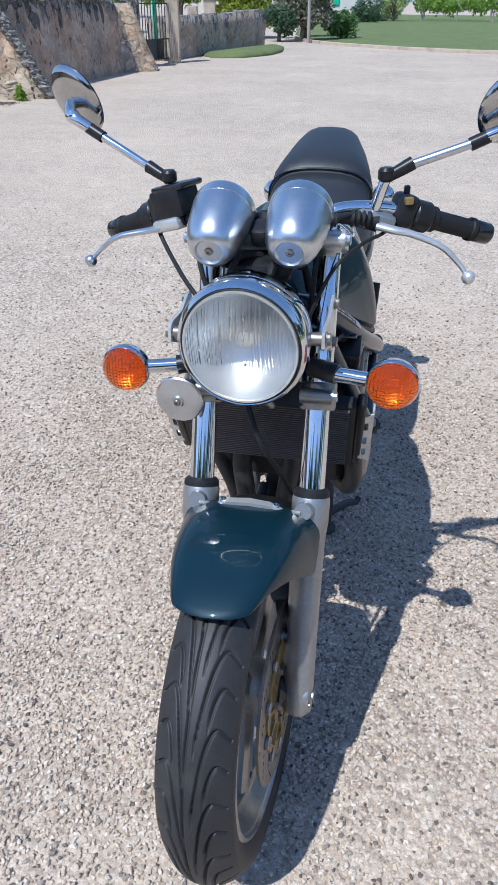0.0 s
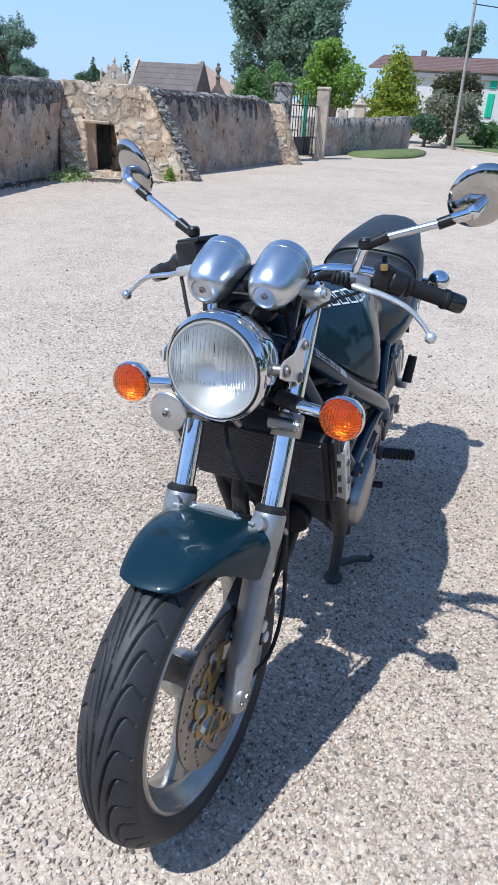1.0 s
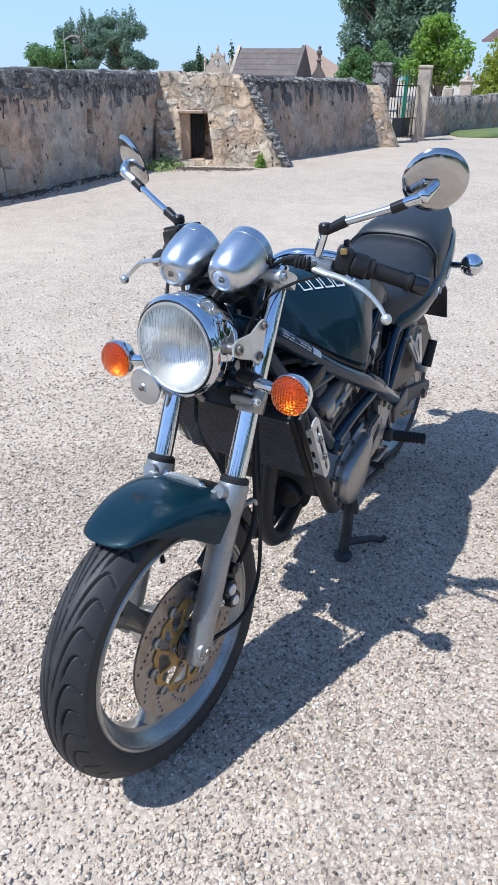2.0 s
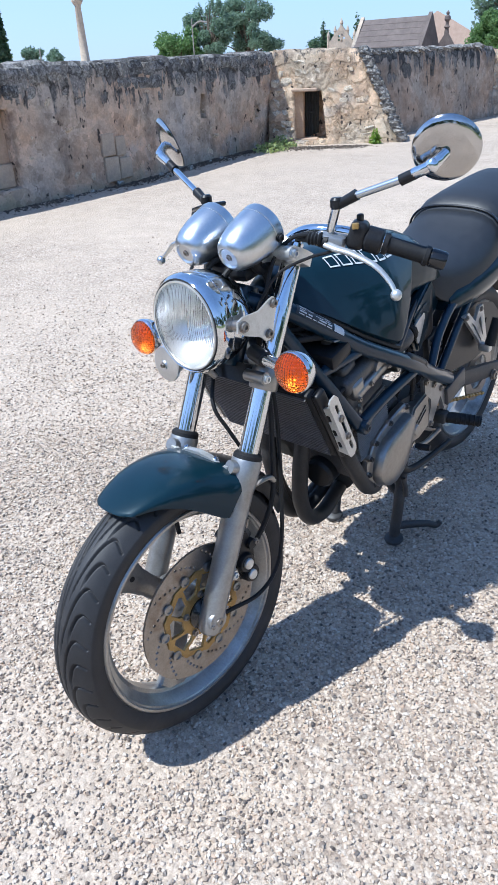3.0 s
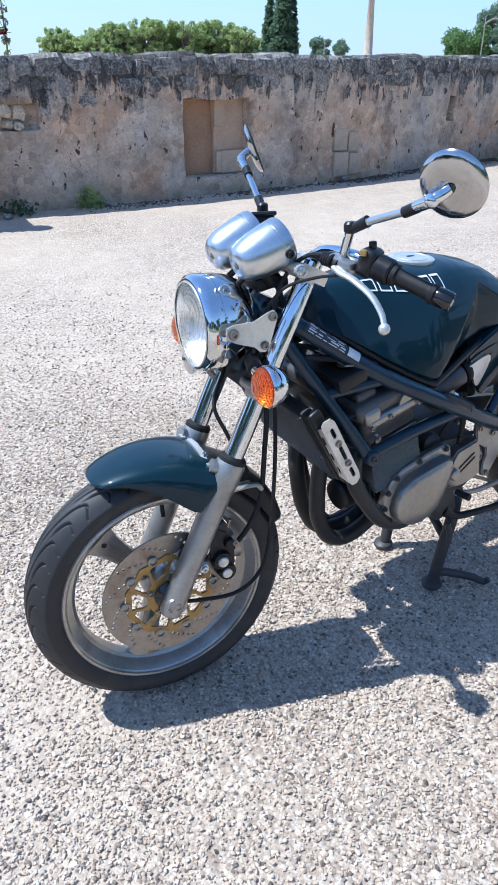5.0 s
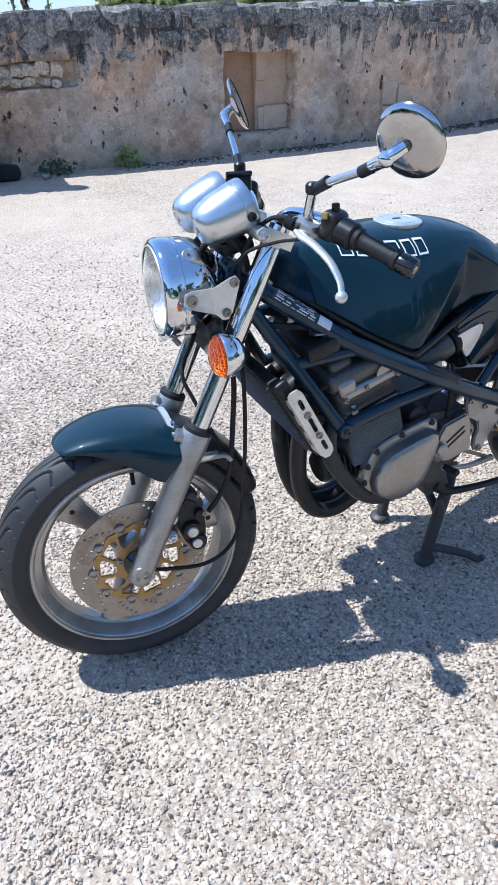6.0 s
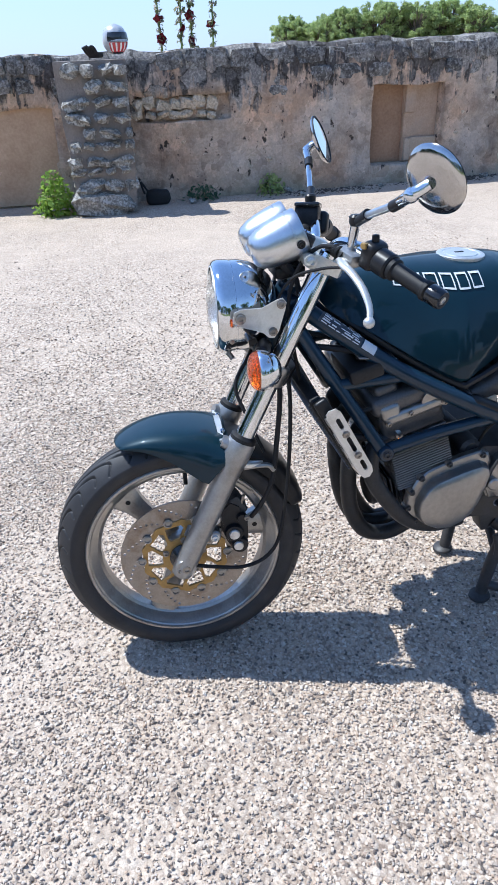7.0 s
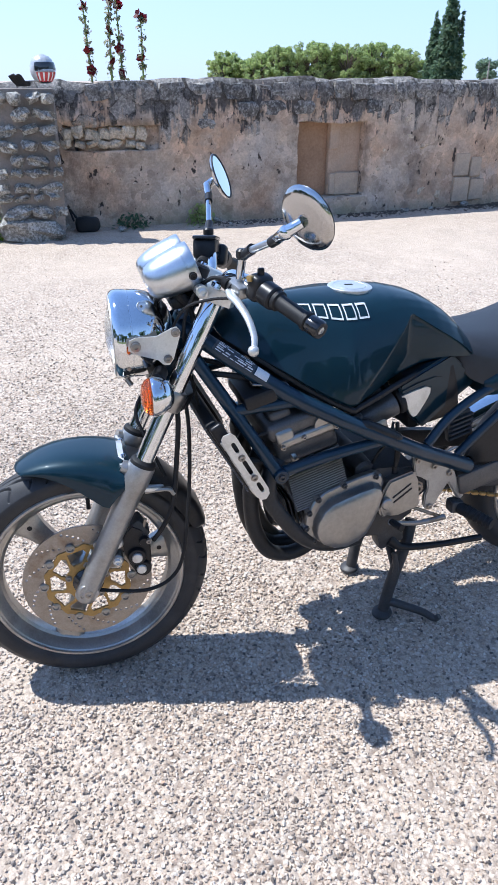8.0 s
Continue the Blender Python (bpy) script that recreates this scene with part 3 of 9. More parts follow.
# ---- the cemetery wall ----
def wall_run(name, plan, heights, thick, mat, openings=(), step=0.075, rough=0.042, batter=0.0, seed=0.0, parent=None, label="", closed_top=0.045, flare=0.0):
    """A wall along plan points (its face on the side of the yard), with real recesses and openings: (s0, s1, z0, z1, depth)."""
    P = [Vector((x, y, 0)) for x, y in plan]
    lens = [0.0]
    for a, b in zip(P, P[1:]):
        lens.append(lens[-1] + (b - a).length)
    total = lens[-1]

    def at(s):
        i = 0
        while i < len(P) - 2 and s > lens[i + 1]:
            i += 1
        t = (s - lens[i]) / max(lens[i + 1] - lens[i], 1e-6)
        d = (P[i + 1] - P[i]).normalized()
        return P[i].lerp(P[i + 1], t), Vector((d.y, -d.x, 0))

    def height(s):
        return float(np.interp(s / total, np.linspace(0, 1, len(heights)), heights))

    ss = sorted(set([round(v, 4) for v in np.linspace(0, total, max(2, int(total / step)))] + [o[i] for o in openings for i in (0, 1)]))
    zs = sorted(set([round(v, 4) for v in np.linspace(0, 1, max(3, int(max(heights) / step)))] + [round(o[i] / max(heights), 4) for o in openings for i in (2, 3)]))
    hm = max(heights)
    bm = bmesh.new()

    def vert(s, f, depth):
        p, n = at(s)
        h = height(s) + closed_top * noise.noise(Vector((s * 2.3, seed, 3.0))) + 0.5 * closed_top * noise.noise(Vector((s * 9.0, seed, 1.0)))
        z = f * h
        wob = rough * (noise.noise(Vector((s * 1.7, z * 1.7, seed))) + 0.6 * noise.noise(Vector((s * 6.0, z * 6.0, seed))) + 0.3 * noise.noise(Vector((s * 15.0, z * 15.0, seed))))
        out = wob + batter * (1.0 - f) - (0.05 * max(0.0, (f - 0.96) / 0.04)) - depth
        q = p + n * out + Vector((-n.y, n.x, 0)) * flare * (s / total) ** 2 * (1.0 - f)
        return bm.verts.new((q.x, q.y, z - (0.03 if f == 0 else 0)))

    def depth_of(i, j):
        s, z = (ss[i] + ss[i + 1]) / 2, (zs[j] + zs[j + 1]) / 2 * hm
        for o in openings:
            if o[0] < s < o[1] and o[2] < z < o[3]:
                return o[4]
        return 0.0

    cache = {}

    def v(i, j, d):
        key = (i, j, d)
        if key not in cache:
            cache[key] = vert(ss[i], zs[j], d)
        return cache[key]

    ni, nj = len(ss) - 1, len(zs) - 1
    D = [[depth_of(i, j) for j in range(nj)] for i in range(ni)]
    for i in range(ni):
        for j in range(nj):
            d = D[i][j]
            bm.faces.new((v(i, j, d), v(i + 1, j, d), v(i + 1, j + 1, d), v(i, j + 1, d)))
            if i + 1 < ni and D[i + 1][j] != d:
                e = D[i + 1][j]
                bm.faces.new((v(i + 1, j, d), v(i + 1, j, e), v(i + 1, j + 1, e), v(i + 1, j + 1, d)))
            if j + 1 < nj and D[i][j + 1] != d:
                e = D[i][j + 1]
                bm.faces.new((v(i, j + 1, d), v(i + 1, j + 1, d), v(i + 1, j + 1, e), v(i, j + 1, e)))
    # top, back and ends
    for i in range(ni):
        bm.faces.new((v(i, nj, 0.0), v(i + 1, nj, 0.0), v(i + 1, nj, thick), v(i, nj, thick)))
        bm.faces.new((v(i, nj, thick), v(i + 1, nj, thick), v(i + 1, 0, thick), v(i, 0, thick)))
    for i in (0, ni):
        for j in range(nj):
            d = 0.0
            bm.faces.new((v(i, j, d), v(i, j + 1, d), v(i, j + 1, thick), v(i, j, thick)))
    return tagged(part(name, bm, mat, parent, smooth=True), label, "wall", kind="structure")


WEST = [(-6.32, -9.0), (-6.22, -3.0), (-6.12, 0.0), (-6.10, 0.75), (-6.16, 2.0), (-6.26, 3.0), (-6.54, 5.0), (-7.02, 6.5), (-7.58, 8.95)]


def along(plan, y):
    """The length along the plan at which it passes y."""
    s = 0.0
    for (ax, ay), (bx, by) in zip(plan, plan[1:]):
        d = math.hypot(bx - ax, by - ay)
        if ay <= y <= by:
            return s + d * (y - ay) / (by - ay)
        s += d
    return s


s_n0, s_n1 = along(WEST, 2.48), along(WEST, 3.30)
s_l = along(WEST, 6.71)
s_h = along(WEST, 8.22)
wall_west = wall_run("wall_west", WEST, [1.33, 1.33, 1.32, 1.33, 1.35, 1.38, 1.36, 1.36, 1.37], 0.5, WALL,
                     openings=[(s_n0, s_n1, 0.19, 0.96, 0.20), (s_l, s_l + 0.15, 0.58, 0.90, 0.48), (s_h, s_h + 0.15, 0.45, 0.64, 0.48), (along(WEST, -2.3), along(WEST, -0.75), 0.0, 0.92, 0.10), (along(WEST, 0.04), along(WEST, 0.98), 0.75, 0.98, 0.075)],
                     label="old weathered lime-rendered stone wall with blackened top")
BAY = [(-7.60, 8.82), (-6.92, 9.28), (-6.42, 9.62)]
wall_bay = wall_run("wall_bay", BAY, [1.37, 1.38, 1.36], 1.1, BUTTRESS, openings=[(0.39, 0.77, 0.06, 0.78, 0.55)], step=0.08, rough=0.05, batter=0.40, seed=7.0, flare=0.70,
                    label="battered rubble stone buttress bay of the old wall with a small hatch")
NORTH = [(-6.42, 9.62), (-6.33, 11.5), (-6.40, 14.3)]
wall_north = wall_run("wall_north", NORTH, [1.35, 1.31, 1.27], 0.5, WALL_FAR, step=0.11, rough=0.03, batter=0.12, seed=11.0,
                      label="old lime-rendered wall with heavy black lichen streaks")
END = [(-6.55, 14.28), (-6.22, 14.62)]
wall_end = wall_run("wall_end", END, [1.27, 1.20], 0.6, BUTTRESS, step=0.09, rough=0.06, batter=0.28, seed=13.0, flare=0.45,
                    label="battered rubble end of the old wall beside the gate")
LOW = [(-6.55, 17.4), (-6.2, 20.0), (-5.9, 22.2), (-5.62, 24.2)]
wall_low = wall_run("wall_low", LOW, [0.93, 0.93, 0.96, 1.03], 0.4, WALL_LOW, step=0.2, rough=0.03, seed=17.0,
                    label="low grey rendered cemetery wall beyond the gate")


def rubble_mesh(name, seed, mat, rough=0.16, worn=0.6):
    """A squared rough stone, 1 x 1 x 1, with worn corners."""
    rng = random.Random(seed)
    bm = bmesh.new()
    bmesh.ops.create_cube(bm, size=1.0)
    bmesh.ops.subdivide_edges(bm, edges=bm.edges[:], cuts=1, use_grid_fill=True)
    for v in bm.verts:
        d = v.co.length
        v.co *= (0.5 / d) ** worn
        v.co += Vector((rng.uniform(-1, 1), rng.uniform(-1, 1), rng.uniform(-1, 1))) * rough * 0.75
    me = bpy.data.meshes.new(name)
    bm.to_mesh(me)
    bm.free()
    me.materials.append(mat)
    return me


def stone_set(mat, rough=0.16, worn=0.6):
    return [rubble_mesh("stone", 40 + k, mat, rough, worn) for k in range(6)]


SET_GREY, SET_TAN, SET_CAP, SET_BARE = stone_set(STONE_GREY, 0.24), stone_set(STONE_TAN), stone_set(STONE_CAP), stone_set(STONE_BARE)
SET_BLOCK, SET_FACE = stone_set(STONE_CAP, 0.10, 0.22), stone_set(STONE_BARE, 0.15, 0.32)


def plan_at(plan, s):
    for a, b in zip(plan, plan[1:]):
        a, b = Vector((*a, 0)), Vector((*b, 0))
        d = (b - a).length
        if s <= d:
            return a.lerp(b, s / d), (b - a).normalized()
        s -= d
    return b, (b - a).normalized()


def stone_at(parent, sets, plan, s, z, w, h, deep, out, rng, name="stone"):
    p, d = plan_at(plan, s)
    n = Vector((d.y, -d.x, 0))
    q = p + n * out
    turn = math.atan2(d.y, d.x) + rng.uniform(-0.2, 0.2)
    m = Matrix.Translation((q.x, q.y, z)) @ Matrix.Rotation(turn, 4, 'Z') @ Matrix.Rotation(rng.uniform(-0.28, 0.28), 4, 'Y') @ Matrix.Diagonal((w, deep, h, 1))
    return piece(name, rng.choice(sets), m, parent)


# ---- the pier with its grey stones ----
def pier():
    bm = bmesh.new()
    rings = []
    for z in np.linspace(-0.03, 1.29, 12):
        f = max(z, 0) / 1.3
        x1, y0, y1 = -5.60 - 0.10 * f, -0.58 - 0.06 * f, -0.04 + 0.04 * f
        ring = []
        for k, (x, y) in enumerate([(-6.3, y0), (-6.0, y0), (x1, y0), (x1, (y0 + y1) / 2), (x1, y1), (-6.0, y1), (-6.3, y1)]):
            w = 0.025 * noise.noise(Vector((k * 3.1, z * 3.0, 5.0)))
            ring.append((x + w, y + w, z))
        rings.append(ring)
    loft(bm, rings)
    ob = tagged(part("pier", bm, STONE_GREY_MORTAR), "square pier of rough grey stones standing against the wall", "pier", kind="structure")
    rng = random.Random(5)
    plan = [(-5.615, -0.60), (-5.60, -0.02)]
    stone_at(ob, SET_GREY, plan, 0.29, 0.10, 0.62, 0.22, 0.24, 0.0, rng)
    z = 0.25
    while z < 1.27:
        h = rng.uniform(0.065, 0.125)
        f = z / 1.3
        s = rng.uniform(-0.03, 0.04)
        while s < 0.56:
            w = min(rng.uniform(0.09, 0.27), 0.60 - s)
            if w > 0.06 and rng.random() < 0.93:
                stone_at(ob, SET_GREY, plan, s + w / 2, z, w * 1.0, h * rng.uniform(0.7, 0.95), rng.uniform(0.12, 0.20), 0.004 - 0.085 * f + rng.uniform(-0.025, 0.018), rng)
            s += w + rng.uniform(0.0, 0.03)
        z += h * 1.1
    plan2 = [(-6.05, -0.60), (-5.66, -0.59)]
    for k in range(16):
        z = 0.1 + 0.075 * k
        stone_at(ob, SET_TAN, plan2, rng.uniform(0.08, 0.3), z, rng.uniform(0.12, 0.25), rng.uniform(0.06, 0.09), 0.08, -0.02, rng)
    return ob


STONE_GREY_MORTAR = surface("grey_mortar", (0.21, 0.178, 0.152), (0.34, 0.292, 0.25), 9.0, 0.95, bump=0.8, dist=0.02, fine=60.0, dirt=(0.24, 0.205, 0.175))
pier()


# ---- pale ashlar blocks and the niche's dressed stones ----
def ashlar(s, z, w, h, out, parent):
    p, d = plan_at(WEST, s)
    n = Vector((d.y, -d.x, 0))
    bm = bmesh.new()
    box(bm, w, 0.12, h, Matrix(), 0.008, 1)
    for v in bm.verts:
        v.co += Vector((noise.noise(v.co * 9), noise.noise(v.co * 11), noise.noise(v.co * 7))) * 0.008
    ob = part("ashlar", bm, STONE_PALE, parent)
    ob.matrix_basis = Matrix.Translation((p + n * out) + Vector((0, 0, z))) @ Matrix.Rotation(math.atan2(d.y, d.x), 4, 'Z')
    return ob


sb = along(WEST, 4.63)
ashlar(sb - 0.02, 0.47, 0.21, 0.25, -0.035, wall_west)
ashlar(sb, 0.19, 0.23, 0.28, -0.030, wall_west)
ashlar(sb + 0.24, 0.18, 0.21, 0.24, -0.04, wall_west)
ashlar(sb + 0.19, 0.44, 0.16, 0.22, -0.04, wall_west)
w_n = s_n1 - s_n0
for at_s, z, w, h, out in ((0.76, 0.575, 0.48, 0.76, -0.195), (0.585, 0.815, 0.14, 0.28, -0.165), (0.80, 0.315, 0.38, 0.24, -0.155), (0.575, 0.315, 0.09, 0.23, -0.160), (0.30, 0.125, 0.52, 0.13, -0.062), (0.83, 0.125, 0.46, 0.12, -0.060)):
    ashlar(s_n0 + at_s * w_n, z, w * w_n, h, out, wall_west).data.materials[0] = STONE_BROWN if h > 0.25 else STONE_PALE
bm = bmesh.new()
pa, da = plan_at(WEST, (s_n0 + s_n1) / 2)
na = Vector((da.y, -da.x, 0))
box(bm, s_n1 - s_n0 - 0.01, 0.02, 0.76, Matrix.Translation(pa - na * 0.185 + Vector((0, 0, 0.575))) @ Matrix.Rotation(math.atan2(da.y, da.x), 4, 'Z'), 0.003, 1)
part("niche_filling", bm, RENDER_RED, wall_west, "ochre render filling of a blocked doorway")
bm = bmesh.new()
pa, da = plan_at(WEST, along(WEST, -1.52))
na = Vector((da.y, -da.x, 0))
box(bm, 1.53, 0.02, 0.9, Matrix.Translation(pa - na * 0.085 + Vector((0, 0, 0.46))) @ Matrix.Rotation(math.atan2(da.y, da.x), 4, 'Z'), 0.003, 1)
part("niche_filling", bm, RENDER_TAN, wall_west, "ochre render filling of a wide blocked opening")

rngw = random.Random(21)
for z, h, miss in ((1.262, 0.17, 0.06), (1.10, 0.155, 0.36), (0.95, 0.14, 0.78)):    # dark squared stones of the top courses
    s = along(WEST, -6.4)
    while s < along(WEST, 8.7):
        w = rngw.uniform(0.13, 0.34)
        p, d = plan_at(WEST, s)
        if rngw.random() > miss and not -0.66 < p.y < 0.08 and not (z < 1.15 and -0.05 < p.y < 1.05) and not (z < 1.0 and s_n0 - 0.3 < s < s_n1 + 0.1):
            stone_at(wall_west, SET_BLOCK, WEST, s + w / 2, z + rngw.uniform(-0.012, 0.012), w * 0.95, h * rngw.uniform(0.8, 0.98), 0.16, -0.066 + rngw.uniform(-0.010, 0.008), rngw).rotation_euler.y *= 0.15
        s += w
for k in range(14):                                           # the patch of bared rubble beside the pier
    s = along(WEST, 0.06) + (k % 7) * 0.125 + rngw.uniform(-0.02, 0.02)
    low = k < 7
    stone_at(wall_west, SET_BARE, WEST, s, (0.785 if low else 0.895) + rngw.uniform(-0.018, 0.018), rngw.uniform(0.10, 0.15) if low else rngw.uniform(0.12, 0.19), rngw.uniform(0.06, 0.09) if low else rngw.uniform(0.11, 0.16), 0.15, -0.040 + rngw.uniform(-0.02, 0.015), rngw)
for k in range(34):                                           # single stones showing through the render
    s = along(WEST, rngw.uniform(0.2, 8.6))
    z = rngw.uniform(0.12, 1.0)
    if s_n0 - 0.15 < s < s_n1 + 0.15 or sb - 0.2 < s < sb + 0.4:
        continue
    stone_at(wall_west, SET_BARE, WEST, s, z, rngw.uniform(0.08, 0.22), rngw.uniform(0.05, 0.12), 0.12, -0.058 + rngw.uniform(-0.006, 0.004), rngw)
for k in range(16):                                           # fallen stones and rubble along the foot
    s = along(WEST, rngw.uniform(0.3, 8.6))
    w = rngw.uniform(0.03, 0.10)
    stone_at(wall_west, SET_GREY, WEST, s, w * 0.25, w, w * 0.6, w * 0.8, rngw.uniform(0.05, 0.3), rngw)
def lengthened(plan, more):
    (ax, ay), (bx, by) = plan[-2:]
    d = math.hypot(bx - ax, by - ay)
    return plan[:-1] + [(bx + (bx - ax) / d * more, by + (by - ay) / d * more)]


for parent, plan, batter, flare, top in ((wall_bay, BAY, 0.40, 0.70, 1.34), (wall_end, END, 0.28, 0.45, 1.18)):
    total = sum(math.hypot(b[0] - a[0], b[1] - a[1]) for a, b in zip(plan, plan[1:]))
    longer = lengthened(plan, 1.0)
    z = 0.05
    while z < top - 0.12:                                            # rough courses half sunk in the mortar
        h = rngw.uniform(0.09, 0.17)
        f = (z + h / 2) / 1.37
        s = 0.03
        while s < total:
            w = rngw.uniform(0.10, 0.28)
            c = s + w / 2
            if rngw.random() < 0.88 and c < total - 0.08 and not (parent is wall_bay and 0.32 < c < 0.86 and z < 0.80):
                stone_at(parent, SET_FACE, longer, c + flare * (c / total) ** 2 * (1 - f), z + h / 2, w * rngw.uniform(0.85, 1.05), h * rngw.uniform(0.75, 1.0), 0.17, batter * (1 - f) - 0.088 + rngw.uniform(-0.010, 0.010), rngw)
            s += w
        z += h
for k in range(34):                                           # dark quoins down the lit corner
    z = 0.04 + k * 0.039
    p = Vector((-5.56, 9.72, 0)).lerp(Vector((-6.38, 9.68, 0)), z / 1.36)
    m = Matrix.Translation((p.x, p.y, z)) @ Matrix.Rotation(rngw.uniform(0, 3), 4, 'Z') @ Matrix.Diagonal((rngw.uniform(0.12, 0.22), rngw.uniform(0.12, 0.2), rngw.uniform(0.07, 0.12), 1))
    piece("stone", rngw.choice(SET_CAP), m, wall_bay)
for k in range(50):
    s = k * 0.085
    stone_at(wall_north, SET_CAP, NORTH, s, 1.26 + rngw.uniform(-0.02, 0.03), rngw.uniform(0.12, 0.2), rngw.uniform(0.06, 0.1), 0.3, -0.13, rngw)


# ---- dark leaf litter and soil along the foot of the wall ----
LITTER = surface("leaf_litter", (0.035, 0.028, 0.022), (0.16, 0.125, 0.095), 40.0, 0.95, bump=0.4, dist=0.004)
ly = rs.uniform(1.2, 9.0, 5200)
ly = ly[rs.random(5200) < np.clip(0.25 + (ly - 1.2) / 9.0 + 0.35 * np.sin(ly * 4.1), 0.05, 1.0)]
lx = np.interp(ly, [p[1] for p in WEST], [p[0] for p in WEST]) + 0.02 + np.abs(rs.normal(0, 0.13, len(ly)))
scatter_stones("leaf_litter", lx, ly, (0.007, 0.022), (OCT, OCT_TRI), 71, "dark dry leaf litter and soil along the wall's foot", (-0.1, 0.2), LITTER)
ly = rs.uniform(0.0, 1.0, 1500)
scatter_stones("leaf_litter", -7.25 + 1.2 * ly + np.abs(rs.normal(0, 0.16, 1500)) + 0.10, 8.55 + 0.75 * ly - np.abs(rs.normal(0, 0.20, 1500)) - 0.12, (0.006, 0.020), (OCT, OCT_TRI), 72, "dark dry leaf litter before the buttress", (-0.1, 0.2), LITTER)


# ---- the hatch: dressed frame and iron bars ----
def hatch():
    p, d = plan_at(BAY, 0.58)
    n = Vector((d.y, -d.x, 0))
    m = Matrix.Translation(p + n * 0.20) @ Matrix.Rotation(math.atan2(d.y, d.x), 4, 'Z')
    th = empty("hatch", m, "small barred hatch with a dressed stone frame in the buttress", "hatch", kind="structure")
    for x, y, z, w, h in ((-0.105, 0.22, 0.42, 0.17, 0.74), (0.0, 0.12, 0.80, 0.42, 0.05), (0.0, 0.10, 0.04, 0.44, 0.08)):
        bm = bmesh.new()
        box(bm, w, 0.30, h, Matrix.Translation((x, y, z)), 0.012, 1)
        # the left jamb's tan paints in the warm bounce light it catches
        part("frame_stone", bm, RENDER_TAN if h > 0.2 else STONE_BROWN, th)
    for k in range(4):
        bm = bmesh.new()
        tube(bm, [(0.015 + 0.05 * k, 0.3, 0.08), (0.015 + 0.05 * k, 0.3, 0.79)], 0.011, 8)
        part("bar", bm, IRON, th)
    bm = bmesh.new()
    box(bm, 0.40, 0.02, 0.03, Matrix.Translation((0.0, 0.3, 0.45)), 0.004, 1)
    part("cross_bar", bm, IRON, th)
    # added dark sheet in place of the shade in the chamber behind the bars
    bm = bmesh.new()
    box(bm, 0.42, 0.03, 0.74, Matrix.Translation((0.0, 0.395, 0.43)), 0.004, 1)
    part("board", bm, IRON, th, "added dark sheet standing for the shade inside the hatch")


hatch()


# ---- gate, its pillars ----
def gate_pillar(x, y, w, h, mat, label):
    bm = bmesh.new()
    box(bm, w, w, h, Matrix.Translation((x, y, h / 2 - 0.02)) @ Matrix.Rotation(0.3, 4, 'Z'), 0.02, 1)
    box(bm, w * 1.12, w * 1.12, 0.07, Matrix.Translation((x, y, h)) @ Matrix.Rotation(0.3, 4, 'Z'), 0.02, 1)
    return tagged(part("gate_pillar", bm, mat), label, "pillar", "gate pillars", "structure")


gate_pillar(-6.62, 15.55, 0.40, 1.62, WALL_LOW, "tall grey weathered stone gate pillar with a flat cap")
gate_pillar(-6.18, 17.05, 0.31, 1.60, STONE_PALE, "tall cream stone gate pillar with a flat cap")


def iron_gate():
    a, b = Vector((-6.50, 15.78, 0.0)), Vector((-6.24, 16.88, 0.0))
    th = empty("iron_gate", Matrix.Translation((a + b) / 2), "tall dark iron cemetery gate with an arched top", "gate")
    mid = (a + b) / 2
    for k in range(11):
        t = k / 10
        p = a.lerp(b, t) - mid
        h = 1.30 + 0.26 * math.sin(math.pi * t)
        bm = bmesh.new()
        tube(bm, [(p.x, p.y, 0.06), (p.x, p.y, h)], 0.010, 6)
        part("bar", bm, IRON, th)
    for z in (0.1, 0.5, 1.2):
        bm = bmesh.new()
        tube(bm, [tuple(a - mid + Vector((0, 0, z))), tuple(b - mid + Vector((0, 0, z)))], 0.014, 6)
        part("rail", bm, IRON, th)
    bm = bmesh.new()
    box(bm, 0.02, 0.98, 0.42, Matrix.Translation((0, 0, 0.3)), 0.004, 1)
    part("kick_plate", bm, IRON, th)
    bm = bmesh.new()
    box(bm, 0.03, 0.16, 0.95, Matrix.Translation((-0.12, 0.35, 0.95)), 0.004, 1)
    part("notice_board", bm, GREEN_SHUTTER, th, "green painted board behind the gate")


iron_gate()


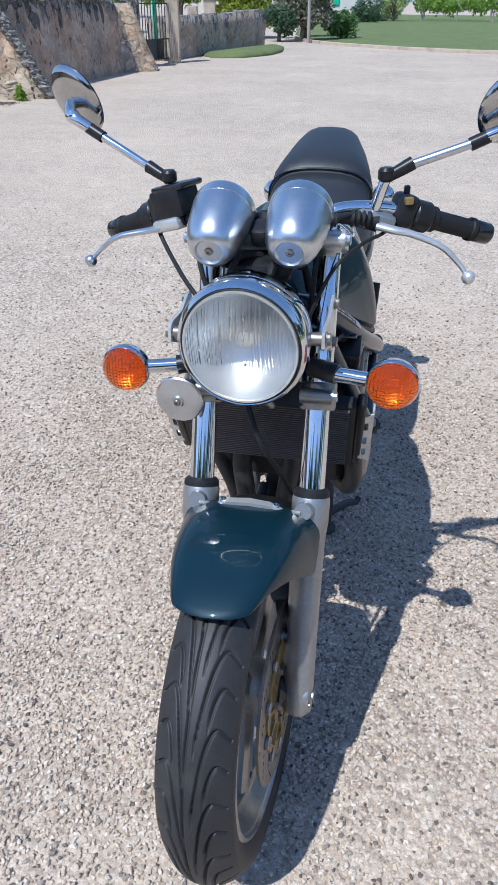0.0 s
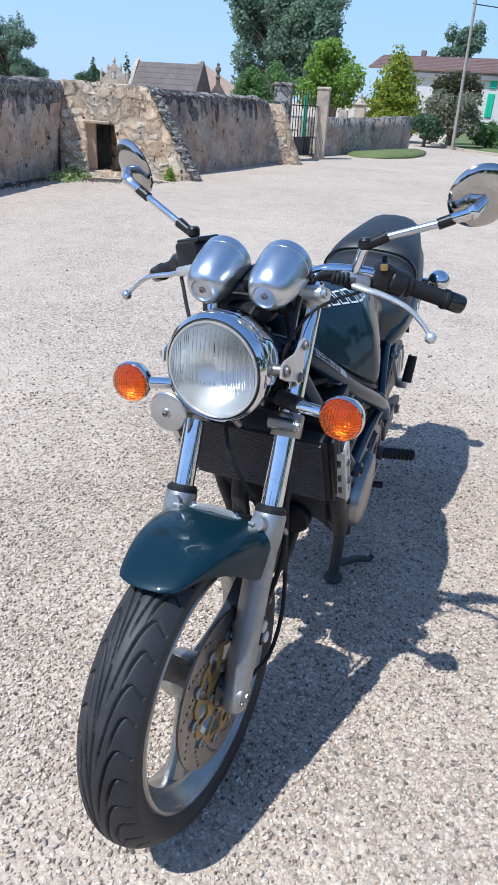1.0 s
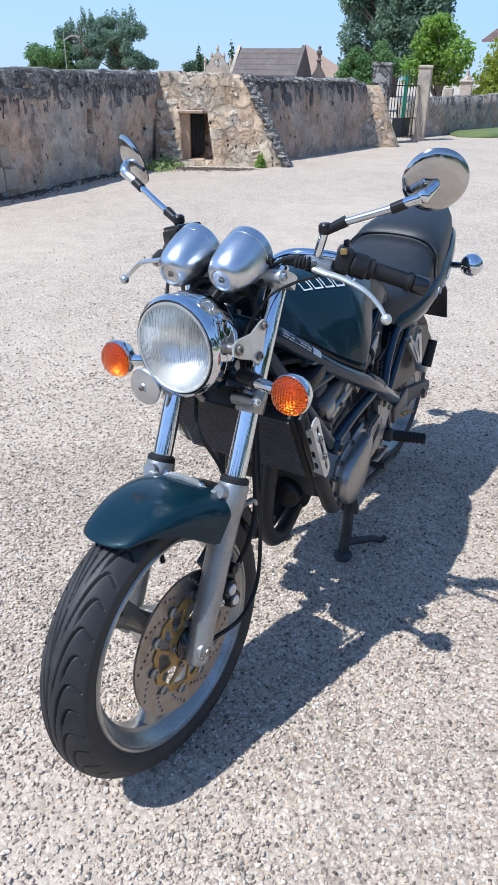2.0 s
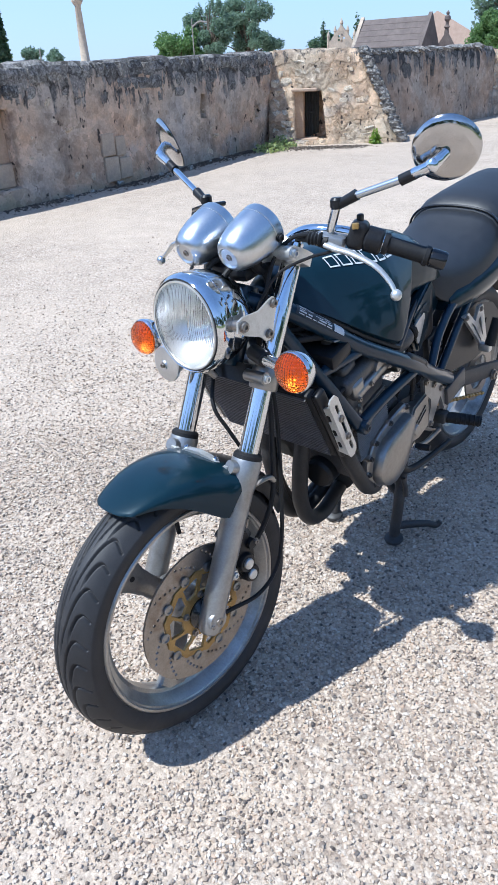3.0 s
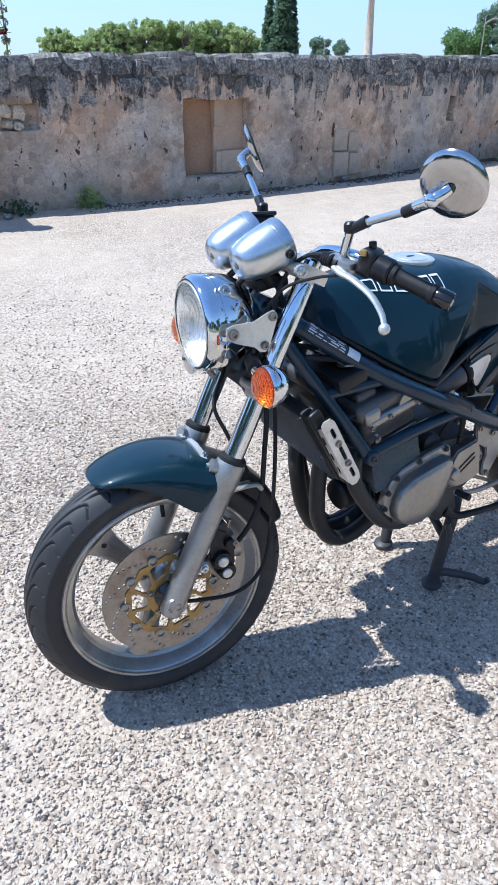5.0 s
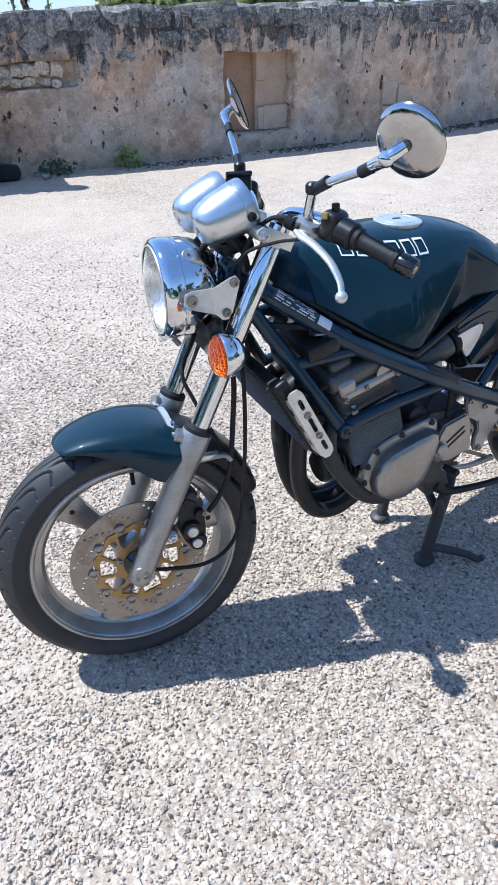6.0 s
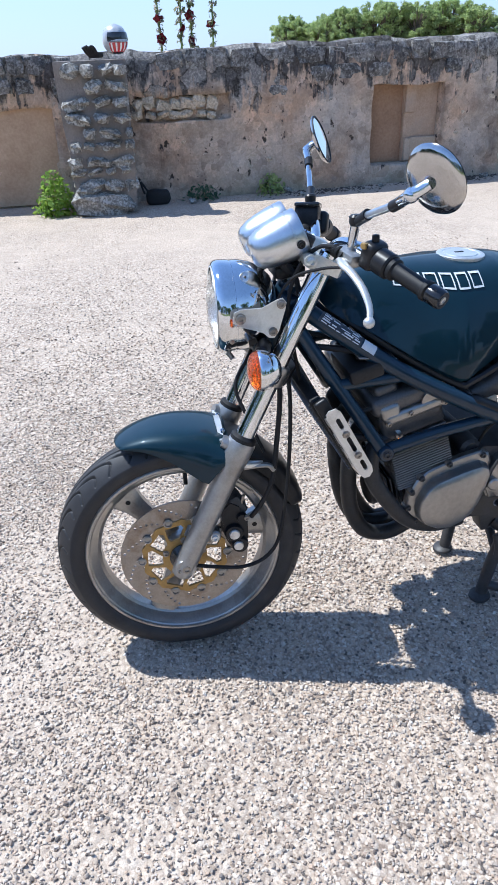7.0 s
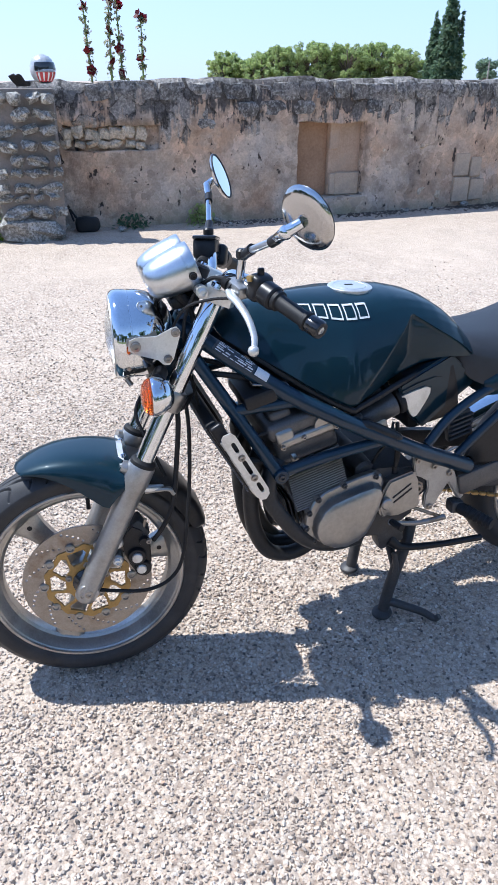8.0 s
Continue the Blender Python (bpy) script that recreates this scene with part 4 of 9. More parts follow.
# ---- tombs behind the wall ----
def tomb_chapel():
    th = empty("tomb_chapel", Matrix.Translation((-13.22, 21.16, 0)) @ Matrix.Rotation(radians(9), 4, 'Z'), "old stone tomb chapel with a brown slab roof", "tomb")
    L, W, H, R = 1.10, 0.62, 1.33, 2.13
    bm = bmesh.new()
    box(bm, 2 * L, 2 * W, H, Matrix.Translation((0, 0, H / 2)), 0.02, 1)
    part("wall", bm, STONE_PALE, th)
    for k in range(5):
        t0, t1 = k / 5, (k + 1) / 5
        for sgn in (-1, 1):
            y0, z0 = sgn * (W + 0.1) * (1 - t0), H + (R - H) * t0
            y1, z1 = sgn * (W + 0.1) * (1 - t1), H + (R - H) * t1
            bm = bmesh.new()
            ring = [(y0, z0), (y1, z1), (y1, z1 + 0.05), (y0, z0 + 0.065)]
            loft(bm, [[(x, y, z) for y, z in ring] for x in (-L - 0.02, L + 0.02)])
            part("roof_slab", bm, SLATE, th)
    for x in (-L - 0.06, L + 0.06):
        bm = bmesh.new()
        out = [(-W - 0.14, 1.2), (W + 0.14, 1.2), (W + 0.14, 1.32), (0, R + 0.14), (-W - 0.14, 1.32)]
        loft(bm, [[(x + dx, y, z) for y, z in out] for dx in (-0.06, 0.06)])
        part("gable", bm, STONE_PALE if x < 0 else SLATE, th)
    bm = bmesh.new()
    plate(bm, [(-0.36, 1.2), (0.36, 1.2), (0.0, 1.74)], 0.16, Matrix.Translation((L + 0.50, 0.35, 0.0)) @ Matrix.Rotation(radians(15), 4, 'Z') @ Matrix.Rotation(radians(90), 4, 'X'))
    part("side_gable", bm, SLATE, th, "dark slab gable of the lower annexe")
    bm = bmesh.new()
    lathe(bm, [(0.08, 1.66), (0.06, 1.80), (0.10, 1.84), (0.05, 1.90), (0.055, 1.98), (0.10, 2.04), (0.09, 2.12), (0.04, 2.16), (0.06, 2.22), (0.0, 2.28)], Matrix.Translation((L + 0.50, 0.30, 0.0)), 10)
    part("finial", bm, SLATE, th)


tomb_chapel()


def tomb_gable(x, y, w, top, name="tomb_gable"):
    th = empty(name, Matrix.Translation((x, y, 0)) @ Matrix.Rotation(radians(25), 4, 'Z'), "pale carved stone tomb gable with small pinnacles", "tomb", "tombs behind the wall")
    bm = bmesh.new()
    out = [(-w, 0.0), (w, 0.0), (w, top - 0.62), (0.0, top), (-w, top - 0.62)]
    plate(bm, out, 0.14, Matrix.Rotation(radians(90), 4, 'X'), [circle_points(0.11 * math.cos(k * 1.257), top - 0.48 + 0.11 * math.sin(k * 1.257), 0.05, 8) for k in range(5)])
    part("gable", bm, STONE_PALE, th)
    for sx, h in ((-w * 1.08, top - 0.20), (w * 1.08, top - 0.20), (-w * 0.52, top - 0.02), (w * 0.52, top - 0.02), (0, top + 0.24)):
        bm = bmesh.new()
        lathe(bm, [(0.055, 0.0), (0.055, h - 0.22), (0.075, h - 0.2), (0.06, h - 0.14), (0.0, h)], Matrix.Translation((sx, -0.07, 0.0)), 8)
        part("pinnacle", bm, STONE_PALE, th)
    return th


tomb_gable(-18.72, 25.70, 0.50, 2.30)
def tomb_monument(x, y):
    th = empty("tomb_monument", Matrix.Translation((x, y, 0)) @ Matrix.Rotation(radians(15), 4, 'Z'), "pale stone grave monument with a pointed spire", "tomb", "tombs behind the wall")
    part("plinth", box(bmesh.new(), 0.62, 0.55, 0.84, Matrix.Translation((0, 0, 0.42)), 0.02, 1), STONE_PALE, th)
    part("shaft", box(bmesh.new(), 0.36, 0.34, 0.46, Matrix.Translation((0.08, 0, 1.06)), 0.02, 1), STONE_PALE, th)
    bm = bmesh.new()
    box(bm, 0.44, 0.42, 0.06, Matrix.Translation((0.08, 0, 1.31)), 0.015, 1)
    lathe(bm, [(0.17, 1.33), (0.12, 1.42), (0.05, 1.46), (0.04, 1.60), (0.0, 1.64)], Matrix.Translation((0.08, 0, 0)), 4)
    part("spire", bm, STONE_PALE, th)
    part("side_block", box(bmesh.new(), 0.30, 0.32, 1.12, Matrix.Translation((-0.44, 0, 0.56)), 0.02, 1), STONE_PALE, th)


tomb_monument(-7.12, 22.8)


def column():
    x, y = -59.3, 41.2
    k = 1.72
    bm = bmesh.new()
    lathe(bm, [(0.42 * k, 0.0), (0.42 * k, 0.9 * k), (0.24 * k, 1.0 * k), (0.20 * k, 2.2 * k), (0.155 * k, 3.5 * k), (0.24 * k, 3.62 * k), (0.30 * k, 3.72 * k), (0.30 * k, 3.8 * k), (0.14 * k, 3.9 * k),
              (0.12 * k, 4.25 * k), (0.17 * k, 4.35 * k), (0.12 * k, 4.6 * k), (0.16 * k, 4.9 * k), (0.07 * k, 5.2 * k), (0.0, 5.4 * k)], Matrix.Translation((x, y, 0)), 16)
    return tagged(part("monument_column", bm, STONE_PALE, smooth=True), "tall pale stone monument column with a finial", "column")


column()


# ---- house ----
def shutter_window(th, x, z, w, h):
    win = part("window", box(bmesh.new(), w, 0.08, h, Matrix.Translation((x, -0.02, z)), 0.01, 1), GREEN_SHUTTER, th, "closed green shutters")
    for sx in (-w * 0.25, w * 0.25):
        part("shutter_board", box(bmesh.new(), w * 0.46, 0.05, h * 0.94, Matrix.Translation((x + sx, -0.06, z)), 0.01, 1), GREEN_SHUTTER, win)


def house():
    th = empty("house", Matrix.Translation((-17.6, 53.2, 0)) @ Matrix.Rotation(radians(2), 4, 'Z'), "long low cream house with a brown tiled roof and green shutters", "house")
    L, W, H = 10.2, 7.0, 3.75
    bm = bmesh.new()
    box(bm, L - 2.0, W, H, Matrix.Translation((L / 2 + 2.2, W / 2, H / 2)), 0.02, 1)
    part("wall", bm, HOUSE_WALL, th)
    for k in range(9):                                         # roof courses, hipped at the near end
        t0, t1 = k / 9, (k + 1) / 9
        bm = bmesh.new()
        ring = [(-0.5 + 4.0 * t0, H - 0.05 + 1.0 * t0), (-0.5 + 4.0 * t1, H - 0.05 + 1.0 * t1), (-0.5 + 4.0 * t1, H + 0.05 + 1.0 * t1), (-0.5 + 4.0 * t0, H + 0.12 + 1.0 * t0)]
        loft(bm, [[(x, y, z) for y, z in ring] for x in (1.3, L + 1.9 - 2.4 * t0)])
        part("roof_course", bm, ROOF_TILE, th)
    bm = bmesh.new()
    loft(bm, [[(L + 1.9, -0.5, H), (L + 1.9, W + 0.4, H), (L + 1.9, W + 0.4, H + 0.1), (L + 1.9, -0.5, H + 0.1)], [(L - 0.5, 3.4, H + 0.95), (L - 0.5, 3.6, H + 0.95), (L - 0.5, 3.6, H + 1.05), (L - 0.5, 3.4, H + 1.05)]])
    part("roof_hip", bm, ROOF_TILE, th)
    bm = bmesh.new()
    loft(bm, [[(x, 3.5, H + 1.0), (x, W + 0.4, H), (x, W + 0.4, H - 0.1), (x, 3.5, H + 0.9)] for x in (1.3, L + 1.2)])
    part("roof_back", bm, ROOF_TILE, th)
    part("chimney", box(bmesh.new(), 0.34, 0.34, 0.5, Matrix.Translation((4.3, 3.3, H + 1.15)), 0.02, 1), ROOF_TILE, th)
    part("eave_board", box(bmesh.new(), L - 1.7, 0.2, 0.30, Matrix.Translation((L / 2 + 2.2, -0.12, H - 0.32)), 0.03, 1), HOUSE_WALL, th)
    shutter_window(th, 10.0, 1.75, 0.45, 1.5)
    shutter_window(th, 10.0, 3.08, 0.45, 0.55)
    return th


house()
bm = bmesh.new()
loft(bm, [[(x, y, z) for y, z in ((-2.9, 0), (-2.9, 2.1), (0, 3.75), (2.9, 2.1), (2.9, 0))] for x in (0, 6.0)])
barn = tagged(part("barn", bm, BARN_TILE), "distant barn with a pale terracotta roof among the trees", "barn")
barn.matrix_world = Matrix.Translation((-31.0, 54.4, 0)) @ Matrix.Rotation(radians(116), 4, 'Z')


# ---- poles ----
def utility_pole(x, y, h, lean, label):
    th = empty("utility_pole", Matrix.Translation((x, y, 0)), label, "pole")
    bm = bmesh.new()
    tube(bm, [(0, 0, -0.1), (lean, 0, h)], [0.062, 0.045], 10)
    part("post", bm, POLE_WOOD, th)
    return th


p1 = utility_pole(-4.72, 27.2, 4.75, -0.08, "weathered wooden utility pole on the lawn")
bm = bmesh.new()
tube(bm, [(-0.08, 0, 4.62), (0.4, 0.3, 4.55), (6, 3, 4.2), (14, 8, 4.8)], 0.018, 5)
part("cable", bm, IRON, p1)
p2 = utility_pole(-56.5, 52.2, 4.9, 0.0, "distant pole with a street lamp")
bm = bmesh.new()
tube(bm, [(0, 0, 4.2), (0.5, 0.5, 4.6), (1.1, 1.0, 4.5)], 0.08, 6)
part("lamp_arm", bm, POLE_WOOD, p2)
utility_pole(-50.1, 30.9, 2.6, 0.0, "thin distant pole beyond the wall")


# ---- trees ----
def leaf_cloud(centers, radii, count, size, seed, drop=0.0, hollow=0.5):
    """Small bent leaf clumps spread over lumpy crowns."""
    rng = np.random.default_rng(seed)
    centers, radii = np.array(centers, float), np.array(radii, float)
    vol = radii.prod(axis=1)
    which = rng.choice(len(centers), count, p=vol / vol.sum())
    d = rng.normal(size=(count, 3))
    d /= np.linalg.norm(d, axis=1)[:, None]
    rad = (hollow + (1 - hollow) * rng.random(count) ** 0.5) * rng.uniform(0.68, 1.22, count)
    c = centers[which] + d * radii[which] * rad[:, None]
    nrm = rng.normal(size=(count, 3)) + d * 0.8 + np.array([0.0, 0.0, 0.9])   # leaves turn outwards and to the light
    nrm /= np.linalg.norm(nrm, axis=1)[:, None]
    a = np.cross(nrm, rng.normal(size=(count, 3)))
    a /= np.linalg.norm(a, axis=1)[:, None]
    b = np.cross(nrm, a)
    s = size * rng.uniform(0.6, 1.4, count)[:, None]
    v = np.stack([c - a * s, c - b * s * 0.6 + nrm * s * 0.15, c + a * s - nrm * s * 0.1, c + b * s * 0.6 + nrm * s * 0.15], axis=1)
    v[:, :, 2] -= drop * rng.random((count, 1))
    f = np.arange(count * 4).reshape(-1, 4)
    f = np.concatenate([f[:, [0, 1, 2]], f[:, [0, 2, 3]]])
    return v.reshape(-1, 3), f


def tree(name, x, y, trunk, crowns, count, size, mat, seed, label, category="tree", group=""):
    """A trunk with limbs to each crown lobe, and the leaves. crowns: (dx, dy, z, rx, ry, rz)."""
    th = empty(name, Matrix.Translation((x, y, 0)), label, category, group)
    bm = bmesh.new()
    top = max(c[2] for c in crowns)
    tube(bm, [(0, 0, -0.1), (0.02 * top, 0, top * 0.4), (0, 0.02 * top, top * 0.85)], [trunk, trunk * 0.75, trunk * 0.25], 8)
    for c in crowns:
        tube(bm, [(0, 0, c[2] * 0.35), (c[0] * 0.5, c[1] * 0.5, c[2] * 0.75), (c[0], c[1], c[2])], [trunk * 0.5, trunk * 0.3, trunk * 0.1], 6, 3)
    part("trunk", bm, BARK, th, smooth=True)
    v, f = leaf_cloud([c[:3] for c in crowns], [c[3:] for c in crowns], count, size, seed)
    ob = new("crown", mesh_np("crown", v, f, mat))
    ob.parent = th
    return th


def lobes(seed, n, w, h0, h1, r):
    rng = random.Random(seed)
    return [(rng.uniform(-w, w), rng.uniform(-w * 0.6, w * 0.6), rng.uniform(h0, h1), r * rng.uniform(0.7, 1.25), r * rng.uniform(0.7, 1.25), r * rng.uniform(0.6, 1.1)) for _ in range(n)]


def spire(h, r, n=14, z0=0.3):
    """Lobes of a narrow, pointed crown."""
    out = []
    for k in range(n):
        t = k / (n - 1)
        w = r * (1 - t) ** 0.6 * (0.55 + 0.45 * min(1.0, t * 4 + 0.4))
        a = k * 2.4
        out.append((math.cos(a) * w * 0.25, math.sin(a) * w * 0.25, z0 + (h - z0) * t, w + 0.03 * r, w + 0.03 * r, h / n * 1.3))
    return out


rngt = random.Random(9)
for k in range(24):                                            # the wood behind the wall
    t = k / 23
    x, y = -113 + 10 * t + rngt.uniform(-2.5, 2.5), 24 + 31 * t
    h = 5.2 + 0.8 * rngt.uniform(-1, 1) + (0.5 if 4 < k < 20 else -0.7)
    tree("tree", x, y, 0.22, lobes(60 + k, 70, 3.0, h * 0.20, h * 0.98, 0.44), 8000, 0.125, LEAF_GREEN, 80 + k, "leafy bright green tree of the wood behind the wall", group="trees of the wood")
tree("cypress", -62.5, 34.0, 0.3, spire(8.4, 1.2, 18) + [(0.35, 0.95, 0.5 + 0.55 * k, 0.55 - 0.04 * k, 0.5 - 0.038 * k, 0.7) for k in range(12)], 10000, 0.20, LEAF_DARK, 5, "tall narrow dark green cypress")
tree("cypress", -64.4, 33.6, 0.25, spire(6.6, 0.85, 14), 4000, 0.18, LEAF_DARK, 6, "slim dark green cypress beside a taller one")
tree("tree", -96, 58, 0.3, lobes(11, 12, 1.0, 2.0, 3.6, 0.7), 3000, 0.18, LEAF_HAZY, 15, "small distant dark green tree")
tree("tree", -95, 61, 0.3, lobes(12, 12, 0.8, 2.0, 3.8, 0.6), 3000, 0.18, LEAF_HAZY, 16, "small distant dark green tree")
tree("tree", -65.0, 57.5, 0.4, lobes(13, 24, 2.3, 1.2, 3.7, 0.95), 7500, 0.16, LEAF_FRESH, 17, "round mid-green tree behind the cemetery")
tree("tree", -62.9, 60.3, 0.25, lobes(14, 34, 2.6, 1.0, 5.6, 0.75) + [(-2.4 + 0.37 * k, 0.3, 4.4 + 1.6 * (k * 0.618 % 1.0) + (0.9 if k > 6 else 0.2), 0.30, 0.30, 1.0) for k in range(14)], 20000, 0.115, LEAF_HAZY, 18, "tall dark green tree behind the cemetery")
tree("tree", -47, 61, 0.3, lobes(24, 14, 1.8, 1.4, 2.6, 0.6), 4000, 0.13, LEAF_DARK, 19, "small distant dark tree", group="")
tree("cypress", -25.6, 33.3, 0.1, spire(2.8, 0.3, 10), 1200, 0.08, LEAF_DARK, 21, "small slim dark cypress among the tombs")
tree("cypress", -24.2, 34.4, 0.1, spire(3.0, 0.35, 10), 1200, 0.08, LEAF_DARK, 22, "small slim dark cypress among the tombs")
tree("tree", -67, 71, 0.3, lobes(25, 34, 3.4, 2.4, 7.6, 0.95) + [(-2.6 + 0.55 * k, 0.3, 6.4 + 1.5 * (k * 0.618 % 1.0), 0.34, 0.34, 1.1) for k in range(10)], 20000, 0.135, LEAF_HAZY, 23, "large distant dark green tree")
tree("cedar", -26.5, 62.0, 0.4, lobes(26, 60, 3.8, 2.6, 9.9, 1.25), 46000, 0.15, LEAF_HAZY, 24, "huge dark green cedar with a broad crown")
tree("tree", -15.15, 32.6, 0.10, lobes(27, 26, 1.30, 0.9, 2.55, 0.42), 12000, 0.065, LEAF_FRESH, 25, "broad grey-green bush behind the cemetery wall")
tree("tree", -10.2, 29.0, 0.15, lobes(28, 14, 0.95, 1.5, 3.3, 0.55), 6500, 0.085, LEAF_BRIGHT, 26, "bright green young tree behind the gate")
tree("conifer", -7.95, 30.2, 0.12, spire(3.45, 1.32, 14, 0.5), 9000, 0.07, LEAF_YELLOW, 27, "yellow-green conifer with a pointed crown")
tree("tree", -12.2, 64.0, 0.4, lobes(29, 18, 1.15, 4.4, 7.2, 0.7), 7000, 0.12, LEAF_HAZY, 28, "dark tree rising behind the house roof")
tree("tree", -7.6, 65.0, 0.3, lobes(31, 10, 1.2, 4.0, 5.6, 0.8), 3600, 0.15, LEAF_HAZY, 29, "dark tree behind the house")
tree("bush", -5.10, 28.6, 0.08, lobes(32, 14, 0.85, 0.5, 1.75, 0.42), 5200, 0.055, LEAF_GREY, 30, "loose grey-green shrub with pinkish flowers on the lawn", "bush")
tree("bush", -5.65, 30.8, 0.08, lobes(33, 12, 0.85, 1.3, 2.45, 0.45), 4200, 0.065, LEAF_RUSSET, 31, "tall russet-green shrub behind the flowering one", "bush")
tree("bush", -5.9, 27.6, 0.08, lobes(34, 8, 0.5, 0.3, 0.95, 0.35), 2600, 0.06, LEAF_DARK, 32, "dark green shrub at the end of the low wall", "bush")
tree("bush", -3.9, 29.6, 0.08, lobes(35, 8, 0.7, 0.3, 0.75, 0.35), 2600, 0.06, LEAF_FRESH, 33, "low green shrub beside the pole", "bush")
tree("bush", -5.3, 52.0, 0.08, lobes(71, 9, 0.7, 0.4, 1.5, 0.5), 2600, 0.08, LEAF_DARK, 91, "dark green bush beside the house", "bush")
tree("bush", -3.9, 56.0, 0.10, lobes(72, 10, 0.9, 0.5, 2.2, 0.6), 2600, 0.09, LEAF_GREEN, 92, "tall green bush beside the house", "bush")


for k in range(14):                                            # trees round the open side of the yard
    a = radians(-112 + 13.4 * k)
    d = 30 + 6 * rngt.uniform(-1, 1)
    h = 10.0 + 2.0 * rngt.uniform(-1, 1)
    tree("tree", d * math.cos(a), d * math.sin(a), 0.3, lobes(200 + k, 20, 3.2, h * 0.16, h * 0.9, 1.6), 2600, 0.42, LEAF_DARK, 220 + k, "broad dark green tree on the yard's open side", group="trees round the yard")


def vine_row(y, seed):
    """Posts and the leafy vines trained between them."""
    th = empty("vine_row", Matrix.Translation((6.0, y, 0)), "row of green grape vines on wooden posts", "vine", "vineyard rows")
    rng = random.Random(seed)
    for k in range(8):
        bm = bmesh.new()
        tube(bm, [(-8.0 + 2.4 * k, 0, -0.05), (-8.0 + 2.4 * k + rng.uniform(-0.05, 0.05), 0, 1.75)], 0.045, 6)
        part("post", bm, POLE_WOOD, th)
    cs = [(-8.2 + 0.55 * k, rng.uniform(-0.1, 0.1), rng.uniform(0.85, 1.35)) for k in range(33)]
    v, f = leaf_cloud(cs, [(0.45, 0.3, rng.uniform(0.35, 0.6)) for _ in cs], 4600, 0.10, seed)
    ob = new("foliage", mesh_np("foliage", v, f, LEAF_BRIGHT))
    ob.parent = th


for k in range(3):
    vine_row(56.5 + 2.6 * k, 130 + k)
bm = bmesh.new()                                               # the lawn's pale stone edging
edge = smooth_path([(-5.9, 30.6, 0), (-4.7, 27.6, 0), (-2.7, 25.4, 0), (1.6, 23.35, 0), (14, 21.45, 0), (40, 21.6, 0)], 8)
loft(bm, [[p + Vector((0, -0.16, -0.03)), p + Vector((0, -0.16, 0.08)), p + Vector((0, 0.0, 0.09)), p + Vector((0, 0.02, -0.03))] for p in edge])
tagged(part("kerb", bm, STONE_PALE), "low pale stone edging of the lawn", "kerb", kind="structure")


def weed(x, y, h, count, mat, seed, label, r=0.12):
    v, f = leaf_cloud([(x, y, h * t) for t in (0.15, 0.4, 0.7, 0.95)], [(r, r, h * 0.22), (r * 0.9, r * 0.9, h * 0.2), (r * 0.7, r * 0.7, h * 0.18), (r * 0.4, r * 0.4, h * 0.12)], count, 0.028, seed)
    return tagged(new("weed", mesh_np("weed", v, f, mat)), label, "plant", "weeds along the wall", "stuff")


weed(-5.72, -0.80, 0.38, 560, LEAF_BRIGHT, 1, "bushy bright green weed at the foot of the pier", 0.20)
weed(-7.06, 8.45, 0.16, 260, LEAF_GREEN, 2, "green weeds at the foot of the wall", 0.28)
weed(-5.86, 9.36, 0.22, 200, LEAF_BRIGHT, 3, "green weed at the foot of the buttress", 0.10)
weed(-6.05, 1.35, 0.20, 160, LEAF_GREEN, 4, "green weeds growing at the wall's foot", 0.16)
weed(-6.05, 0.65, 0.14, 160, LEAF_DARK, 5, "low green weeds at the wall's foot", 0.22)
weed(-6.9, 8.0, 0.12, 200, LEAF_GREEN, 6, "green weeds at the foot of the wall", 0.3)


def hollyhock(x, y, h, lean, seed):
    th = empty("hollyhock", Matrix.Translation((x, y, 0)), "tall hollyhock stem with dark red flowers behind the wall", "flower", "hollyhocks")
    rng = random.Random(seed)
    bm = bmesh.new()
    tube(bm, [(0, 0, 0), (lean * 0.3, lean * 0.4, h * 0.5), (0, lean, h)], [0.018, 0.014, 0.006], 6)
    part("stem", bm, LEAF_GREEN, th)
    n = int(h * 44)
    v, f = leaf_cloud([(lean * 0.2 * t, lean * t, h * (0.45 + 0.52 * t)) for t in np.linspace(0, 1, 12)], [(0.045, 0.05, 0.05)] * 12, n * 2, 0.028, seed)
    ob = new("leaves", mesh_np("leaves", v, f, LEAF_GREY))
    ob.parent = th
    for t in (0.99, 0.97, 0.80 + rng.uniform(-0.04, 0.04), 0.66 + rng.uniform(-0.04, 0.04)):
        bm = bmesh.new()
        q = Matrix.Translation((rng.uniform(-0.02, 0.02), lean * t + rng.uniform(-0.03, 0.03), h * t)) @ Matrix.Rotation(rng.uniform(0, 6), 4, 'Z') @ Matrix.Rotation(rng.uniform(0.8, 1.5), 4, 'X') @ Matrix.Scale(1.25, 4)
        for k in range(5):
            a = k * 1.2566
            c = Vector((math.cos(a) * 0.03, math.sin(a) * 0.03, 0.014))
            vs = [bm.verts.new(q @ p) for p in (Vector((0, 0, 0)), c + Vector((math.cos(a + 1.4), math.sin(a + 1.4), 0)) * 0.026, c * 1.7, c - Vector((math.cos(a + 1.4), math.sin(a + 1.4), 0)) * 0.026)]
            bm.faces.new(vs)
        part("flower", bm, FLOWER_RED, th, "dark red flower")
    return th


hollyhock(-7.58, 0.47, 2.12, -0.07, 1)
hollyhock(-7.57, 0.62, 2.20, 0.06, 2)
hollyhock(-7.57, 0.80, 2.14, -0.04, 3)
hollyhock(-7.54, 0.99, 2.02, 0.03, 4)


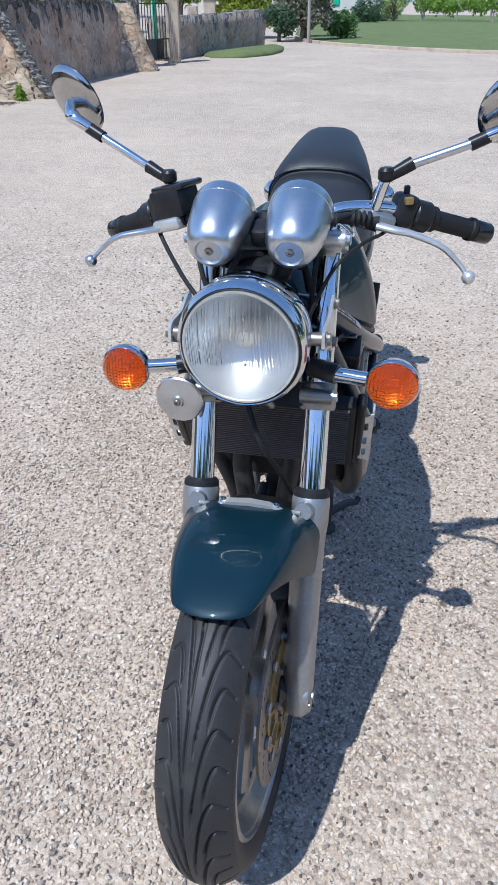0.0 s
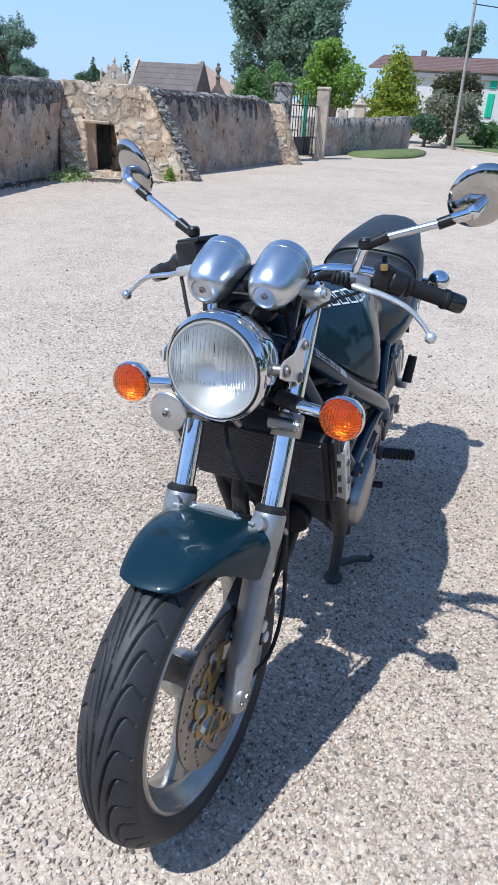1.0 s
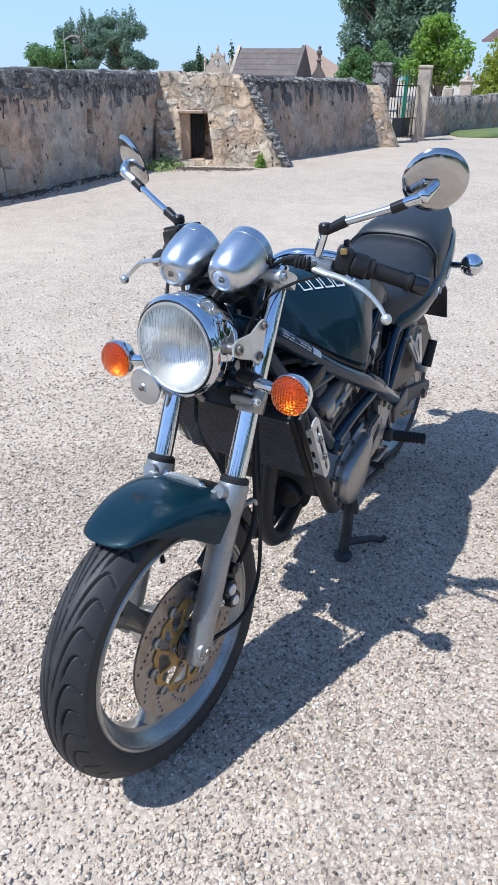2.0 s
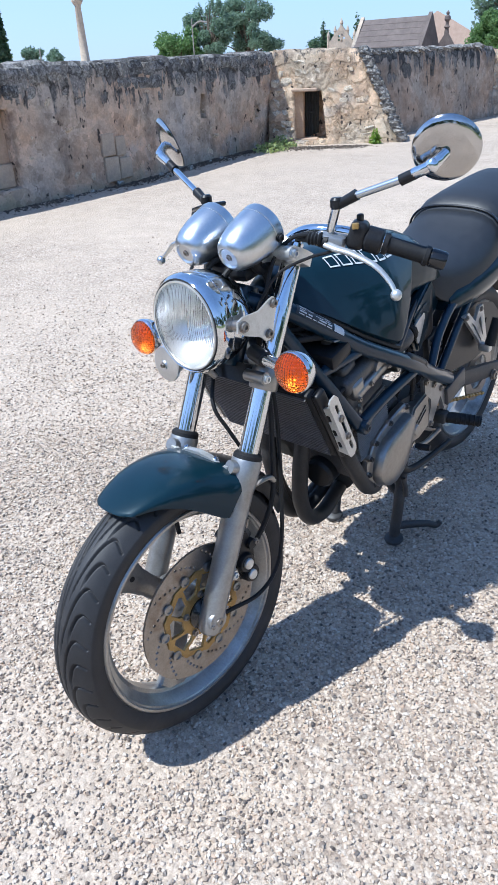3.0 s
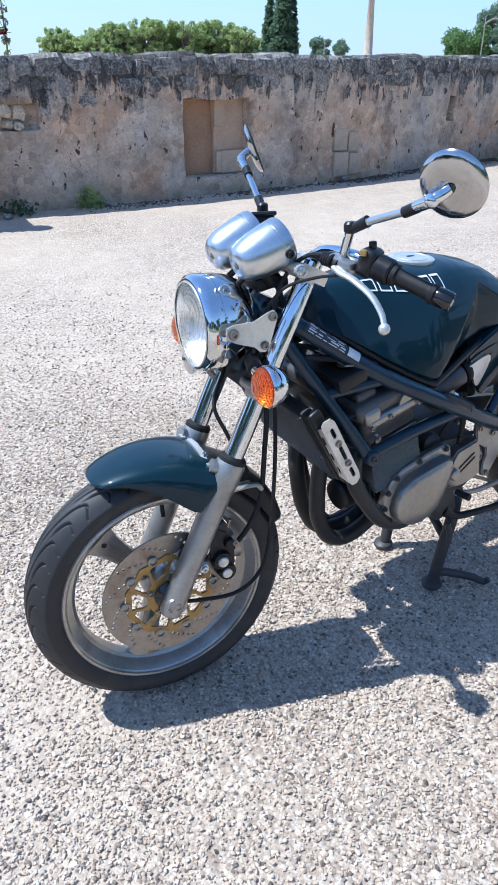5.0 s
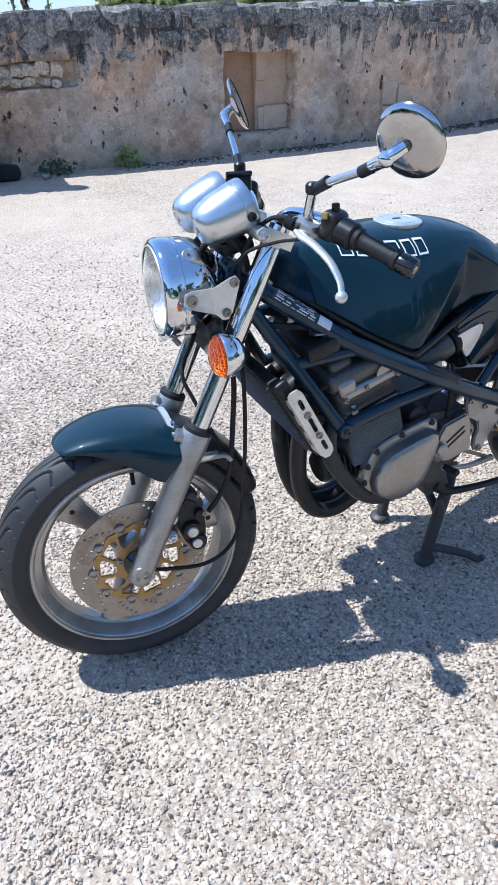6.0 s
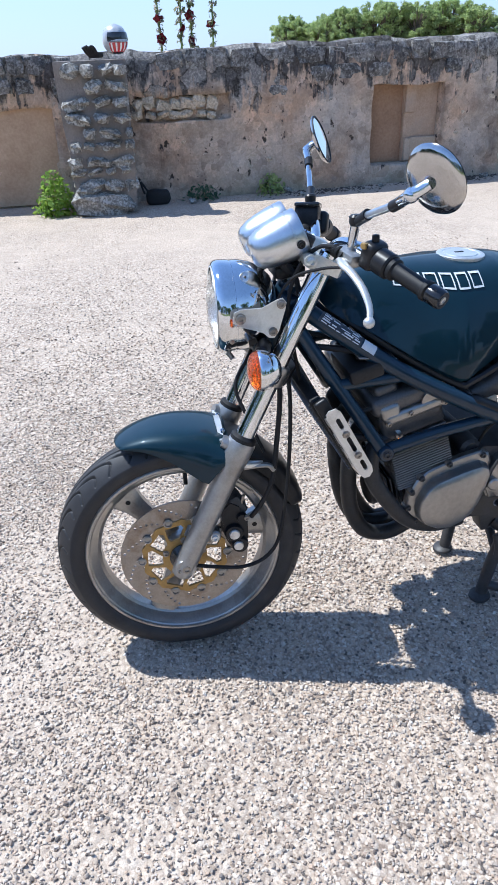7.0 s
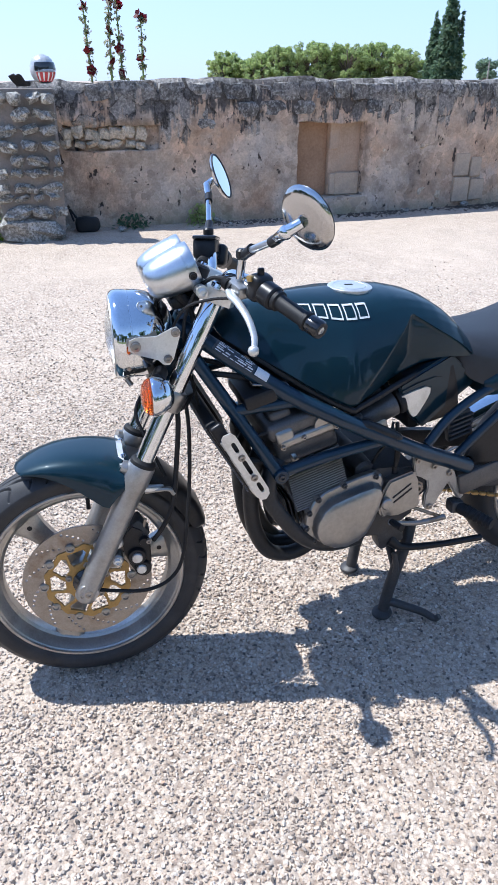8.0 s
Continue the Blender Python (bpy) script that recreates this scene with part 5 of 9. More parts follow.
# ---- helmet on the pier, bag at its foot ----
HELMET_SHELL = surface("helmet_silver", (0.40, 0.41, 0.43), (0.58, 0.59, 0.60), 14.0, 0.30, 0.2, coat=0.6)
HELMET_RED = surface("helmet_red", (0.42, 0.02, 0.03), (0.52, 0.03, 0.04), 20.0, 0.30, coat=0.6)
HELMET_WHITE = surface("helmet_white", (0.72, 0.72, 0.72), (0.80, 0.80, 0.80), 20.0, 0.30, coat=0.6)
VISOR = surface("dark_visor", (0.01, 0.01, 0.012), (0.02, 0.02, 0.022), 20.0, 0.08, coat=0.8)
BAG_CLOTH = surface("black_cloth", (0.010, 0.010, 0.011), (0.022, 0.022, 0.023), 60.0, 0.8, bump=0.5, dist=0.004)


def helmet():
    m = Matrix.Translation((-5.72, -0.07, 1.325)) @ Matrix.Rotation(radians(24), 4, 'Z') @ Matrix.Diagonal((1.02, 1.02, 0.88, 1))
    th = empty("helmet", m, "silver full-face helmet with red and white chin bar on pier", "helmet")

    def patch(name, az0, az1, z0, z1, lift, mat, label=""):
        """A part of the egg-shaped shell between two bearings and two heights."""
        bm = bmesh.new()
        rows = []
        for i in range(17):
            a = radians(az0 + (az1 - az0) * i / 16)
            row = []
            for k in range(11):
                z = z0 + (z1 - z0) * k / 10
                f = (z - 0.135) / 0.135
                r = math.sqrt(max(0.0, 1 - f * f)) ** 0.85
                q = Vector(((0.118 + lift) * r * math.cos(a) * (1.12 if math.cos(a) > 0 and z < 0.12 else 1.0), (0.105 + lift) * r * math.sin(a), z))
                row.append(bm.verts.new(q))
            rows.append(row)
        for a, b in zip(rows, rows[1:]):
            for k in range(10):
                bm.faces.new((a[k], a[k + 1], b[k + 1], b[k]))
        ob = part(name, bm, mat, th, label, True)
        return ob

    patch("shell", 0, 360, 0.02, 0.269, 0.0, HELMET_SHELL)
    patch("visor", -62, 62, 0.115, 0.195, 0.004, VISOR, "dark visor")
    patch("chin_bar", -58, 58, 0.022, 0.108, 0.003, HELMET_RED, "red chin bar with white rays")
    for k in range(5):
        patch("ray", -50 + 22 * k, -42 + 22 * k, 0.030, 0.104, 0.005, HELMET_WHITE)
    patch("neck_roll", 0, 360, 0.006, 0.026, 0.004, VISOR)
    return th


helmet()


def glove():
    bm = bmesh.new()
    for k in range(5):
        tube(bm, [(0.02 * k - 0.04, 0.0, 0.02), (0.02 * k - 0.045, -0.05, 0.05 + 0.008 * k), (0.02 * k - 0.05, -0.09, 0.085 + 0.006 * (k % 3))], [0.016, 0.013, 0.010], 8)
    box(bm, 0.11, 0.10, 0.045, Matrix.Translation((0, 0.03, 0.025)), 0.015, 2)
    ob = tagged(part("glove", bm, BAG_CLOTH, smooth=True), "dark riding glove lying on the pier beside the helmet", "glove")
    ob.matrix_world = Matrix.Translation((-5.74, -0.27, 1.305)) @ Matrix.Rotation(radians(60), 4, 'Z')


glove()


def bag():
    bm = bmesh.new()
    bmesh.ops.create_icosphere(bm, subdivisions=3, radius=0.5)
    for v in bm.verts:
        n = noise.noise(v.co * 3.0) * 0.10 + noise.noise(v.co * 8.0) * 0.04
        v.co *= (0.5 / max(abs(v.co.x), abs(v.co.y), abs(v.co.z))) ** 0.6 * (1 + n)
        v.co = Vector((v.co.x * 0.16, v.co.y * 0.24, max(v.co.z * 0.15 + 0.065, 0.0)))
    th = part("bag", bm, BAG_CLOTH, smooth=True)
    tagged(th, "black cloth bag lying at the foot of the wall", "bag")
    bm = bmesh.new()
    tube(bm, [(0.0, -0.13, 0.10), (0.0, -0.16, 0.22), (0.0, -0.10, 0.13)], 0.010, 8)
    part("bag_strap", bm, BAG_CLOTH, th)
    th.matrix_world = Matrix.Translation((-5.93, 0.18, 0.0))


bag()


# ---- the motorcycle ----
PAINT = surface("dark_green_paint", (0.0022, 0.0155, 0.025), (0.0055, 0.027, 0.041), 5.0, 0.42, 0.15, coat=0.55, spread=0.05, fine=900.0, spec=0.12)
PAINT.node_tree.nodes["Principled BSDF"].inputs["Coat IOR"].default_value = 1.46
FRAME_PAINT = surface("frame_paint", (0.006, 0.019, 0.036), (0.011, 0.032, 0.055), 14.0, 0.36, 0.0, coat=0.60, spread=0.08, spec=0.15)
BLACK = surface("black_plastic", (0.009, 0.009, 0.010), (0.020, 0.020, 0.022), 60.0, 0.36, bump=0.08, dist=0.0006, spec=0.30)
BLACK_GLOSS = surface("black_gloss", (0.008, 0.008, 0.009), (0.014, 0.014, 0.015), 40.0, 0.22, coat=0.3)
RUBBER = surface("rubber", (0.009, 0.009, 0.010), (0.018, 0.018, 0.019), 90.0, 0.58, bump=0.15, dist=0.0008, spec=0.3)
TYRE = surface("tyre_rubber", (0.014, 0.014, 0.0155), (0.030, 0.0295, 0.0315), 22.0, 0.58, bump=0.2, dist=0.0006, fine=500.0, dirt=(0.042, 0.039, 0.038))
CHROME = surface("chrome", (0.62, 0.64, 0.66), (0.72, 0.74, 0.76), 30.0, 0.06, 1.0, spread=0.05)
BRUSHED = surface("satin_aluminium", (0.58, 0.60, 0.62), (0.67, 0.69, 0.71), 20.0, 0.30, 1.0, spread=0.10, bump=0.04, dist=0.0004)
SILVER = surface("silver_fork_paint", (0.31, 0.31, 0.31), (0.40, 0.40, 0.395), 18.0, 0.36, 0.75, spread=0.1, dirt=(0.24, 0.23, 0.21))
WHEEL = surface("wheel_silver", (0.31, 0.30, 0.28), (0.44, 0.425, 0.40), 12.0, 0.30, 0.75, dirt=(0.15, 0.135, 0.115))
ALU = surface("bright_aluminium", (0.60, 0.60, 0.58), (0.72, 0.72, 0.70), 25.0, 0.36, 0.7, dirt=(0.42, 0.41, 0.38))
STEEL = surface("disc_steel", (0.26, 0.235, 0.21), (0.36, 0.33, 0.30), 40.0, 0.36, 0.85, dirt=(0.20, 0.15, 0.11))
GOLD = surface("gold_carrier", (0.31, 0.20, 0.07), (0.43, 0.285, 0.105), 30.0, 0.42, 0.6, dirt=(0.24, 0.15, 0.06))
ENGINE = surface("engine_grey", (0.27, 0.262, 0.250), (0.36, 0.348, 0.330), 9.0, 0.32, 0.85, bump=0.02, dist=0.0005, fine=90.0)
ENGINE_DARK = surface("engine_black", (0.034, 0.033, 0.034), (0.068, 0.066, 0.066), 18.0, 0.5, 0.1, bump=0.15, dist=0.0008, dirt=(0.050, 0.045, 0.040), spec=0.40)
ENGINE_MID = surface("engine_dark_grey", (0.064, 0.062, 0.062), (0.120, 0.116, 0.114), 14.0, 0.40, 0.35, bump=0.1, dist=0.0008, dirt=(0.11, 0.10, 0.09))
EXHAUST = surface("black_exhaust", (0.020, 0.020, 0.021), (0.042, 0.041, 0.041), 16.0, 0.5, 0.1, dirt=(0.040, 0.033, 0.028), spec=0.40)
VINYL = surface("seat_vinyl", (0.014, 0.0155, 0.019), (0.025, 0.0275, 0.032), 40.0, 0.48, bump=0.25, dist=0.0008, fine=700.0)
LABEL_DARK = surface("label_black", (0.015, 0.02, 0.03), (0.03, 0.035, 0.045), 30.0, 0.35)
LABEL_PALE = surface("label_pale", (0.55, 0.58, 0.60), (0.70, 0.72, 0.73), 60.0, 0.4)


def clear_material(name, colour, rough, ior=1.45, weight=1.0):
    m, nodes, links, bsdf = material(name)
    bsdf.inputs["Base Color"].default_value = (*colour, 1.0)
    bsdf.inputs["Roughness"].default_value = rough
    bsdf.inputs["IOR"].default_value = ior
    bsdf.inputs["Transmission Weight"].default_value = weight
    return m


LENS = clear_material("clear_lens", (0.97, 0.98, 0.98), 0.05)
AMBER = clear_material("amber_lens", (1.0, 0.23, 0.010), 0.03, 1.45, 0.96)
_n, _l = AMBER.node_tree.nodes, AMBER.node_tree.links
_v = _n.new("ShaderNodeTexVoronoi")
_v.inputs["Scale"].default_value, _v.inputs["Randomness"].default_value = 190.0, 0.0
_l.new(_n.new("ShaderNodeTexCoord").outputs["Object"], _v.inputs["Vector"])
bump_node(_n, _l, _n["Principled BSDF"], _v.outputs["Distance"], 0.8, 0.003)
MIRROR = surface("mirror_glass", (0.84, 0.86, 0.88), (0.86, 0.88, 0.90), 10.0, 0.015, 1.0, spread=0.01)
SHELL = surface("worn_chrome_shell", (0.44, 0.43, 0.42), (0.54, 0.53, 0.52), 24.0, 0.12, 1.0, spread=0.08)
REFLECTOR = surface("reflector", (0.66, 0.67, 0.68), (0.74, 0.75, 0.76), 10.0, 0.33, 0.9, spread=0.02)

# the steered front end: origin at the wheel's hub; the rest: origin on the ground below the hub
SM = Matrix.Translation((0.012, 0.0, 0.297)) @ Matrix.Rotation(radians(-3.8), 4, 'Y')
BM = Matrix.Translation((-0.004, 0.0, 0.0)) @ Matrix.Rotation(radians(4.0), 4, 'Z') @ Matrix.Rotation(radians(-0.3), 4, 'Y')
RAKE = radians(26.2)
bike = empty("motorcycle", Matrix(), "dark green naked motorcycle with round headlight on its centre stand", "motorcycle")


def bit(name, bm, mat, parent=bike, frame_m=BM, label="", angle=35.0):
    """One part of the motorcycle, built in the frame of the front end or of the body."""
    bm.transform(frame_m)
    ob = part(name, bm, mat, parent, label)
    sharp(ob.data, angle)
    return ob


def bolt(parent, frame_m, p, way, r=0.007, mat=None, name="bolt", h=0.006):
    q = Matrix.Translation(p) @ Vector(way).to_track_quat('Z', 'Y').to_matrix().to_4x4()
    bm = lathe(bmesh.new(), [(r * 1.25, 0.0), (r * 1.25, h * 0.25), (r, h * 0.3), (r, h * 0.9), (r * 0.85, h), (r * 0.5, h), (r * 0.45, h * 0.5), (0.0, h * 0.5)], q, 10)
    return bit(name, bm, mat or BRUSHED, parent, frame_m)


AX = Matrix.Rotation(radians(90), 4, 'Y')        # turns a lathe's axis to x
AY = Matrix.Rotation(radians(-90), 4, 'X')       # turns a lathe's axis to y


def fork_point(s, x=0.0, ahead=0.0):
    """A point s up the fork from the hub, and so far ahead of the tubes."""
    return Vector((x, math.sin(RAKE) * s - math.cos(RAKE) * ahead, math.cos(RAKE) * s + math.sin(RAKE) * ahead))


# -- wheels --
def tyre_mesh(rad, half, grooved):
    """The tyre's closed section turned round x; the tread's swept grooves are cut into it."""
    bead, n = rad - 0.068, 1008 if grooved else 120
    tread = []
    m = 80 if grooved else 14
    for i in range(m + 1):
        h = -half + 2 * half * i / m
        tread.append((rad - 0.033 * (abs(h) / half) ** 2.3, h))
    side_r = [(rad - 0.046, half * 1.0), (rad - 0.058, half * 0.94), (bead, half * 0.80), (bead - 0.006, half * 0.72)]
    side_l = [(r, -h) for r, h in reversed(side_r)]
    prof = tread + side_r + side_l
    k = len(prof)
    pr = np.array([p[0] for p in prof])
    ph = np.array([p[1] for p in prof])
    th = np.linspace(0, 2 * math.pi, n, endpoint=False)
    R = np.repeat(pr[None], n, 0)
    Hh = np.repeat(ph[None], n, 0)
    if grooved:
        pitch = 2 * math.pi / 18
        u = np.clip(np.abs(Hh) / (half * 0.92), 0, 1)
        is_tread = (np.arange(k) <= m)[None]
        cut = np.zeros_like(R)
        for shift, inner, apex, reach, sweep in ((0.0, 0.13, 0.66, 1.0, 0.43), (0.52, 0.42, 0.72, 0.97, 0.17)):
            w = np.clip((u - inner) / (apex - inner), 0, 1)
            mid = -sweep * (1 - w) ** 2.1 - 0.05 * np.clip((u - apex) / 0.3, 0, 1) ** 1.4
            d = (th[:, None] - (shift + 0.5 * (Hh < 0)) * pitch - mid + pitch * 40 + pitch / 2) % pitch - pitch / 2
            slope = np.abs(sweep * 2.1 * (1 - w) ** 1.1 / (half * 0.92 * (apex - inner))) * 0.30
            width = 0.0030 / 0.30 * np.sqrt(1 + np.minimum(slope, 6.0) ** 2)
            on = (u > inner) & (u < reach)
            cut = np.maximum(cut, np.clip(1.6 - 1.6 * np.abs(d) / width, 0, 1) * on)
        cut = np.maximum(cut, np.clip(1.6 - 1.6 * np.abs(Hh + 0.0045) / 0.0022, 0, 1))
        R = R - 0.0065 * np.minimum(cut, 1.0) * is_tread
    v = np.stack([Hh, -R * np.cos(th)[:, None], R * np.sin(th)[:, None]], axis=2).reshape(-1, 3)
    i = np.arange(n)[:, None] * k
    j = ((np.arange(n) + 1) % n)[:, None] * k
    a, b = np.arange(k)[None], ((np.arange(k) + 1) % k)[None]
    f = np.stack([i + a, i + b, j + b, j + a], axis=2).reshape(-1, 4)
    return v, f


def wheel(name, m, rad, half, grooved, spokes, label):
    hub = lathe(bmesh.new(), [(0.018, -0.062), (0.034, -0.060), (0.040, -0.045), (0.046, -0.030), (0.046, 0.030), (0.040, 0.046), (0.030, 0.060), (0.018, 0.062)], AX, 28)
    hub = bit(name, hub, WHEEL, bike, m, label)
    v, f = tyre_mesh(rad, half, grooved)
    v = v @ np.array(m.to_3x3()).T + np.array(m.translation)
    t = new("tyre", mesh_np("tyre", v, f, TYRE, True))
    t.parent = hub
    t["label"] = "black road tyre with swept grooves"
    r, w = rad - 0.066, half * 0.84
    outline = [(r + 0.001, -w), (r + 0.001, -w * 0.86), (r - 0.012, -w * 0.78), (r - 0.020, -w * 0.45), (r - 0.024, 0), (r - 0.020, w * 0.45), (r - 0.012, w * 0.78), (r + 0.001, w * 0.86), (r + 0.001, w),
               (r - 0.002, w * 1.07), (r - 0.007, w * 1.07), (r - 0.009, w * 0.98), (r - 0.012, w * 0.93), (r - 0.020, w * 0.66), (r - 0.028, w * 0.42), (r - 0.035, w * 0.32), (r - 0.036, w * 0.2), (r - 0.036, -0.2 * w), (r - 0.035, -w * 0.32), (r - 0.028, -w * 0.42), (r - 0.020, -w * 0.66), (r - 0.012, -w * 0.93), (r - 0.009, -w * 0.98), (r - 0.007, -w * 1.07), (r - 0.002, -w * 1.07)]
    rim = bit("rim", ring_lathe(bmesh.new(), outline, AX, 96), WHEEL, hub, m, "", 18.0)
    for deg in spokes:
        bm = bmesh.new()
        rings = []
        for d, wd, tk in ((0.035, 0.050, 0.022), (0.07, 0.044, 0.019), (0.12, 0.044, 0.017), (0.16, 0.054, 0.016), (r - 0.034, 0.076, 0.018)):
            rings.append([(x * tk * 1.0, y * wd * 0.5, d) for x, y in ((1, -0.55), (1, 0.55), (0.55, 1), (-0.55, 1), (-1, 0.55), (-1, -0.55), (-0.55, -1), (0.55, -1))])
        loft(bm, rings)
        bm.transform(Matrix.Rotation(radians(deg), 4, 'X'))
        spoke = bit("spoke", bm, WHEEL, hub, m)
        # black discs on both faces imitate the shade inside a hole; none is cut
        for sx in (1, -1):
            hole = lathe(bmesh.new(), [(0.0, 0.0), (0.006, 0.0), (0.006, 0.0012), (0.0, 0.0012)], Matrix.Rotation(radians(deg), 4, 'X') @ Matrix.Translation((sx * 0.0165, 0, r - 0.052)) @ Matrix.Rotation(radians(90 * sx), 4, 'Y'), 12)
            bit("spoke_hole_disc", hole, RUBBER, hub, m)
    return hub


front = wheel("front_wheel", SM, 0.2975, 0.056, True, (41, 161, -79), "grey cast three-spoke front wheel")
valve = bit("valve", tube(bmesh.new(), [(0, 0.02, 0.192), (0.004, 0.02, 0.160)], 0.005, 8), RUBBER, front, SM)

# brake disc with drilled holes, gold carrier, buttons
bm = bmesh.new()
holes = []
for k in range(12):
    for j in range(5):
        a = 2 * math.pi * k / 12 + 0.085 * j
        rr = 0.112 + 0.0072 * j
        holes.append(circle_points(rr * math.cos(a), rr * math.sin(a), 0.0035, 8))
plate(bm, circle_points(0, 0, 0.150, 72), 0.005, AX, [circle_points(0, 0, 0.101, 48)] + holes)
bm.transform(Matrix.Translation((0.058, 0, 0)))
disc = bit("brake_disc", bm, STEEL, front, SM, "drilled steel brake disc on a gold carrier")
bm = bmesh.new()
cuts = []
for k in range(10):
    a = 2 * math.pi * k / 10 + 0.30
    cuts.append([(q * math.cos(a + da), q * math.sin(a + da)) for q, da in ((0.053, -0.14), (0.066, -0.26), (0.080, -0.35), (0.0885, -0.27), (0.0885, 0.17), (0.076, 0.21), (0.064, 0.28), (0.054, 0.27))])
edge = []
for k in range(96):
    a = 2 * math.pi * k / 96
    rr = 0.098 + 0.005 * max(0.0, math.cos(a * 10)) ** 2
    edge.append((rr * math.cos(a), rr * math.sin(a)))
plate(bm, edge, 0.006, AX, [circle_points(0, 0, 0.034, 32)] + cuts)
bm.transform(Matrix.Translation((0.060, 0, 0)))
bit("disc_carrier", bm, GOLD, front, SM, "gold anodised disc carrier")
for k in range(10):
    a = 2 * math.pi * k / 10
    bit("button", lathe(bmesh.new(), [(0.011, 0.0), (0.011, 0.004), (0.007, 0.0055), (0.006, 0.003), (0.0, 0.003)], Matrix.Translation((0.064, 0.1015 * math.cos(a), 0.1015 * math.sin(a))) @ AX, 14), ENGINE, front, SM)
for k in range(5):
    a = 2 * math.pi * k / 5 + 0.3
    bolt(front, SM, (0.066, 0.046 * math.cos(a), 0.046 * math.sin(a)), (1, 0, 0), 0.0065, STEEL)
bit("hub_cover", lathe(bmesh.new(), [(0.036, 0.040), (0.036, 0.070), (0.030, 0.074), (0.022, 0.082), (0.0, 0.082)], AX, 28), BLACK_GLOSS, front, SM, "black hub cover")
bit("axle", lathe(bmesh.new(), [(0.009, -0.125), (0.009, 0.118)], AX, 14), STEEL, front, SM)

# -- fork --
fork = bit("fork", loft(bmesh.new(), [[tuple(fork_point(s, sx * w, ah)) for sx, ah in ((-1, 0.018), (1, 0.018), (1, -0.03), (0.5, -0.055), (-0.5, -0.055), (-1, -0.03))] for s, w in ((0.483, 0.100), (0.487, 0.105), (0.516, 0.105), (0.520, 0.100))]), BLACK, bike, SM, "telescopic fork with chromed tubes and silver legs")
for sx in (1, -1):
    a, b = fork_point(-0.03, sx * 0.094), fork_point(0.5, sx * 0.094)
    q = axis_matrix(a, b)
    leg = bit("fork_leg", lathe(bmesh.new(), [(0.0, -0.006), (0.017, -0.004), (0.024, 0.004), (0.026, 0.02), (0.0255, 0.10), (0.0262, 0.22), (0.0275, 0.30), (0.0305, 0.325), (0.0310, 0.362), (0.0295, 0.368), (0.0215, 0.369)], q, 30, False), SILVER, fork, SM, "silver painted fork leg")
    bit("dust_seal", lathe(bmesh.new(), [(0.0295, 0.366), (0.0292, 0.376), (0.0245, 0.381), (0.0208, 0.382)], q, 28, False), RUBBER, leg, SM)
    bit("fork_tube", lathe(bmesh.new(), [(0.0205, 0.36), (0.0205, 0.60), (0.0205, 0.775), (0.018, 0.780), (0.0, 0.780)], q, 28, False), CHROME, fork, SM, "bright chromed fork tube")
    bit("axle_clamp", lathe(bmesh.new(), [(0.012, 0.0), (0.022, 0.002), (0.024, 0.008), (0.024, 0.038), (0.022, 0.042)], Matrix.Translation((sx * 0.094 - 0.021, 0, 0)) @ AX, 22), SILVER, leg, SM)
    bolt(leg, SM, (sx * 0.115, 0, 0), (sx, 0, 0), 0.010, STEEL, "axle_nut", 0.007)
    bolt(leg, SM, tuple(fork_point(-0.012, sx * 0.112, 0.012)), (sx, 0, 0), 0.005, STEEL)
    # lower clamp pinch bosses with their bolts
    boss = bit("clamp_boss", tube(bmesh.new(), [tuple(fork_point(0.501, sx * 0.070, 0.028)), tuple(fork_point(0.501, sx * 0.120, 0.028))], 0.0122, 14), ENGINE, fork, SM, "grey cast clamp boss")
    bolt(boss, SM, tuple(fork_point(0.501, sx * 0.120, 0.028)), (sx, 0, 0), 0.0075, BRUSHED, h=0.008)
    bit("tube_clamp", lathe(bmesh.new(), [(0.027, -0.022), (0.029, -0.018), (0.029, 0.018), (0.027, 0.022)], axis_matrix(fork_point(0.501, sx * 0.094), fork_point(0.6, sx * 0.094)), 24), ENGINE, fork, SM)
    # headlight bracket
    bm = bmesh.new()
    pts = [(0.137, 0.567), (0.141, 0.590), (0.156, 0.596), (0.205, 0.596), (0.241, 0.612), (0.254, 0.615), (0.262, 0.605), (0.260, 0.592), (0.243, 0.540), (0.232, 0.526), (0.219, 0.527), (0.205, 0.540), (0.160, 0.555)]
    plate(bm, [(0.155 + (y - 0.155) * 0.86, 0.576 + (z - 0.576) * 0.88) for y, z in pts], 0.0045, Matrix(((0, 0, sx, sx * 0.112), (1, 0, 0, 0), (0, 1, 0, 0), (0, 0, 0, 1))))
    br = bit("headlight_bracket", bm, ALU, fork, SM, "pale alloy headlight bracket")
    for y, z, r in ((0.155, 0.576, 0.009), (0.250, 0.602, 0.0075), (0.229, 0.541, 0.0075)):
        bolt(br, SM, (sx * 0.1165, 0.155 + (y - 0.155) * 0.86, 0.576 + (z - 0.576) * 0.88), (sx, 0, 0), r, STEEL, h=0.007)

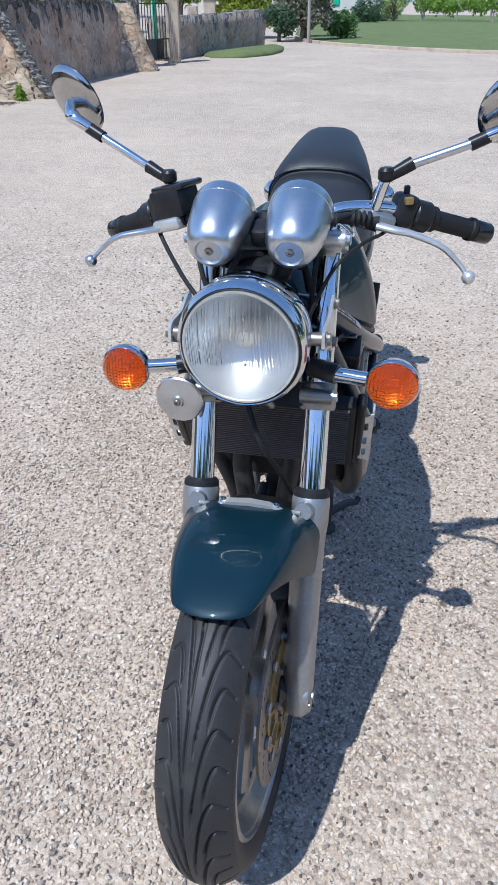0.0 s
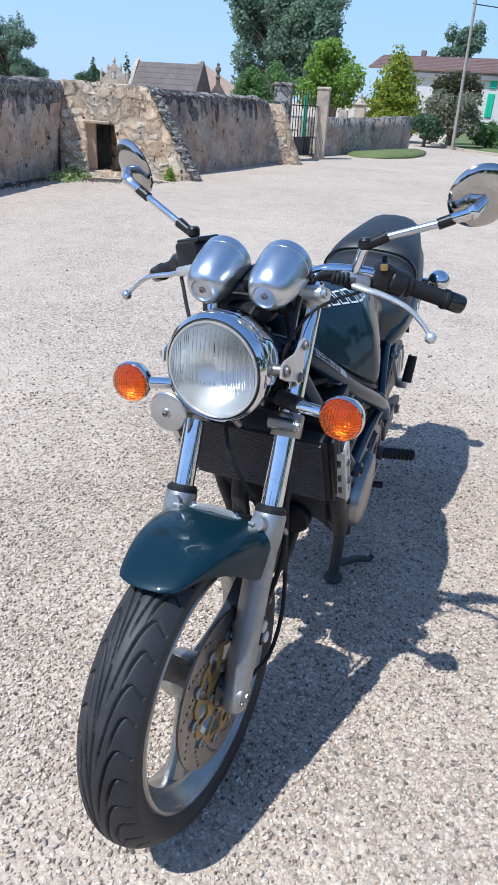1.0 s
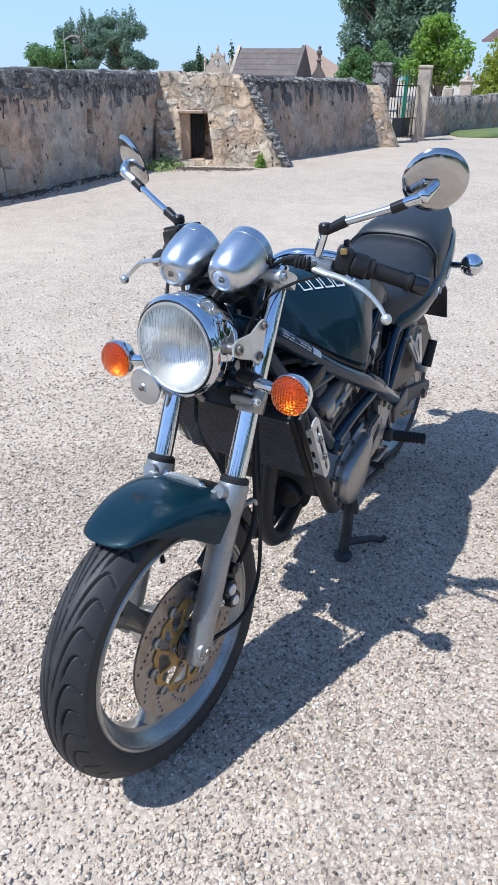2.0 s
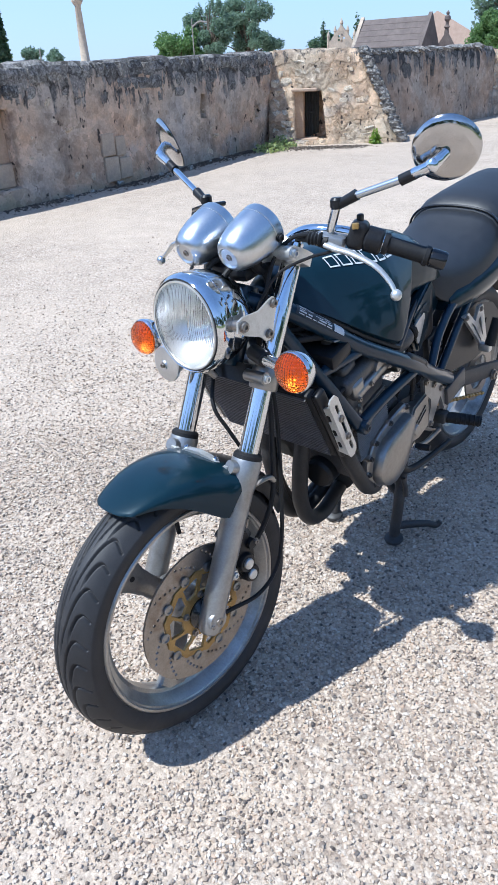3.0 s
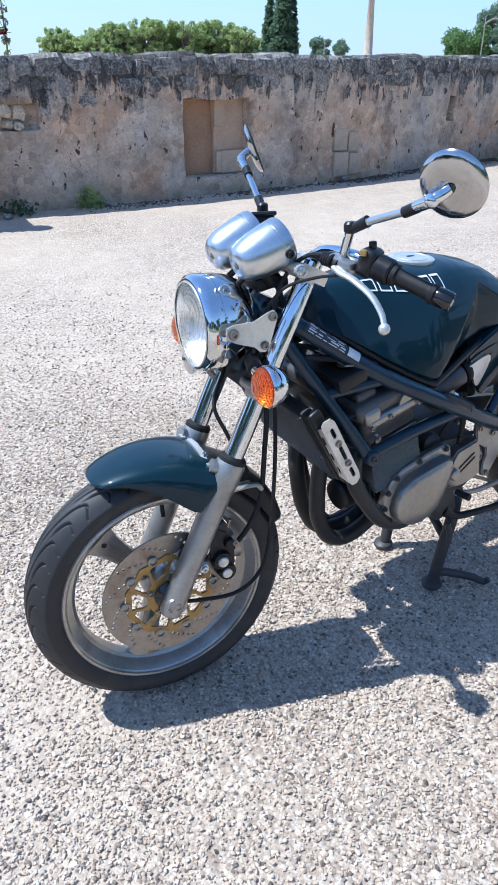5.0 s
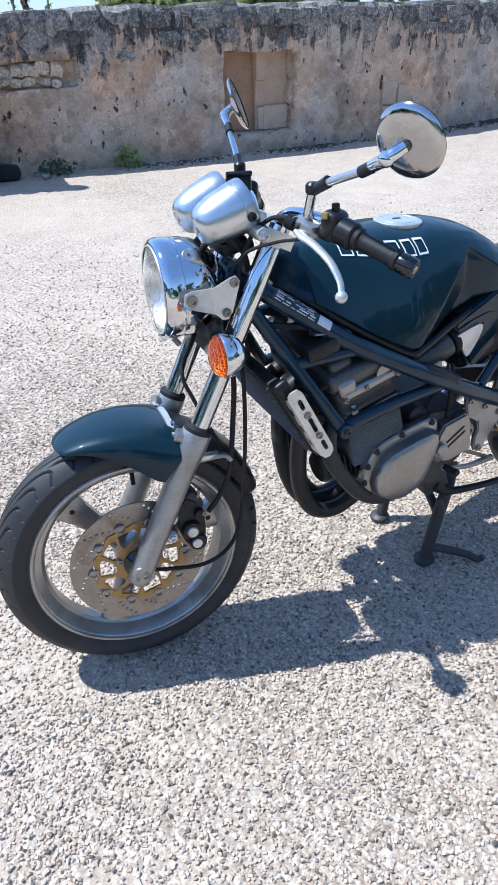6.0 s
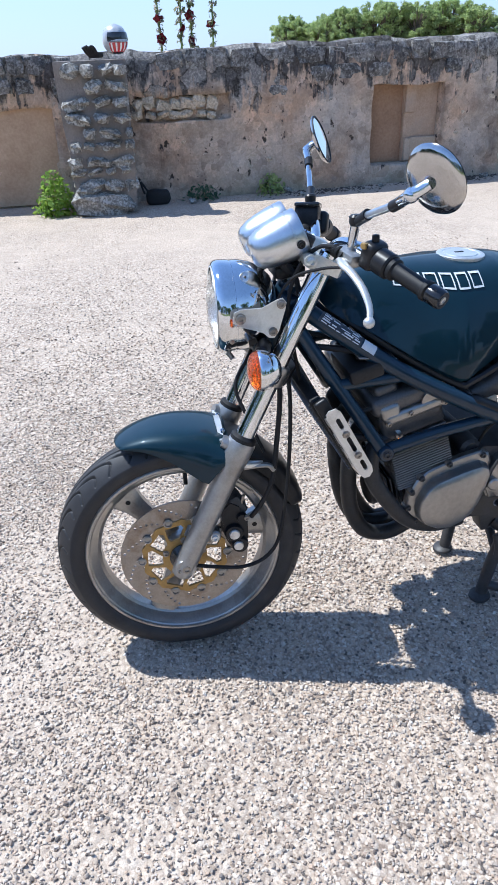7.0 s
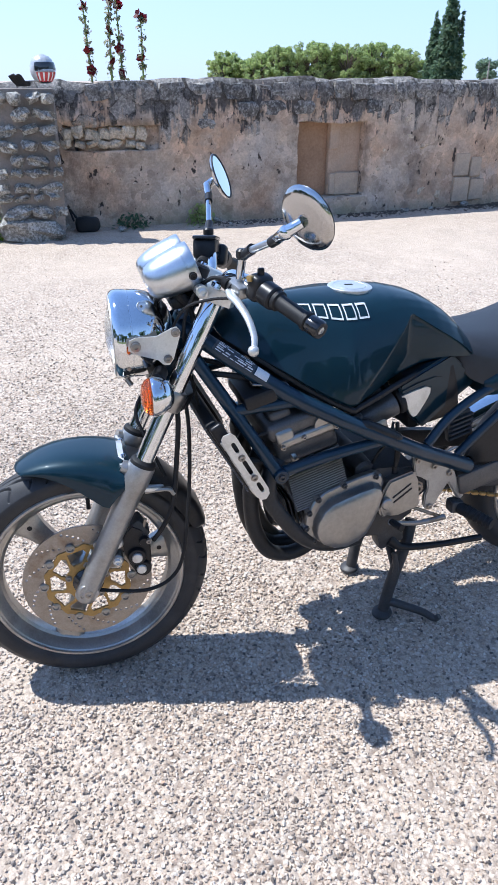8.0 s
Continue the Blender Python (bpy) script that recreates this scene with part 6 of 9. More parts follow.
# top yoke
bm = bmesh.new()
outline = [(-0.125, 0.0), (-0.118, 0.03), (-0.06, 0.02), (0.06, 0.02), (0.118, 0.03), (0.125, 0.0), (0.118, -0.03), (0.06, -0.055), (-0.06, -0.055), (-0.118, -0.03)]
plate(bm, outline, 0.026, Matrix.Translation(fork_point(0.728)) @ Matrix.Rotation(-RAKE, 4, 'X') @ Matrix.Diagonal((1, -1, 1, 1)))
yoke = bit("top_yoke", bm, ALU, bike, SM, "silver alloy top yoke")
for sx in (1, -1):
    bit("fork_cap", lathe(bmesh.new(), [(0.017, 0.0), (0.017, 0.012), (0.013, 0.015), (0.011, 0.026), (0.0, 0.026)], axis_matrix(fork_point(0.752, sx * 0.094), fork_point(0.9, sx * 0.094)), 18), CHROME, yoke, SM)
    boss = bit("yoke_boss", tube(bmesh.new(), [tuple(fork_point(0.738, sx * 0.070, 0.034)), tuple(fork_point(0.738, sx * 0.124, 0.034))], 0.013, 14), ALU, yoke, SM)
    bolt(boss, SM, tuple(fork_point(0.738, sx * 0.124, 0.034)), (sx, 0, 0), 0.0085, BRUSHED, h=0.008)
bit("steering_nut", lathe(bmesh.new(), [(0.020, 0.0), (0.020, 0.014), (0.015, 0.02), (0.0, 0.02)], axis_matrix(fork_point(0.754, 0, -0.035), fork_point(0.9, 0, -0.035)), 6), CHROME, yoke, SM)
bit("ignition_lock", lathe(bmesh.new(), [(0.022, -0.02), (0.022, 0.02), (0.018, 0.024), (0.0, 0.024)], axis_matrix(fork_point(0.754, 0, 0.03), fork_point(0.9, 0, 0.03)), 20), BLACK, yoke, SM)

# -- mudguard --
def guard_ring(deg, half, top_r, skirt, thick, nose=0.0):
    """A cross-section of the mudguard at an angle back from the top."""
    pts = []

    def up(t):                                                 # the corners of the front lip are swept back
        a = radians(deg + nose * t * t)
        return Vector((0, math.sin(a), math.cos(a)))

    for k in range(25):
        t = -1 + 2 * k / 24
        x = half * math.sin(t * math.pi / 2) if abs(t) < 1 else half * t
        r = top_r - skirt * (abs(t) ** 4.6) - 0.012 * (1 - math.cos(t * math.pi / 2))
        pts.append(up(t) * r + Vector((x, 0, 0)))
    for k in range(25):
        t = 1 - 2 * k / 24
        x = (half - thick) * math.sin(t * math.pi / 2)
        r = top_r - skirt * (abs(t) ** 4.6) - 0.012 * (1 - math.cos(t * math.pi / 2)) - thick * (1 - abs(t) ** 3)
        pts.append(up(t) * r + Vector((x, 0, 0)))
    return pts


prof = [(-23.9, 0.05, 0.3195, 0.0), (-23.4, 0.056, 0.3205, 0.001), (-21.6, 0.061, 0.3215, 0.003), (-18.0, 0.067, 0.3225, 0.009), (-13.5, 0.074, 0.3235, 0.017), (-8.1, 0.083, 0.324, 0.029), (-2.7, 0.091, 0.3242, 0.045), (3, 0.098, 0.324, 0.062), (9, 0.105, 0.3235, 0.077), (14, 0.11, 0.323, 0.086), (17.5, 0.113, 0.3225, 0.086), (20, 0.115, 0.3215, 0.058), (22.5, 0.115, 0.32, 0.03)]
mudguard = bit("front_mudguard", loft(bmesh.new(), [guard_ring(d, h, r, s, 0.004, max(0.0, min(3.6, -(d + 8) * 0.20))) for d, h, r, s in prof]), PAINT, bike, SM, "glossy dark green front mudguard", 50)
prof = [(14, 0.064, 0.320, 0.03), (25, 0.066, 0.322, 0.034), (38, 0.066, 0.324, 0.034), (50, 0.065, 0.324, 0.034), (62, 0.063, 0.319, 0.030), (69, 0.058, 0.315, 0.024), (71, 0.048, 0.313, 0.014)]
bit("mudguard_rear", loft(bmesh.new(), [guard_ring(d, h, r, s, 0.004) for d, h, r, s in prof]), BLACK, mudguard, SM, "black rear part of the mudguard", 50)
# the brace that joins the fork legs over the mudguard
bm = bmesh.new()
rings = []
for x, up, w in ((-0.084, 0.004, 0.010), (-0.072, 0.002, 0.010), (-0.062, -0.004, 0.011), (-0.050, 0.004, 0.012), (-0.034, 0.012, 0.012), (0, 0.015, 0.013), (0.034, 0.012, 0.012), (0.050, 0.004, 0.012), (0.062, -0.004, 0.011), (0.072, 0.002, 0.010), (0.084, 0.004, 0.010)):
    c = fork_point(0.312, x, 0.036) + Vector((0, 0, up))
    rings.append([c + Vector((0, dy * w, dz * 0.0052)) for dy, dz in ((-0.5, -0.6), (0.5, -0.6), (0.5, 0.6), (-0.5, 0.6))])
brace = bit("fork_brace", loft(bm, rings), ALU, fork, SM, "pale alloy fork brace over the mudguard", 50)
for sx in (1, -1):
    bolt(brace, SM, tuple(fork_point(0.312, sx * 0.044, 0.030) + Vector((0, 0, 0.011))), (0, -0.2, 1), 0.005, CHROME)
    bit("brace_lug", tube(bmesh.new(), [tuple(fork_point(0.318, sx * 0.094, 0.0)), tuple(fork_point(0.318, sx * 0.088, 0.040))], [0.020, 0.014], 14), SILVER, brace, SM)

# -- caliper --
CALIPER_M = SM @ Matrix.Translation((0, -0.012, 0.014))
bm = bmesh.new()
plate(bm, [(0.098, 0.104), (0.124, 0.134), (0.150, 0.118), (0.164, 0.076), (0.164, 0.030), (0.154, 0.000), (0.130, -0.004), (0.114, 0.022), (0.102, 0.060)], 0.044, Matrix(((0, 0, 1, 0.040), (1, 0, 0, 0), (0, 1, 0, 0), (0, 0, 0, 1))))
bmesh.ops.bevel(bm, geom=[e for e in bm.edges if e.calc_face_angle(0) > 0.8], offset=0.005, segments=2, affect='EDGES')
caliper = bit("brake_caliper", bm, BLACK, bike, CALIPER_M, "black brake caliper with two silver piston caps")
bit("piston_cap", lathe(bmesh.new(), [(0.0125, 0.0), (0.0125, 0.006), (0.011, 0.008), (0.0, 0.008)], Matrix.Translation((0.092, 0.130, 0.050)) @ AX, 24), ALU, caliper, CALIPER_M)
bit("piston_cap", lathe(bmesh.new(), [(0.0115, 0.0), (0.0115, 0.006), (0.0100, 0.008), (0.0, 0.008)], Matrix.Translation((0.092, 0.138, 0.018)) @ AX, 24), ALU, caliper, CALIPER_M)
for y, z, r in ((0.130, 0.050, 0.022), (0.142, 0.016, 0.020), (0.150, 0.088, 0.012)):
    bit("piston_housing", lathe(bmesh.new(), [(r * 1.05, 0.0), (r, 0.008), (r * 0.9, 0.012), (0.0, 0.012)], Matrix.Translation((0.082, y, z)) @ AX, 24), BLACK, caliper, CALIPER_M)
for y, z in ((0.088, 0.096), (0.084, 0.050)):
    bit("caliper_lug", lathe(bmesh.new(), [(0.015, 0.0), (0.015, 0.022), (0.012, 0.026), (0.0, 0.026)], Matrix.Translation((0.072, y, z)) @ AX, 18), SILVER, caliper, CALIPER_M)
    bolt(caliper, CALIPER_M, (0.098, y, z), (1, 0, 0), 0.008, BRUSHED, h=0.008)
bit("caliper_bridge", box(bmesh.new(), 0.05, 0.055, 0.05, Matrix.Translation((0.055, 0.132, 0.108)) @ Matrix.Rotation(0.5, 4, 'X'), 0.007), ENGINE_DARK, caliper, CALIPER_M)
bolt(caliper, CALIPER_M, (0.092, 0.160, 0.090), (1, 0, 0), 0.006, STEEL)
bit("bleed_nipple", tube(bmesh.new(), [(0.075, 0.152, 0.120), (0.078, 0.158, 0.142)], 0.004, 8), STEEL, caliper, CALIPER_M)

# -- headlight --
HX, HY, HZ = 0.0, 0.052, 0.573
HL = Matrix.Translation((HX, HY, HZ)) @ AY
shell = bit("headlight", lathe(bmesh.new(), [(0.0835, 0.068), (0.0868, 0.0645), (0.0895, 0.0625), (0.0945, 0.068), (0.0965, 0.078), (0.0960, 0.090), (0.0948, 0.098), (0.0935, 0.0985), (0.0935, 0.1005), (0.0945, 0.101), (0.0940, 0.118), (0.0895, 0.140), (0.079, 0.163), (0.060, 0.182), (0.035, 0.193), (0.0, 0.196)], HL, 64, False), CHROME, bike, SM, "round chromed headlight with a fluted glass lens", 60)
bit("lens_gasket", lathe(bmesh.new(), [(0.0848, 0.064), (0.0866, 0.0622), (0.0885, 0.0635), (0.0868, 0.0675), (0.0848, 0.064)], HL, 64, False), RUBBER, shell, SM)
bit("lens_rim", lathe(bmesh.new(), [(0.0815, 0.0605), (0.0845, 0.0600), (0.0857, 0.064), (0.0830, 0.0675)], HL, 64, False), ALU, shell, SM)
bm = bmesh.new()
lathe(bm, [(0.0855, 0.071), (0.080, 0.088), (0.066, 0.112), (0.048, 0.131), (0.026, 0.144), (0.015, 0.147), (0.0, 0.148)], HL, 48, False)
bit("reflector", bm, REFLECTOR, shell, SM, "bright reflector bowl", 80)
bit("bulb_shield", lathe(bmesh.new(), [(0.0, 0.094), (0.014, 0.098), (0.017, 0.108), (0.016, 0.146)], HL, 20, False), REFLECTOR, shell, SM)
# lens: domed glass with upright flutes on its inner face
bm = bmesh.new()
NX, NZ, LR = 150, 26, 0.083
front_v, back_v = [], []
for i in range(NX + 1):
    x = -LR * math.cos(math.pi * i / NX) * 0.9995
    chord = math.sqrt(LR * LR - x * x)
    fr, bk = [], []
    for j in range(NZ + 1):
        z = chord * (2 * j / NZ - 1)
        r2 = (x * x + z * z) / (LR * LR)
        y = 0.0645 - 0.017 * (1 - r2)
        low = z < -0.030 or (abs(x) < 0.020 and abs(z) < 0.012)
        flute = 0.0013 * (0.5 + 0.5 * math.cos(x / 0.0043 * 2 * math.pi)) * (0.15 if low else 1.0) * min(1.0, (1 - r2) / 0.06)
        fr.append(bm.verts.new((HX + x, HY + y, HZ + z)))
        bk.append(bm.verts.new((HX + x, HY + y + 0.0034 + flute, HZ + z)))
    front_v.append(fr)
    back_v.append(bk)
for i in range(NX):
    for j in range(NZ):
        for g in (front_v, back_v):
            bm.faces.new((g[i][j], g[i + 1][j], g[i + 1][j + 1], g[i][j + 1]))
    for j in (0, NZ):
        bm.faces.new((front_v[i][j], front_v[i + 1][j], back_v[i + 1][j], back_v[i][j]))
for i in (0, NX):
    for j in range(NZ):
        bm.faces.new((front_v[i][j], front_v[i][j + 1], back_v[i][j + 1], back_v[i][j]))
lens = bit("lens", bm, LENS, shell, SM, "clear glass lens with upright flutes", 60)
lens.visible_shadow = False
bit("shell_screw", lathe(bmesh.new(), [(0.005, 0), (0.005, 0.003), (0.0, 0.004)], Matrix.Translation((0.080, 0.140, 0.520)) @ AX, 10), STEEL, shell, SM)
bit("adjuster", tube(bmesh.new(), [(0.03, 0.135, 0.482), (0.035, 0.145, 0.468)], 0.006, 8), STEEL, shell, SM)
for sx in (1, -1):
    bit("headlight_stud", tube(bmesh.new(), [(sx * 0.085, 0.155, 0.576), (sx * 0.118, 0.155, 0.576)], 0.010, 12), STEEL, shell, SM)

# -- instruments --
for sx in (1, -1):
    q = Matrix.Translation((sx * 0.0590, 0.190, 0.686)) @ Matrix.Rotation(radians(-90 + 21), 4, 'X')
    cup = bit("instrument", lathe(bmesh.new(), [(0.0, 0.003), (0.018, 0.003), (0.0205, 0.0), (0.027, 0.003), (0.0335, 0.0105), (0.0395, 0.026), (0.0440, 0.047), (0.0468, 0.073), (0.0475, 0.085), (0.0470, 0.0855), (0.0470, 0.0875), (0.0478, 0.088), (0.0480, 0.104), (0.0465, 0.108), (0.043, 0.108), (0.043, 0.101), (0.0, 0.101)], q, 44), BRUSHED, bike, SM, "silver egg-shaped instrument housing", 40)
    bolt(cup, SM, tuple(q @ Vector((0, 0, 0.004))), tuple(-(q.to_3x3() @ Vector((0, 0, 1)))), 0.0055, STEEL, h=0.004)
    bit("dial", lathe(bmesh.new(), [(0.0425, 0.102), (0.0425, 0.1035), (0.0, 0.1035)], q, 32), BLACK, cup, SM)
    bit("dial_glass", lathe(bmesh.new(), [(0.0428, 0.1045), (0.0428, 0.1062), (0.0, 0.1068)], q, 32), BLACK_GLOSS, cup, SM)
    bit("mount_rubber", tube(bmesh.new(), [tuple(q @ Vector((0, 0.03, 0.05))), tuple(q @ Vector((0, 0.062, 0.06))), tuple(q @ Vector((0, 0.075, 0.085)))], 0.011, 10), RUBBER, cup, SM)
    bolt(cup, SM, tuple(q @ Vector((sx * 0.0475, 0.012, 0.092))), tuple(q.to_3x3() @ Vector((sx, 0.2, 0))), 0.007, BLACK)
bit("warning_lamp_box", box(bmesh.new(), 0.030, 0.040, 0.030, Matrix.Translation((0.0, 0.275, 0.692)) @ Matrix.Rotation(radians(21), 4, 'X'), 0.008), BLACK, bike, SM, "black warning lamp box between the instruments")
bm = bmesh.new()
box(bm, 0.10, 0.06, 0.030, Matrix.Translation((0.0, 0.268, 0.645)) @ Matrix.Rotation(radians(10), 4, 'X'), 0.012)
bit("instrument_bracket", bm, BLACK, bike, SM)

# -- handlebars --
for sx in (1, -1):
    side = "left" if sx > 0 else "right"
    bar = bit("handlebar", tube(bmesh.new(), [(sx * 0.060, 0.345, 0.672), (sx * 0.070, 0.352, 0.690), (sx * 0.105, 0.360, 0.705), (sx * 0.150, 0.373, 0.705), (sx * 0.200, 0.391, 0.696), (sx * 0.318, 0.460, 0.648)], 0.0115, 14), CHROME, bike, SM, "chromed handlebar half")
    bit("bar_riser", box(bmesh.new(), 0.036, 0.046, 0.05, Matrix.Translation((sx * 0.060, 0.345, 0.668)) @ Matrix.Rotation(-RAKE, 4, 'X'), 0.008), ALU, bar, SM)
    g0, g1 = Vector((sx * 0.244, 0.416, 0.678)), Vector((sx * 0.313, 0.456, 0.650))
    bm = bmesh.new()
    q = axis_matrix(g0, g1)
    L = (g1 - g0).length
    profile = [(0.0200, -0.004), (0.0200, 0.004), (0.0160, 0.007)]
    for k in range(9):
        h = 0.012 + k * (L - 0.03) / 9
        profile += [(0.0156, h), (0.0152, h + 0.004)]
    profile += [(0.0162, L - 0.012), (0.0188, L - 0.010), (0.0188, L - 0.003), (0.015, L)]
    grip = bit("grip", lathe(bm, profile, q, 22), RUBBER, bar, SM, "black rubber handlebar grip")
    end = bit("bar_end", lathe(bmesh.new(), [(0.0165, L), (0.0175, L + 0.003), (0.0175, L + 0.026), (0.0155, L + 0.030), (0.008, L + 0.030), (0.007, L + 0.028), (0.0, L + 0.028)], q, 22), BLACK_GLOSS, bar, SM)
    bolt(end, SM, tuple(q @ Vector((0, 0, L + 0.028))), tuple(g1 - g0), 0.0065, ALU, h=0.003)
    q = axis_matrix((sx * 0.190, 0.386, 0.699), (sx * 0.244, 0.416, 0.678))
    sw = bmesh.new()
    box(sw, 0.046, 0.052, 0.034, q @ Matrix.Translation((0, 0.002, 0.012)), 0.011, 3)
    lathe(sw, [(0.021, 0.026), (0.024, 0.030), (0.024, 0.056), (0.021, 0.060)], q, 20)
    switch = bit("switch_housing", sw, BLACK, bar, SM, "black switch housing")
    if sx > 0:
        bit("switch_button", box(bmesh.new(), 0.013, 0.010, 0.011, Matrix.Translation((0.210, 0.372, 0.716)) @ Matrix.Rotation(0.5, 4, 'Z'), 0.002), GOLD, switch, SM, "small yellow switch button")
        bit("switch_lever", box(bmesh.new(), 0.010, 0.013, 0.016, Matrix.Translation((0.205, 0.394, 0.726)), 0.003), BLACK, switch, SM)
    # lever with its perch
    bm = bmesh.new()
    box(bm, 0.058, 0.030, 0.026, Matrix.Translation((sx * 0.162, 0.357, 0.690)) @ Matrix.Rotation(sx * 0.35, 4, 'Z') @ Matrix.Rotation(sx * 0.25, 4, 'Y'), 0.007, 2)
    perch = bit("lever_perch", bm, SILVER if sx > 0 else ALU, bar, SM)
    bit("lever_boot", tube(bmesh.new(), [(sx * 0.100, 0.333, 0.699), (sx * 0.130, 0.343, 0.696), (sx * 0.165, 0.350, 0.688)], [0.0065, 0.0105, 0.0135], 14), RUBBER, perch, SM, "black rubber boot")
    for k in range(4):
        bit("boot_rib", lathe(bmesh.new(), [(0.0105, -0.0035), (0.0130, 0.0), (0.0105, 0.0035)], axis_matrix((sx * (0.128 + 0.008 * k), 0.342, 0.696), (sx * (0.138 + 0.008 * k), 0.345, 0.694)), 14), RUBBER, perch, SM)
    off = 0.0 if sx > 0 else 0.010                              # the brake lever sits a little higher
    bm = bmesh.new()
    tube(bm, [(sx * 0.165, 0.342, 0.686), (sx * 0.192, 0.340, 0.680), (sx * 0.218, 0.346, 0.673), (sx * 0.262 - off, 0.354 - off, 0.653 + off), (sx * 0.290 - 1.5 * off, 0.358 - off, 0.627 + 1.5 * off), (sx * 0.306 - 2 * off, 0.354 - off, 0.608 + 1.6 * off)], [0.010, 0.0095, 0.0085, 0.0075, 0.0065, 0.0055], 12, 6, 0.62)
    bmesh.ops.create_uvsphere(bm, u_segments=16, v_segments=10, radius=0.0105, matrix=Matrix.Translation((sx * 0.3085 - 2 * off, 0.352 - off, 0.605 + 1.6 * off)))
    bit("clutch_lever" if sx > 0 else "brake_lever", bm, BRUSHED if sx < 0 else ALU, bar, SM, "silver ball-ended lever", 60)
    if sx < 0:
        bit("lever_bracket", box(bmesh.new(), 0.056, 0.030, 0.020, Matrix.Translation((-0.172, 0.342, 0.686)) @ Matrix.Rotation(-0.3, 4, 'Z') @ Matrix.Rotation(-0.25, 4, 'Y'), 0.006), ALU, perch, SM, "silver brake lever bracket")
        res = bit("brake_reservoir", box(bmesh.new(), 0.066, 0.054, 0.046, Matrix.Translation((-0.165, 0.358, 0.718)) @ Matrix.Rotation(-0.35, 4, 'Z') @ Matrix.Rotation(-0.2, 4, 'Y'), 0.007), BLACK, bar, SM, "black brake fluid reservoir")
        bit("reservoir_cap", box(bmesh.new(), 0.068, 0.056, 0.010, Matrix.Translation((-0.160, 0.358, 0.743)) @ Matrix.Rotation(-0.35, 4, 'Z') @ Matrix.Rotation(-0.2, 4, 'Y'), 0.004), BLACK_GLOSS, res, SM)
    # mirror
    stem = bit("mirror", tube(bmesh.new(), [(sx * 0.156, 0.362, 0.696), (sx * 0.174, 0.366, 0.752)], [0.0085, 0.0085], 14), CHROME, bar, SM, "round chromed mirror on a long stalk")
    bm = bmesh.new()
    lathe(bm, [(0.0095, 0.0), (0.0125, 0.004), (0.0125, 0.016), (0.009, 0.020), (0.0, 0.021)], Matrix.Translation((sx * 0.174, 0.366, 0.746)), 16)
    tube(bm, [(sx * 0.176, 0.366, 0.752), (sx * 0.212, 0.376, 0.770)], [0.0085, 0.0105], 14)
    bit("mirror_knuckle", bm, BLACK, stem, SM)
    bit("mirror_stalk", tube(bmesh.new(), [(sx * 0.204, 0.373, 0.766), (sx * 0.305, 0.393, 0.806 + (-0.010 if sx > 0 else 0.015))], 0.0068, 14), BRUSHED if sx > 0 else CHROME, stem, SM, "silver mirror stalk")
    bit("stalk_sleeve", tube(bmesh.new(), [(sx * 0.292, 0.391, 0.8005 + (-0.009 if sx > 0 else 0.013)), (sx * 0.318, 0.3965, 0.812 + (-0.010 if sx > 0 else 0.016))], 0.0098, 14), BLACK, stem, SM)
    dz = -0.012 if sx > 0 else 0.020
    c = Vector((sx * 0.352, 0.434, 0.846 + dz))
    n = Vector((-sx * 0.42, 0.84, 0.36)).normalized()
    bm = bmesh.new()
    tube(bm, [(sx * 0.314, 0.3955, 0.8105 + dz * 0.8), (sx * 0.346, 0.4005, 0.826 + dz), tuple(c - n * 0.012)], [0.0095, 0.0105, 0.0095], 14)
    bmesh.ops.create_uvsphere(bm, u_segments=14, v_segments=9, radius=0.0125, matrix=Matrix.Translation((sx * 0.346, 0.4005, 0.826 + dz)))
    bit("mirror_joint", bm, CHROME, stem, SM, "", 60)
    q = axis_matrix(c - n * 0.016, c + n)
    back = bit("mirror_back", lathe(bmesh.new(), [(0.0, 0.005), (0.020, 0.0055), (0.038, 0.0075), (0.049, 0.0105), (0.0545, 0.0145), (0.0570, 0.019), (0.0555, 0.0205), (0.0535, 0.0195)], q, 44, False), SHELL, stem, SM, "chromed mirror shell", 60)
    bit("mirror_edge", lathe(bmesh.new(), [(0.0562, 0.019), (0.0562, 0.0215), (0.0525, 0.022), (0.0515, 0.0195)], q, 44, False), RUBBER, back, SM)
    bit("mirror_glass", lathe(bmesh.new(), [(0.0528, 0.0175), (0.0528, 0.0203), (0.030, 0.0209), (0.0, 0.0212)], q, 44), MIRROR, back, SM, "mirror glass", 60)
    # indicator
    stalk = bit("indicator", tube(bmesh.new(), [(sx * 0.085, 0.205, 0.508), (sx * 0.128, 0.192, 0.504)], 0.0155, 14), BLACK, bike, SM, "amber front indicator with a chromed body")
    bit("indicator_stalk", tube(bmesh.new(), [(sx * 0.122, 0.193, 0.504), (sx * 0.182, 0.184, 0.501)], 0.0115, 14), CHROME, stalk, SM)
    q = Matrix.Translation((sx * 0.211, 0.0, 0.501)) @ AY
    bit("indicator_body", lathe(bmesh.new(), [(0.0375, 0.170), (0.0395, 0.172), (0.0395, 0.178), (0.0365, 0.190), (0.029, 0.204), (0.016, 0.213), (0.0, 0.216)], q, 36, False), CHROME, stalk, SM, "", 60)
    bm = bmesh.new()
    lathe(bm, [(0.0, 0.150), (0.012, 0.1508), (0.024, 0.154), (0.032, 0.159), (0.0365, 0.166), (0.0372, 0.171), (0.033, 0.171), (0.028, 0.165), (0.020, 0.160), (0.0, 0.157)], q, 36, False)
    for v in bm.verts:
        if v.co.y > 0.157 and (v.co - Vector((sx * 0.211, v.co.y, 0.501))).length < 0.031:
            v.co.y += 0.0015 * math.sin(v.co.x * 900) * math.sin(v.co.z * 900)
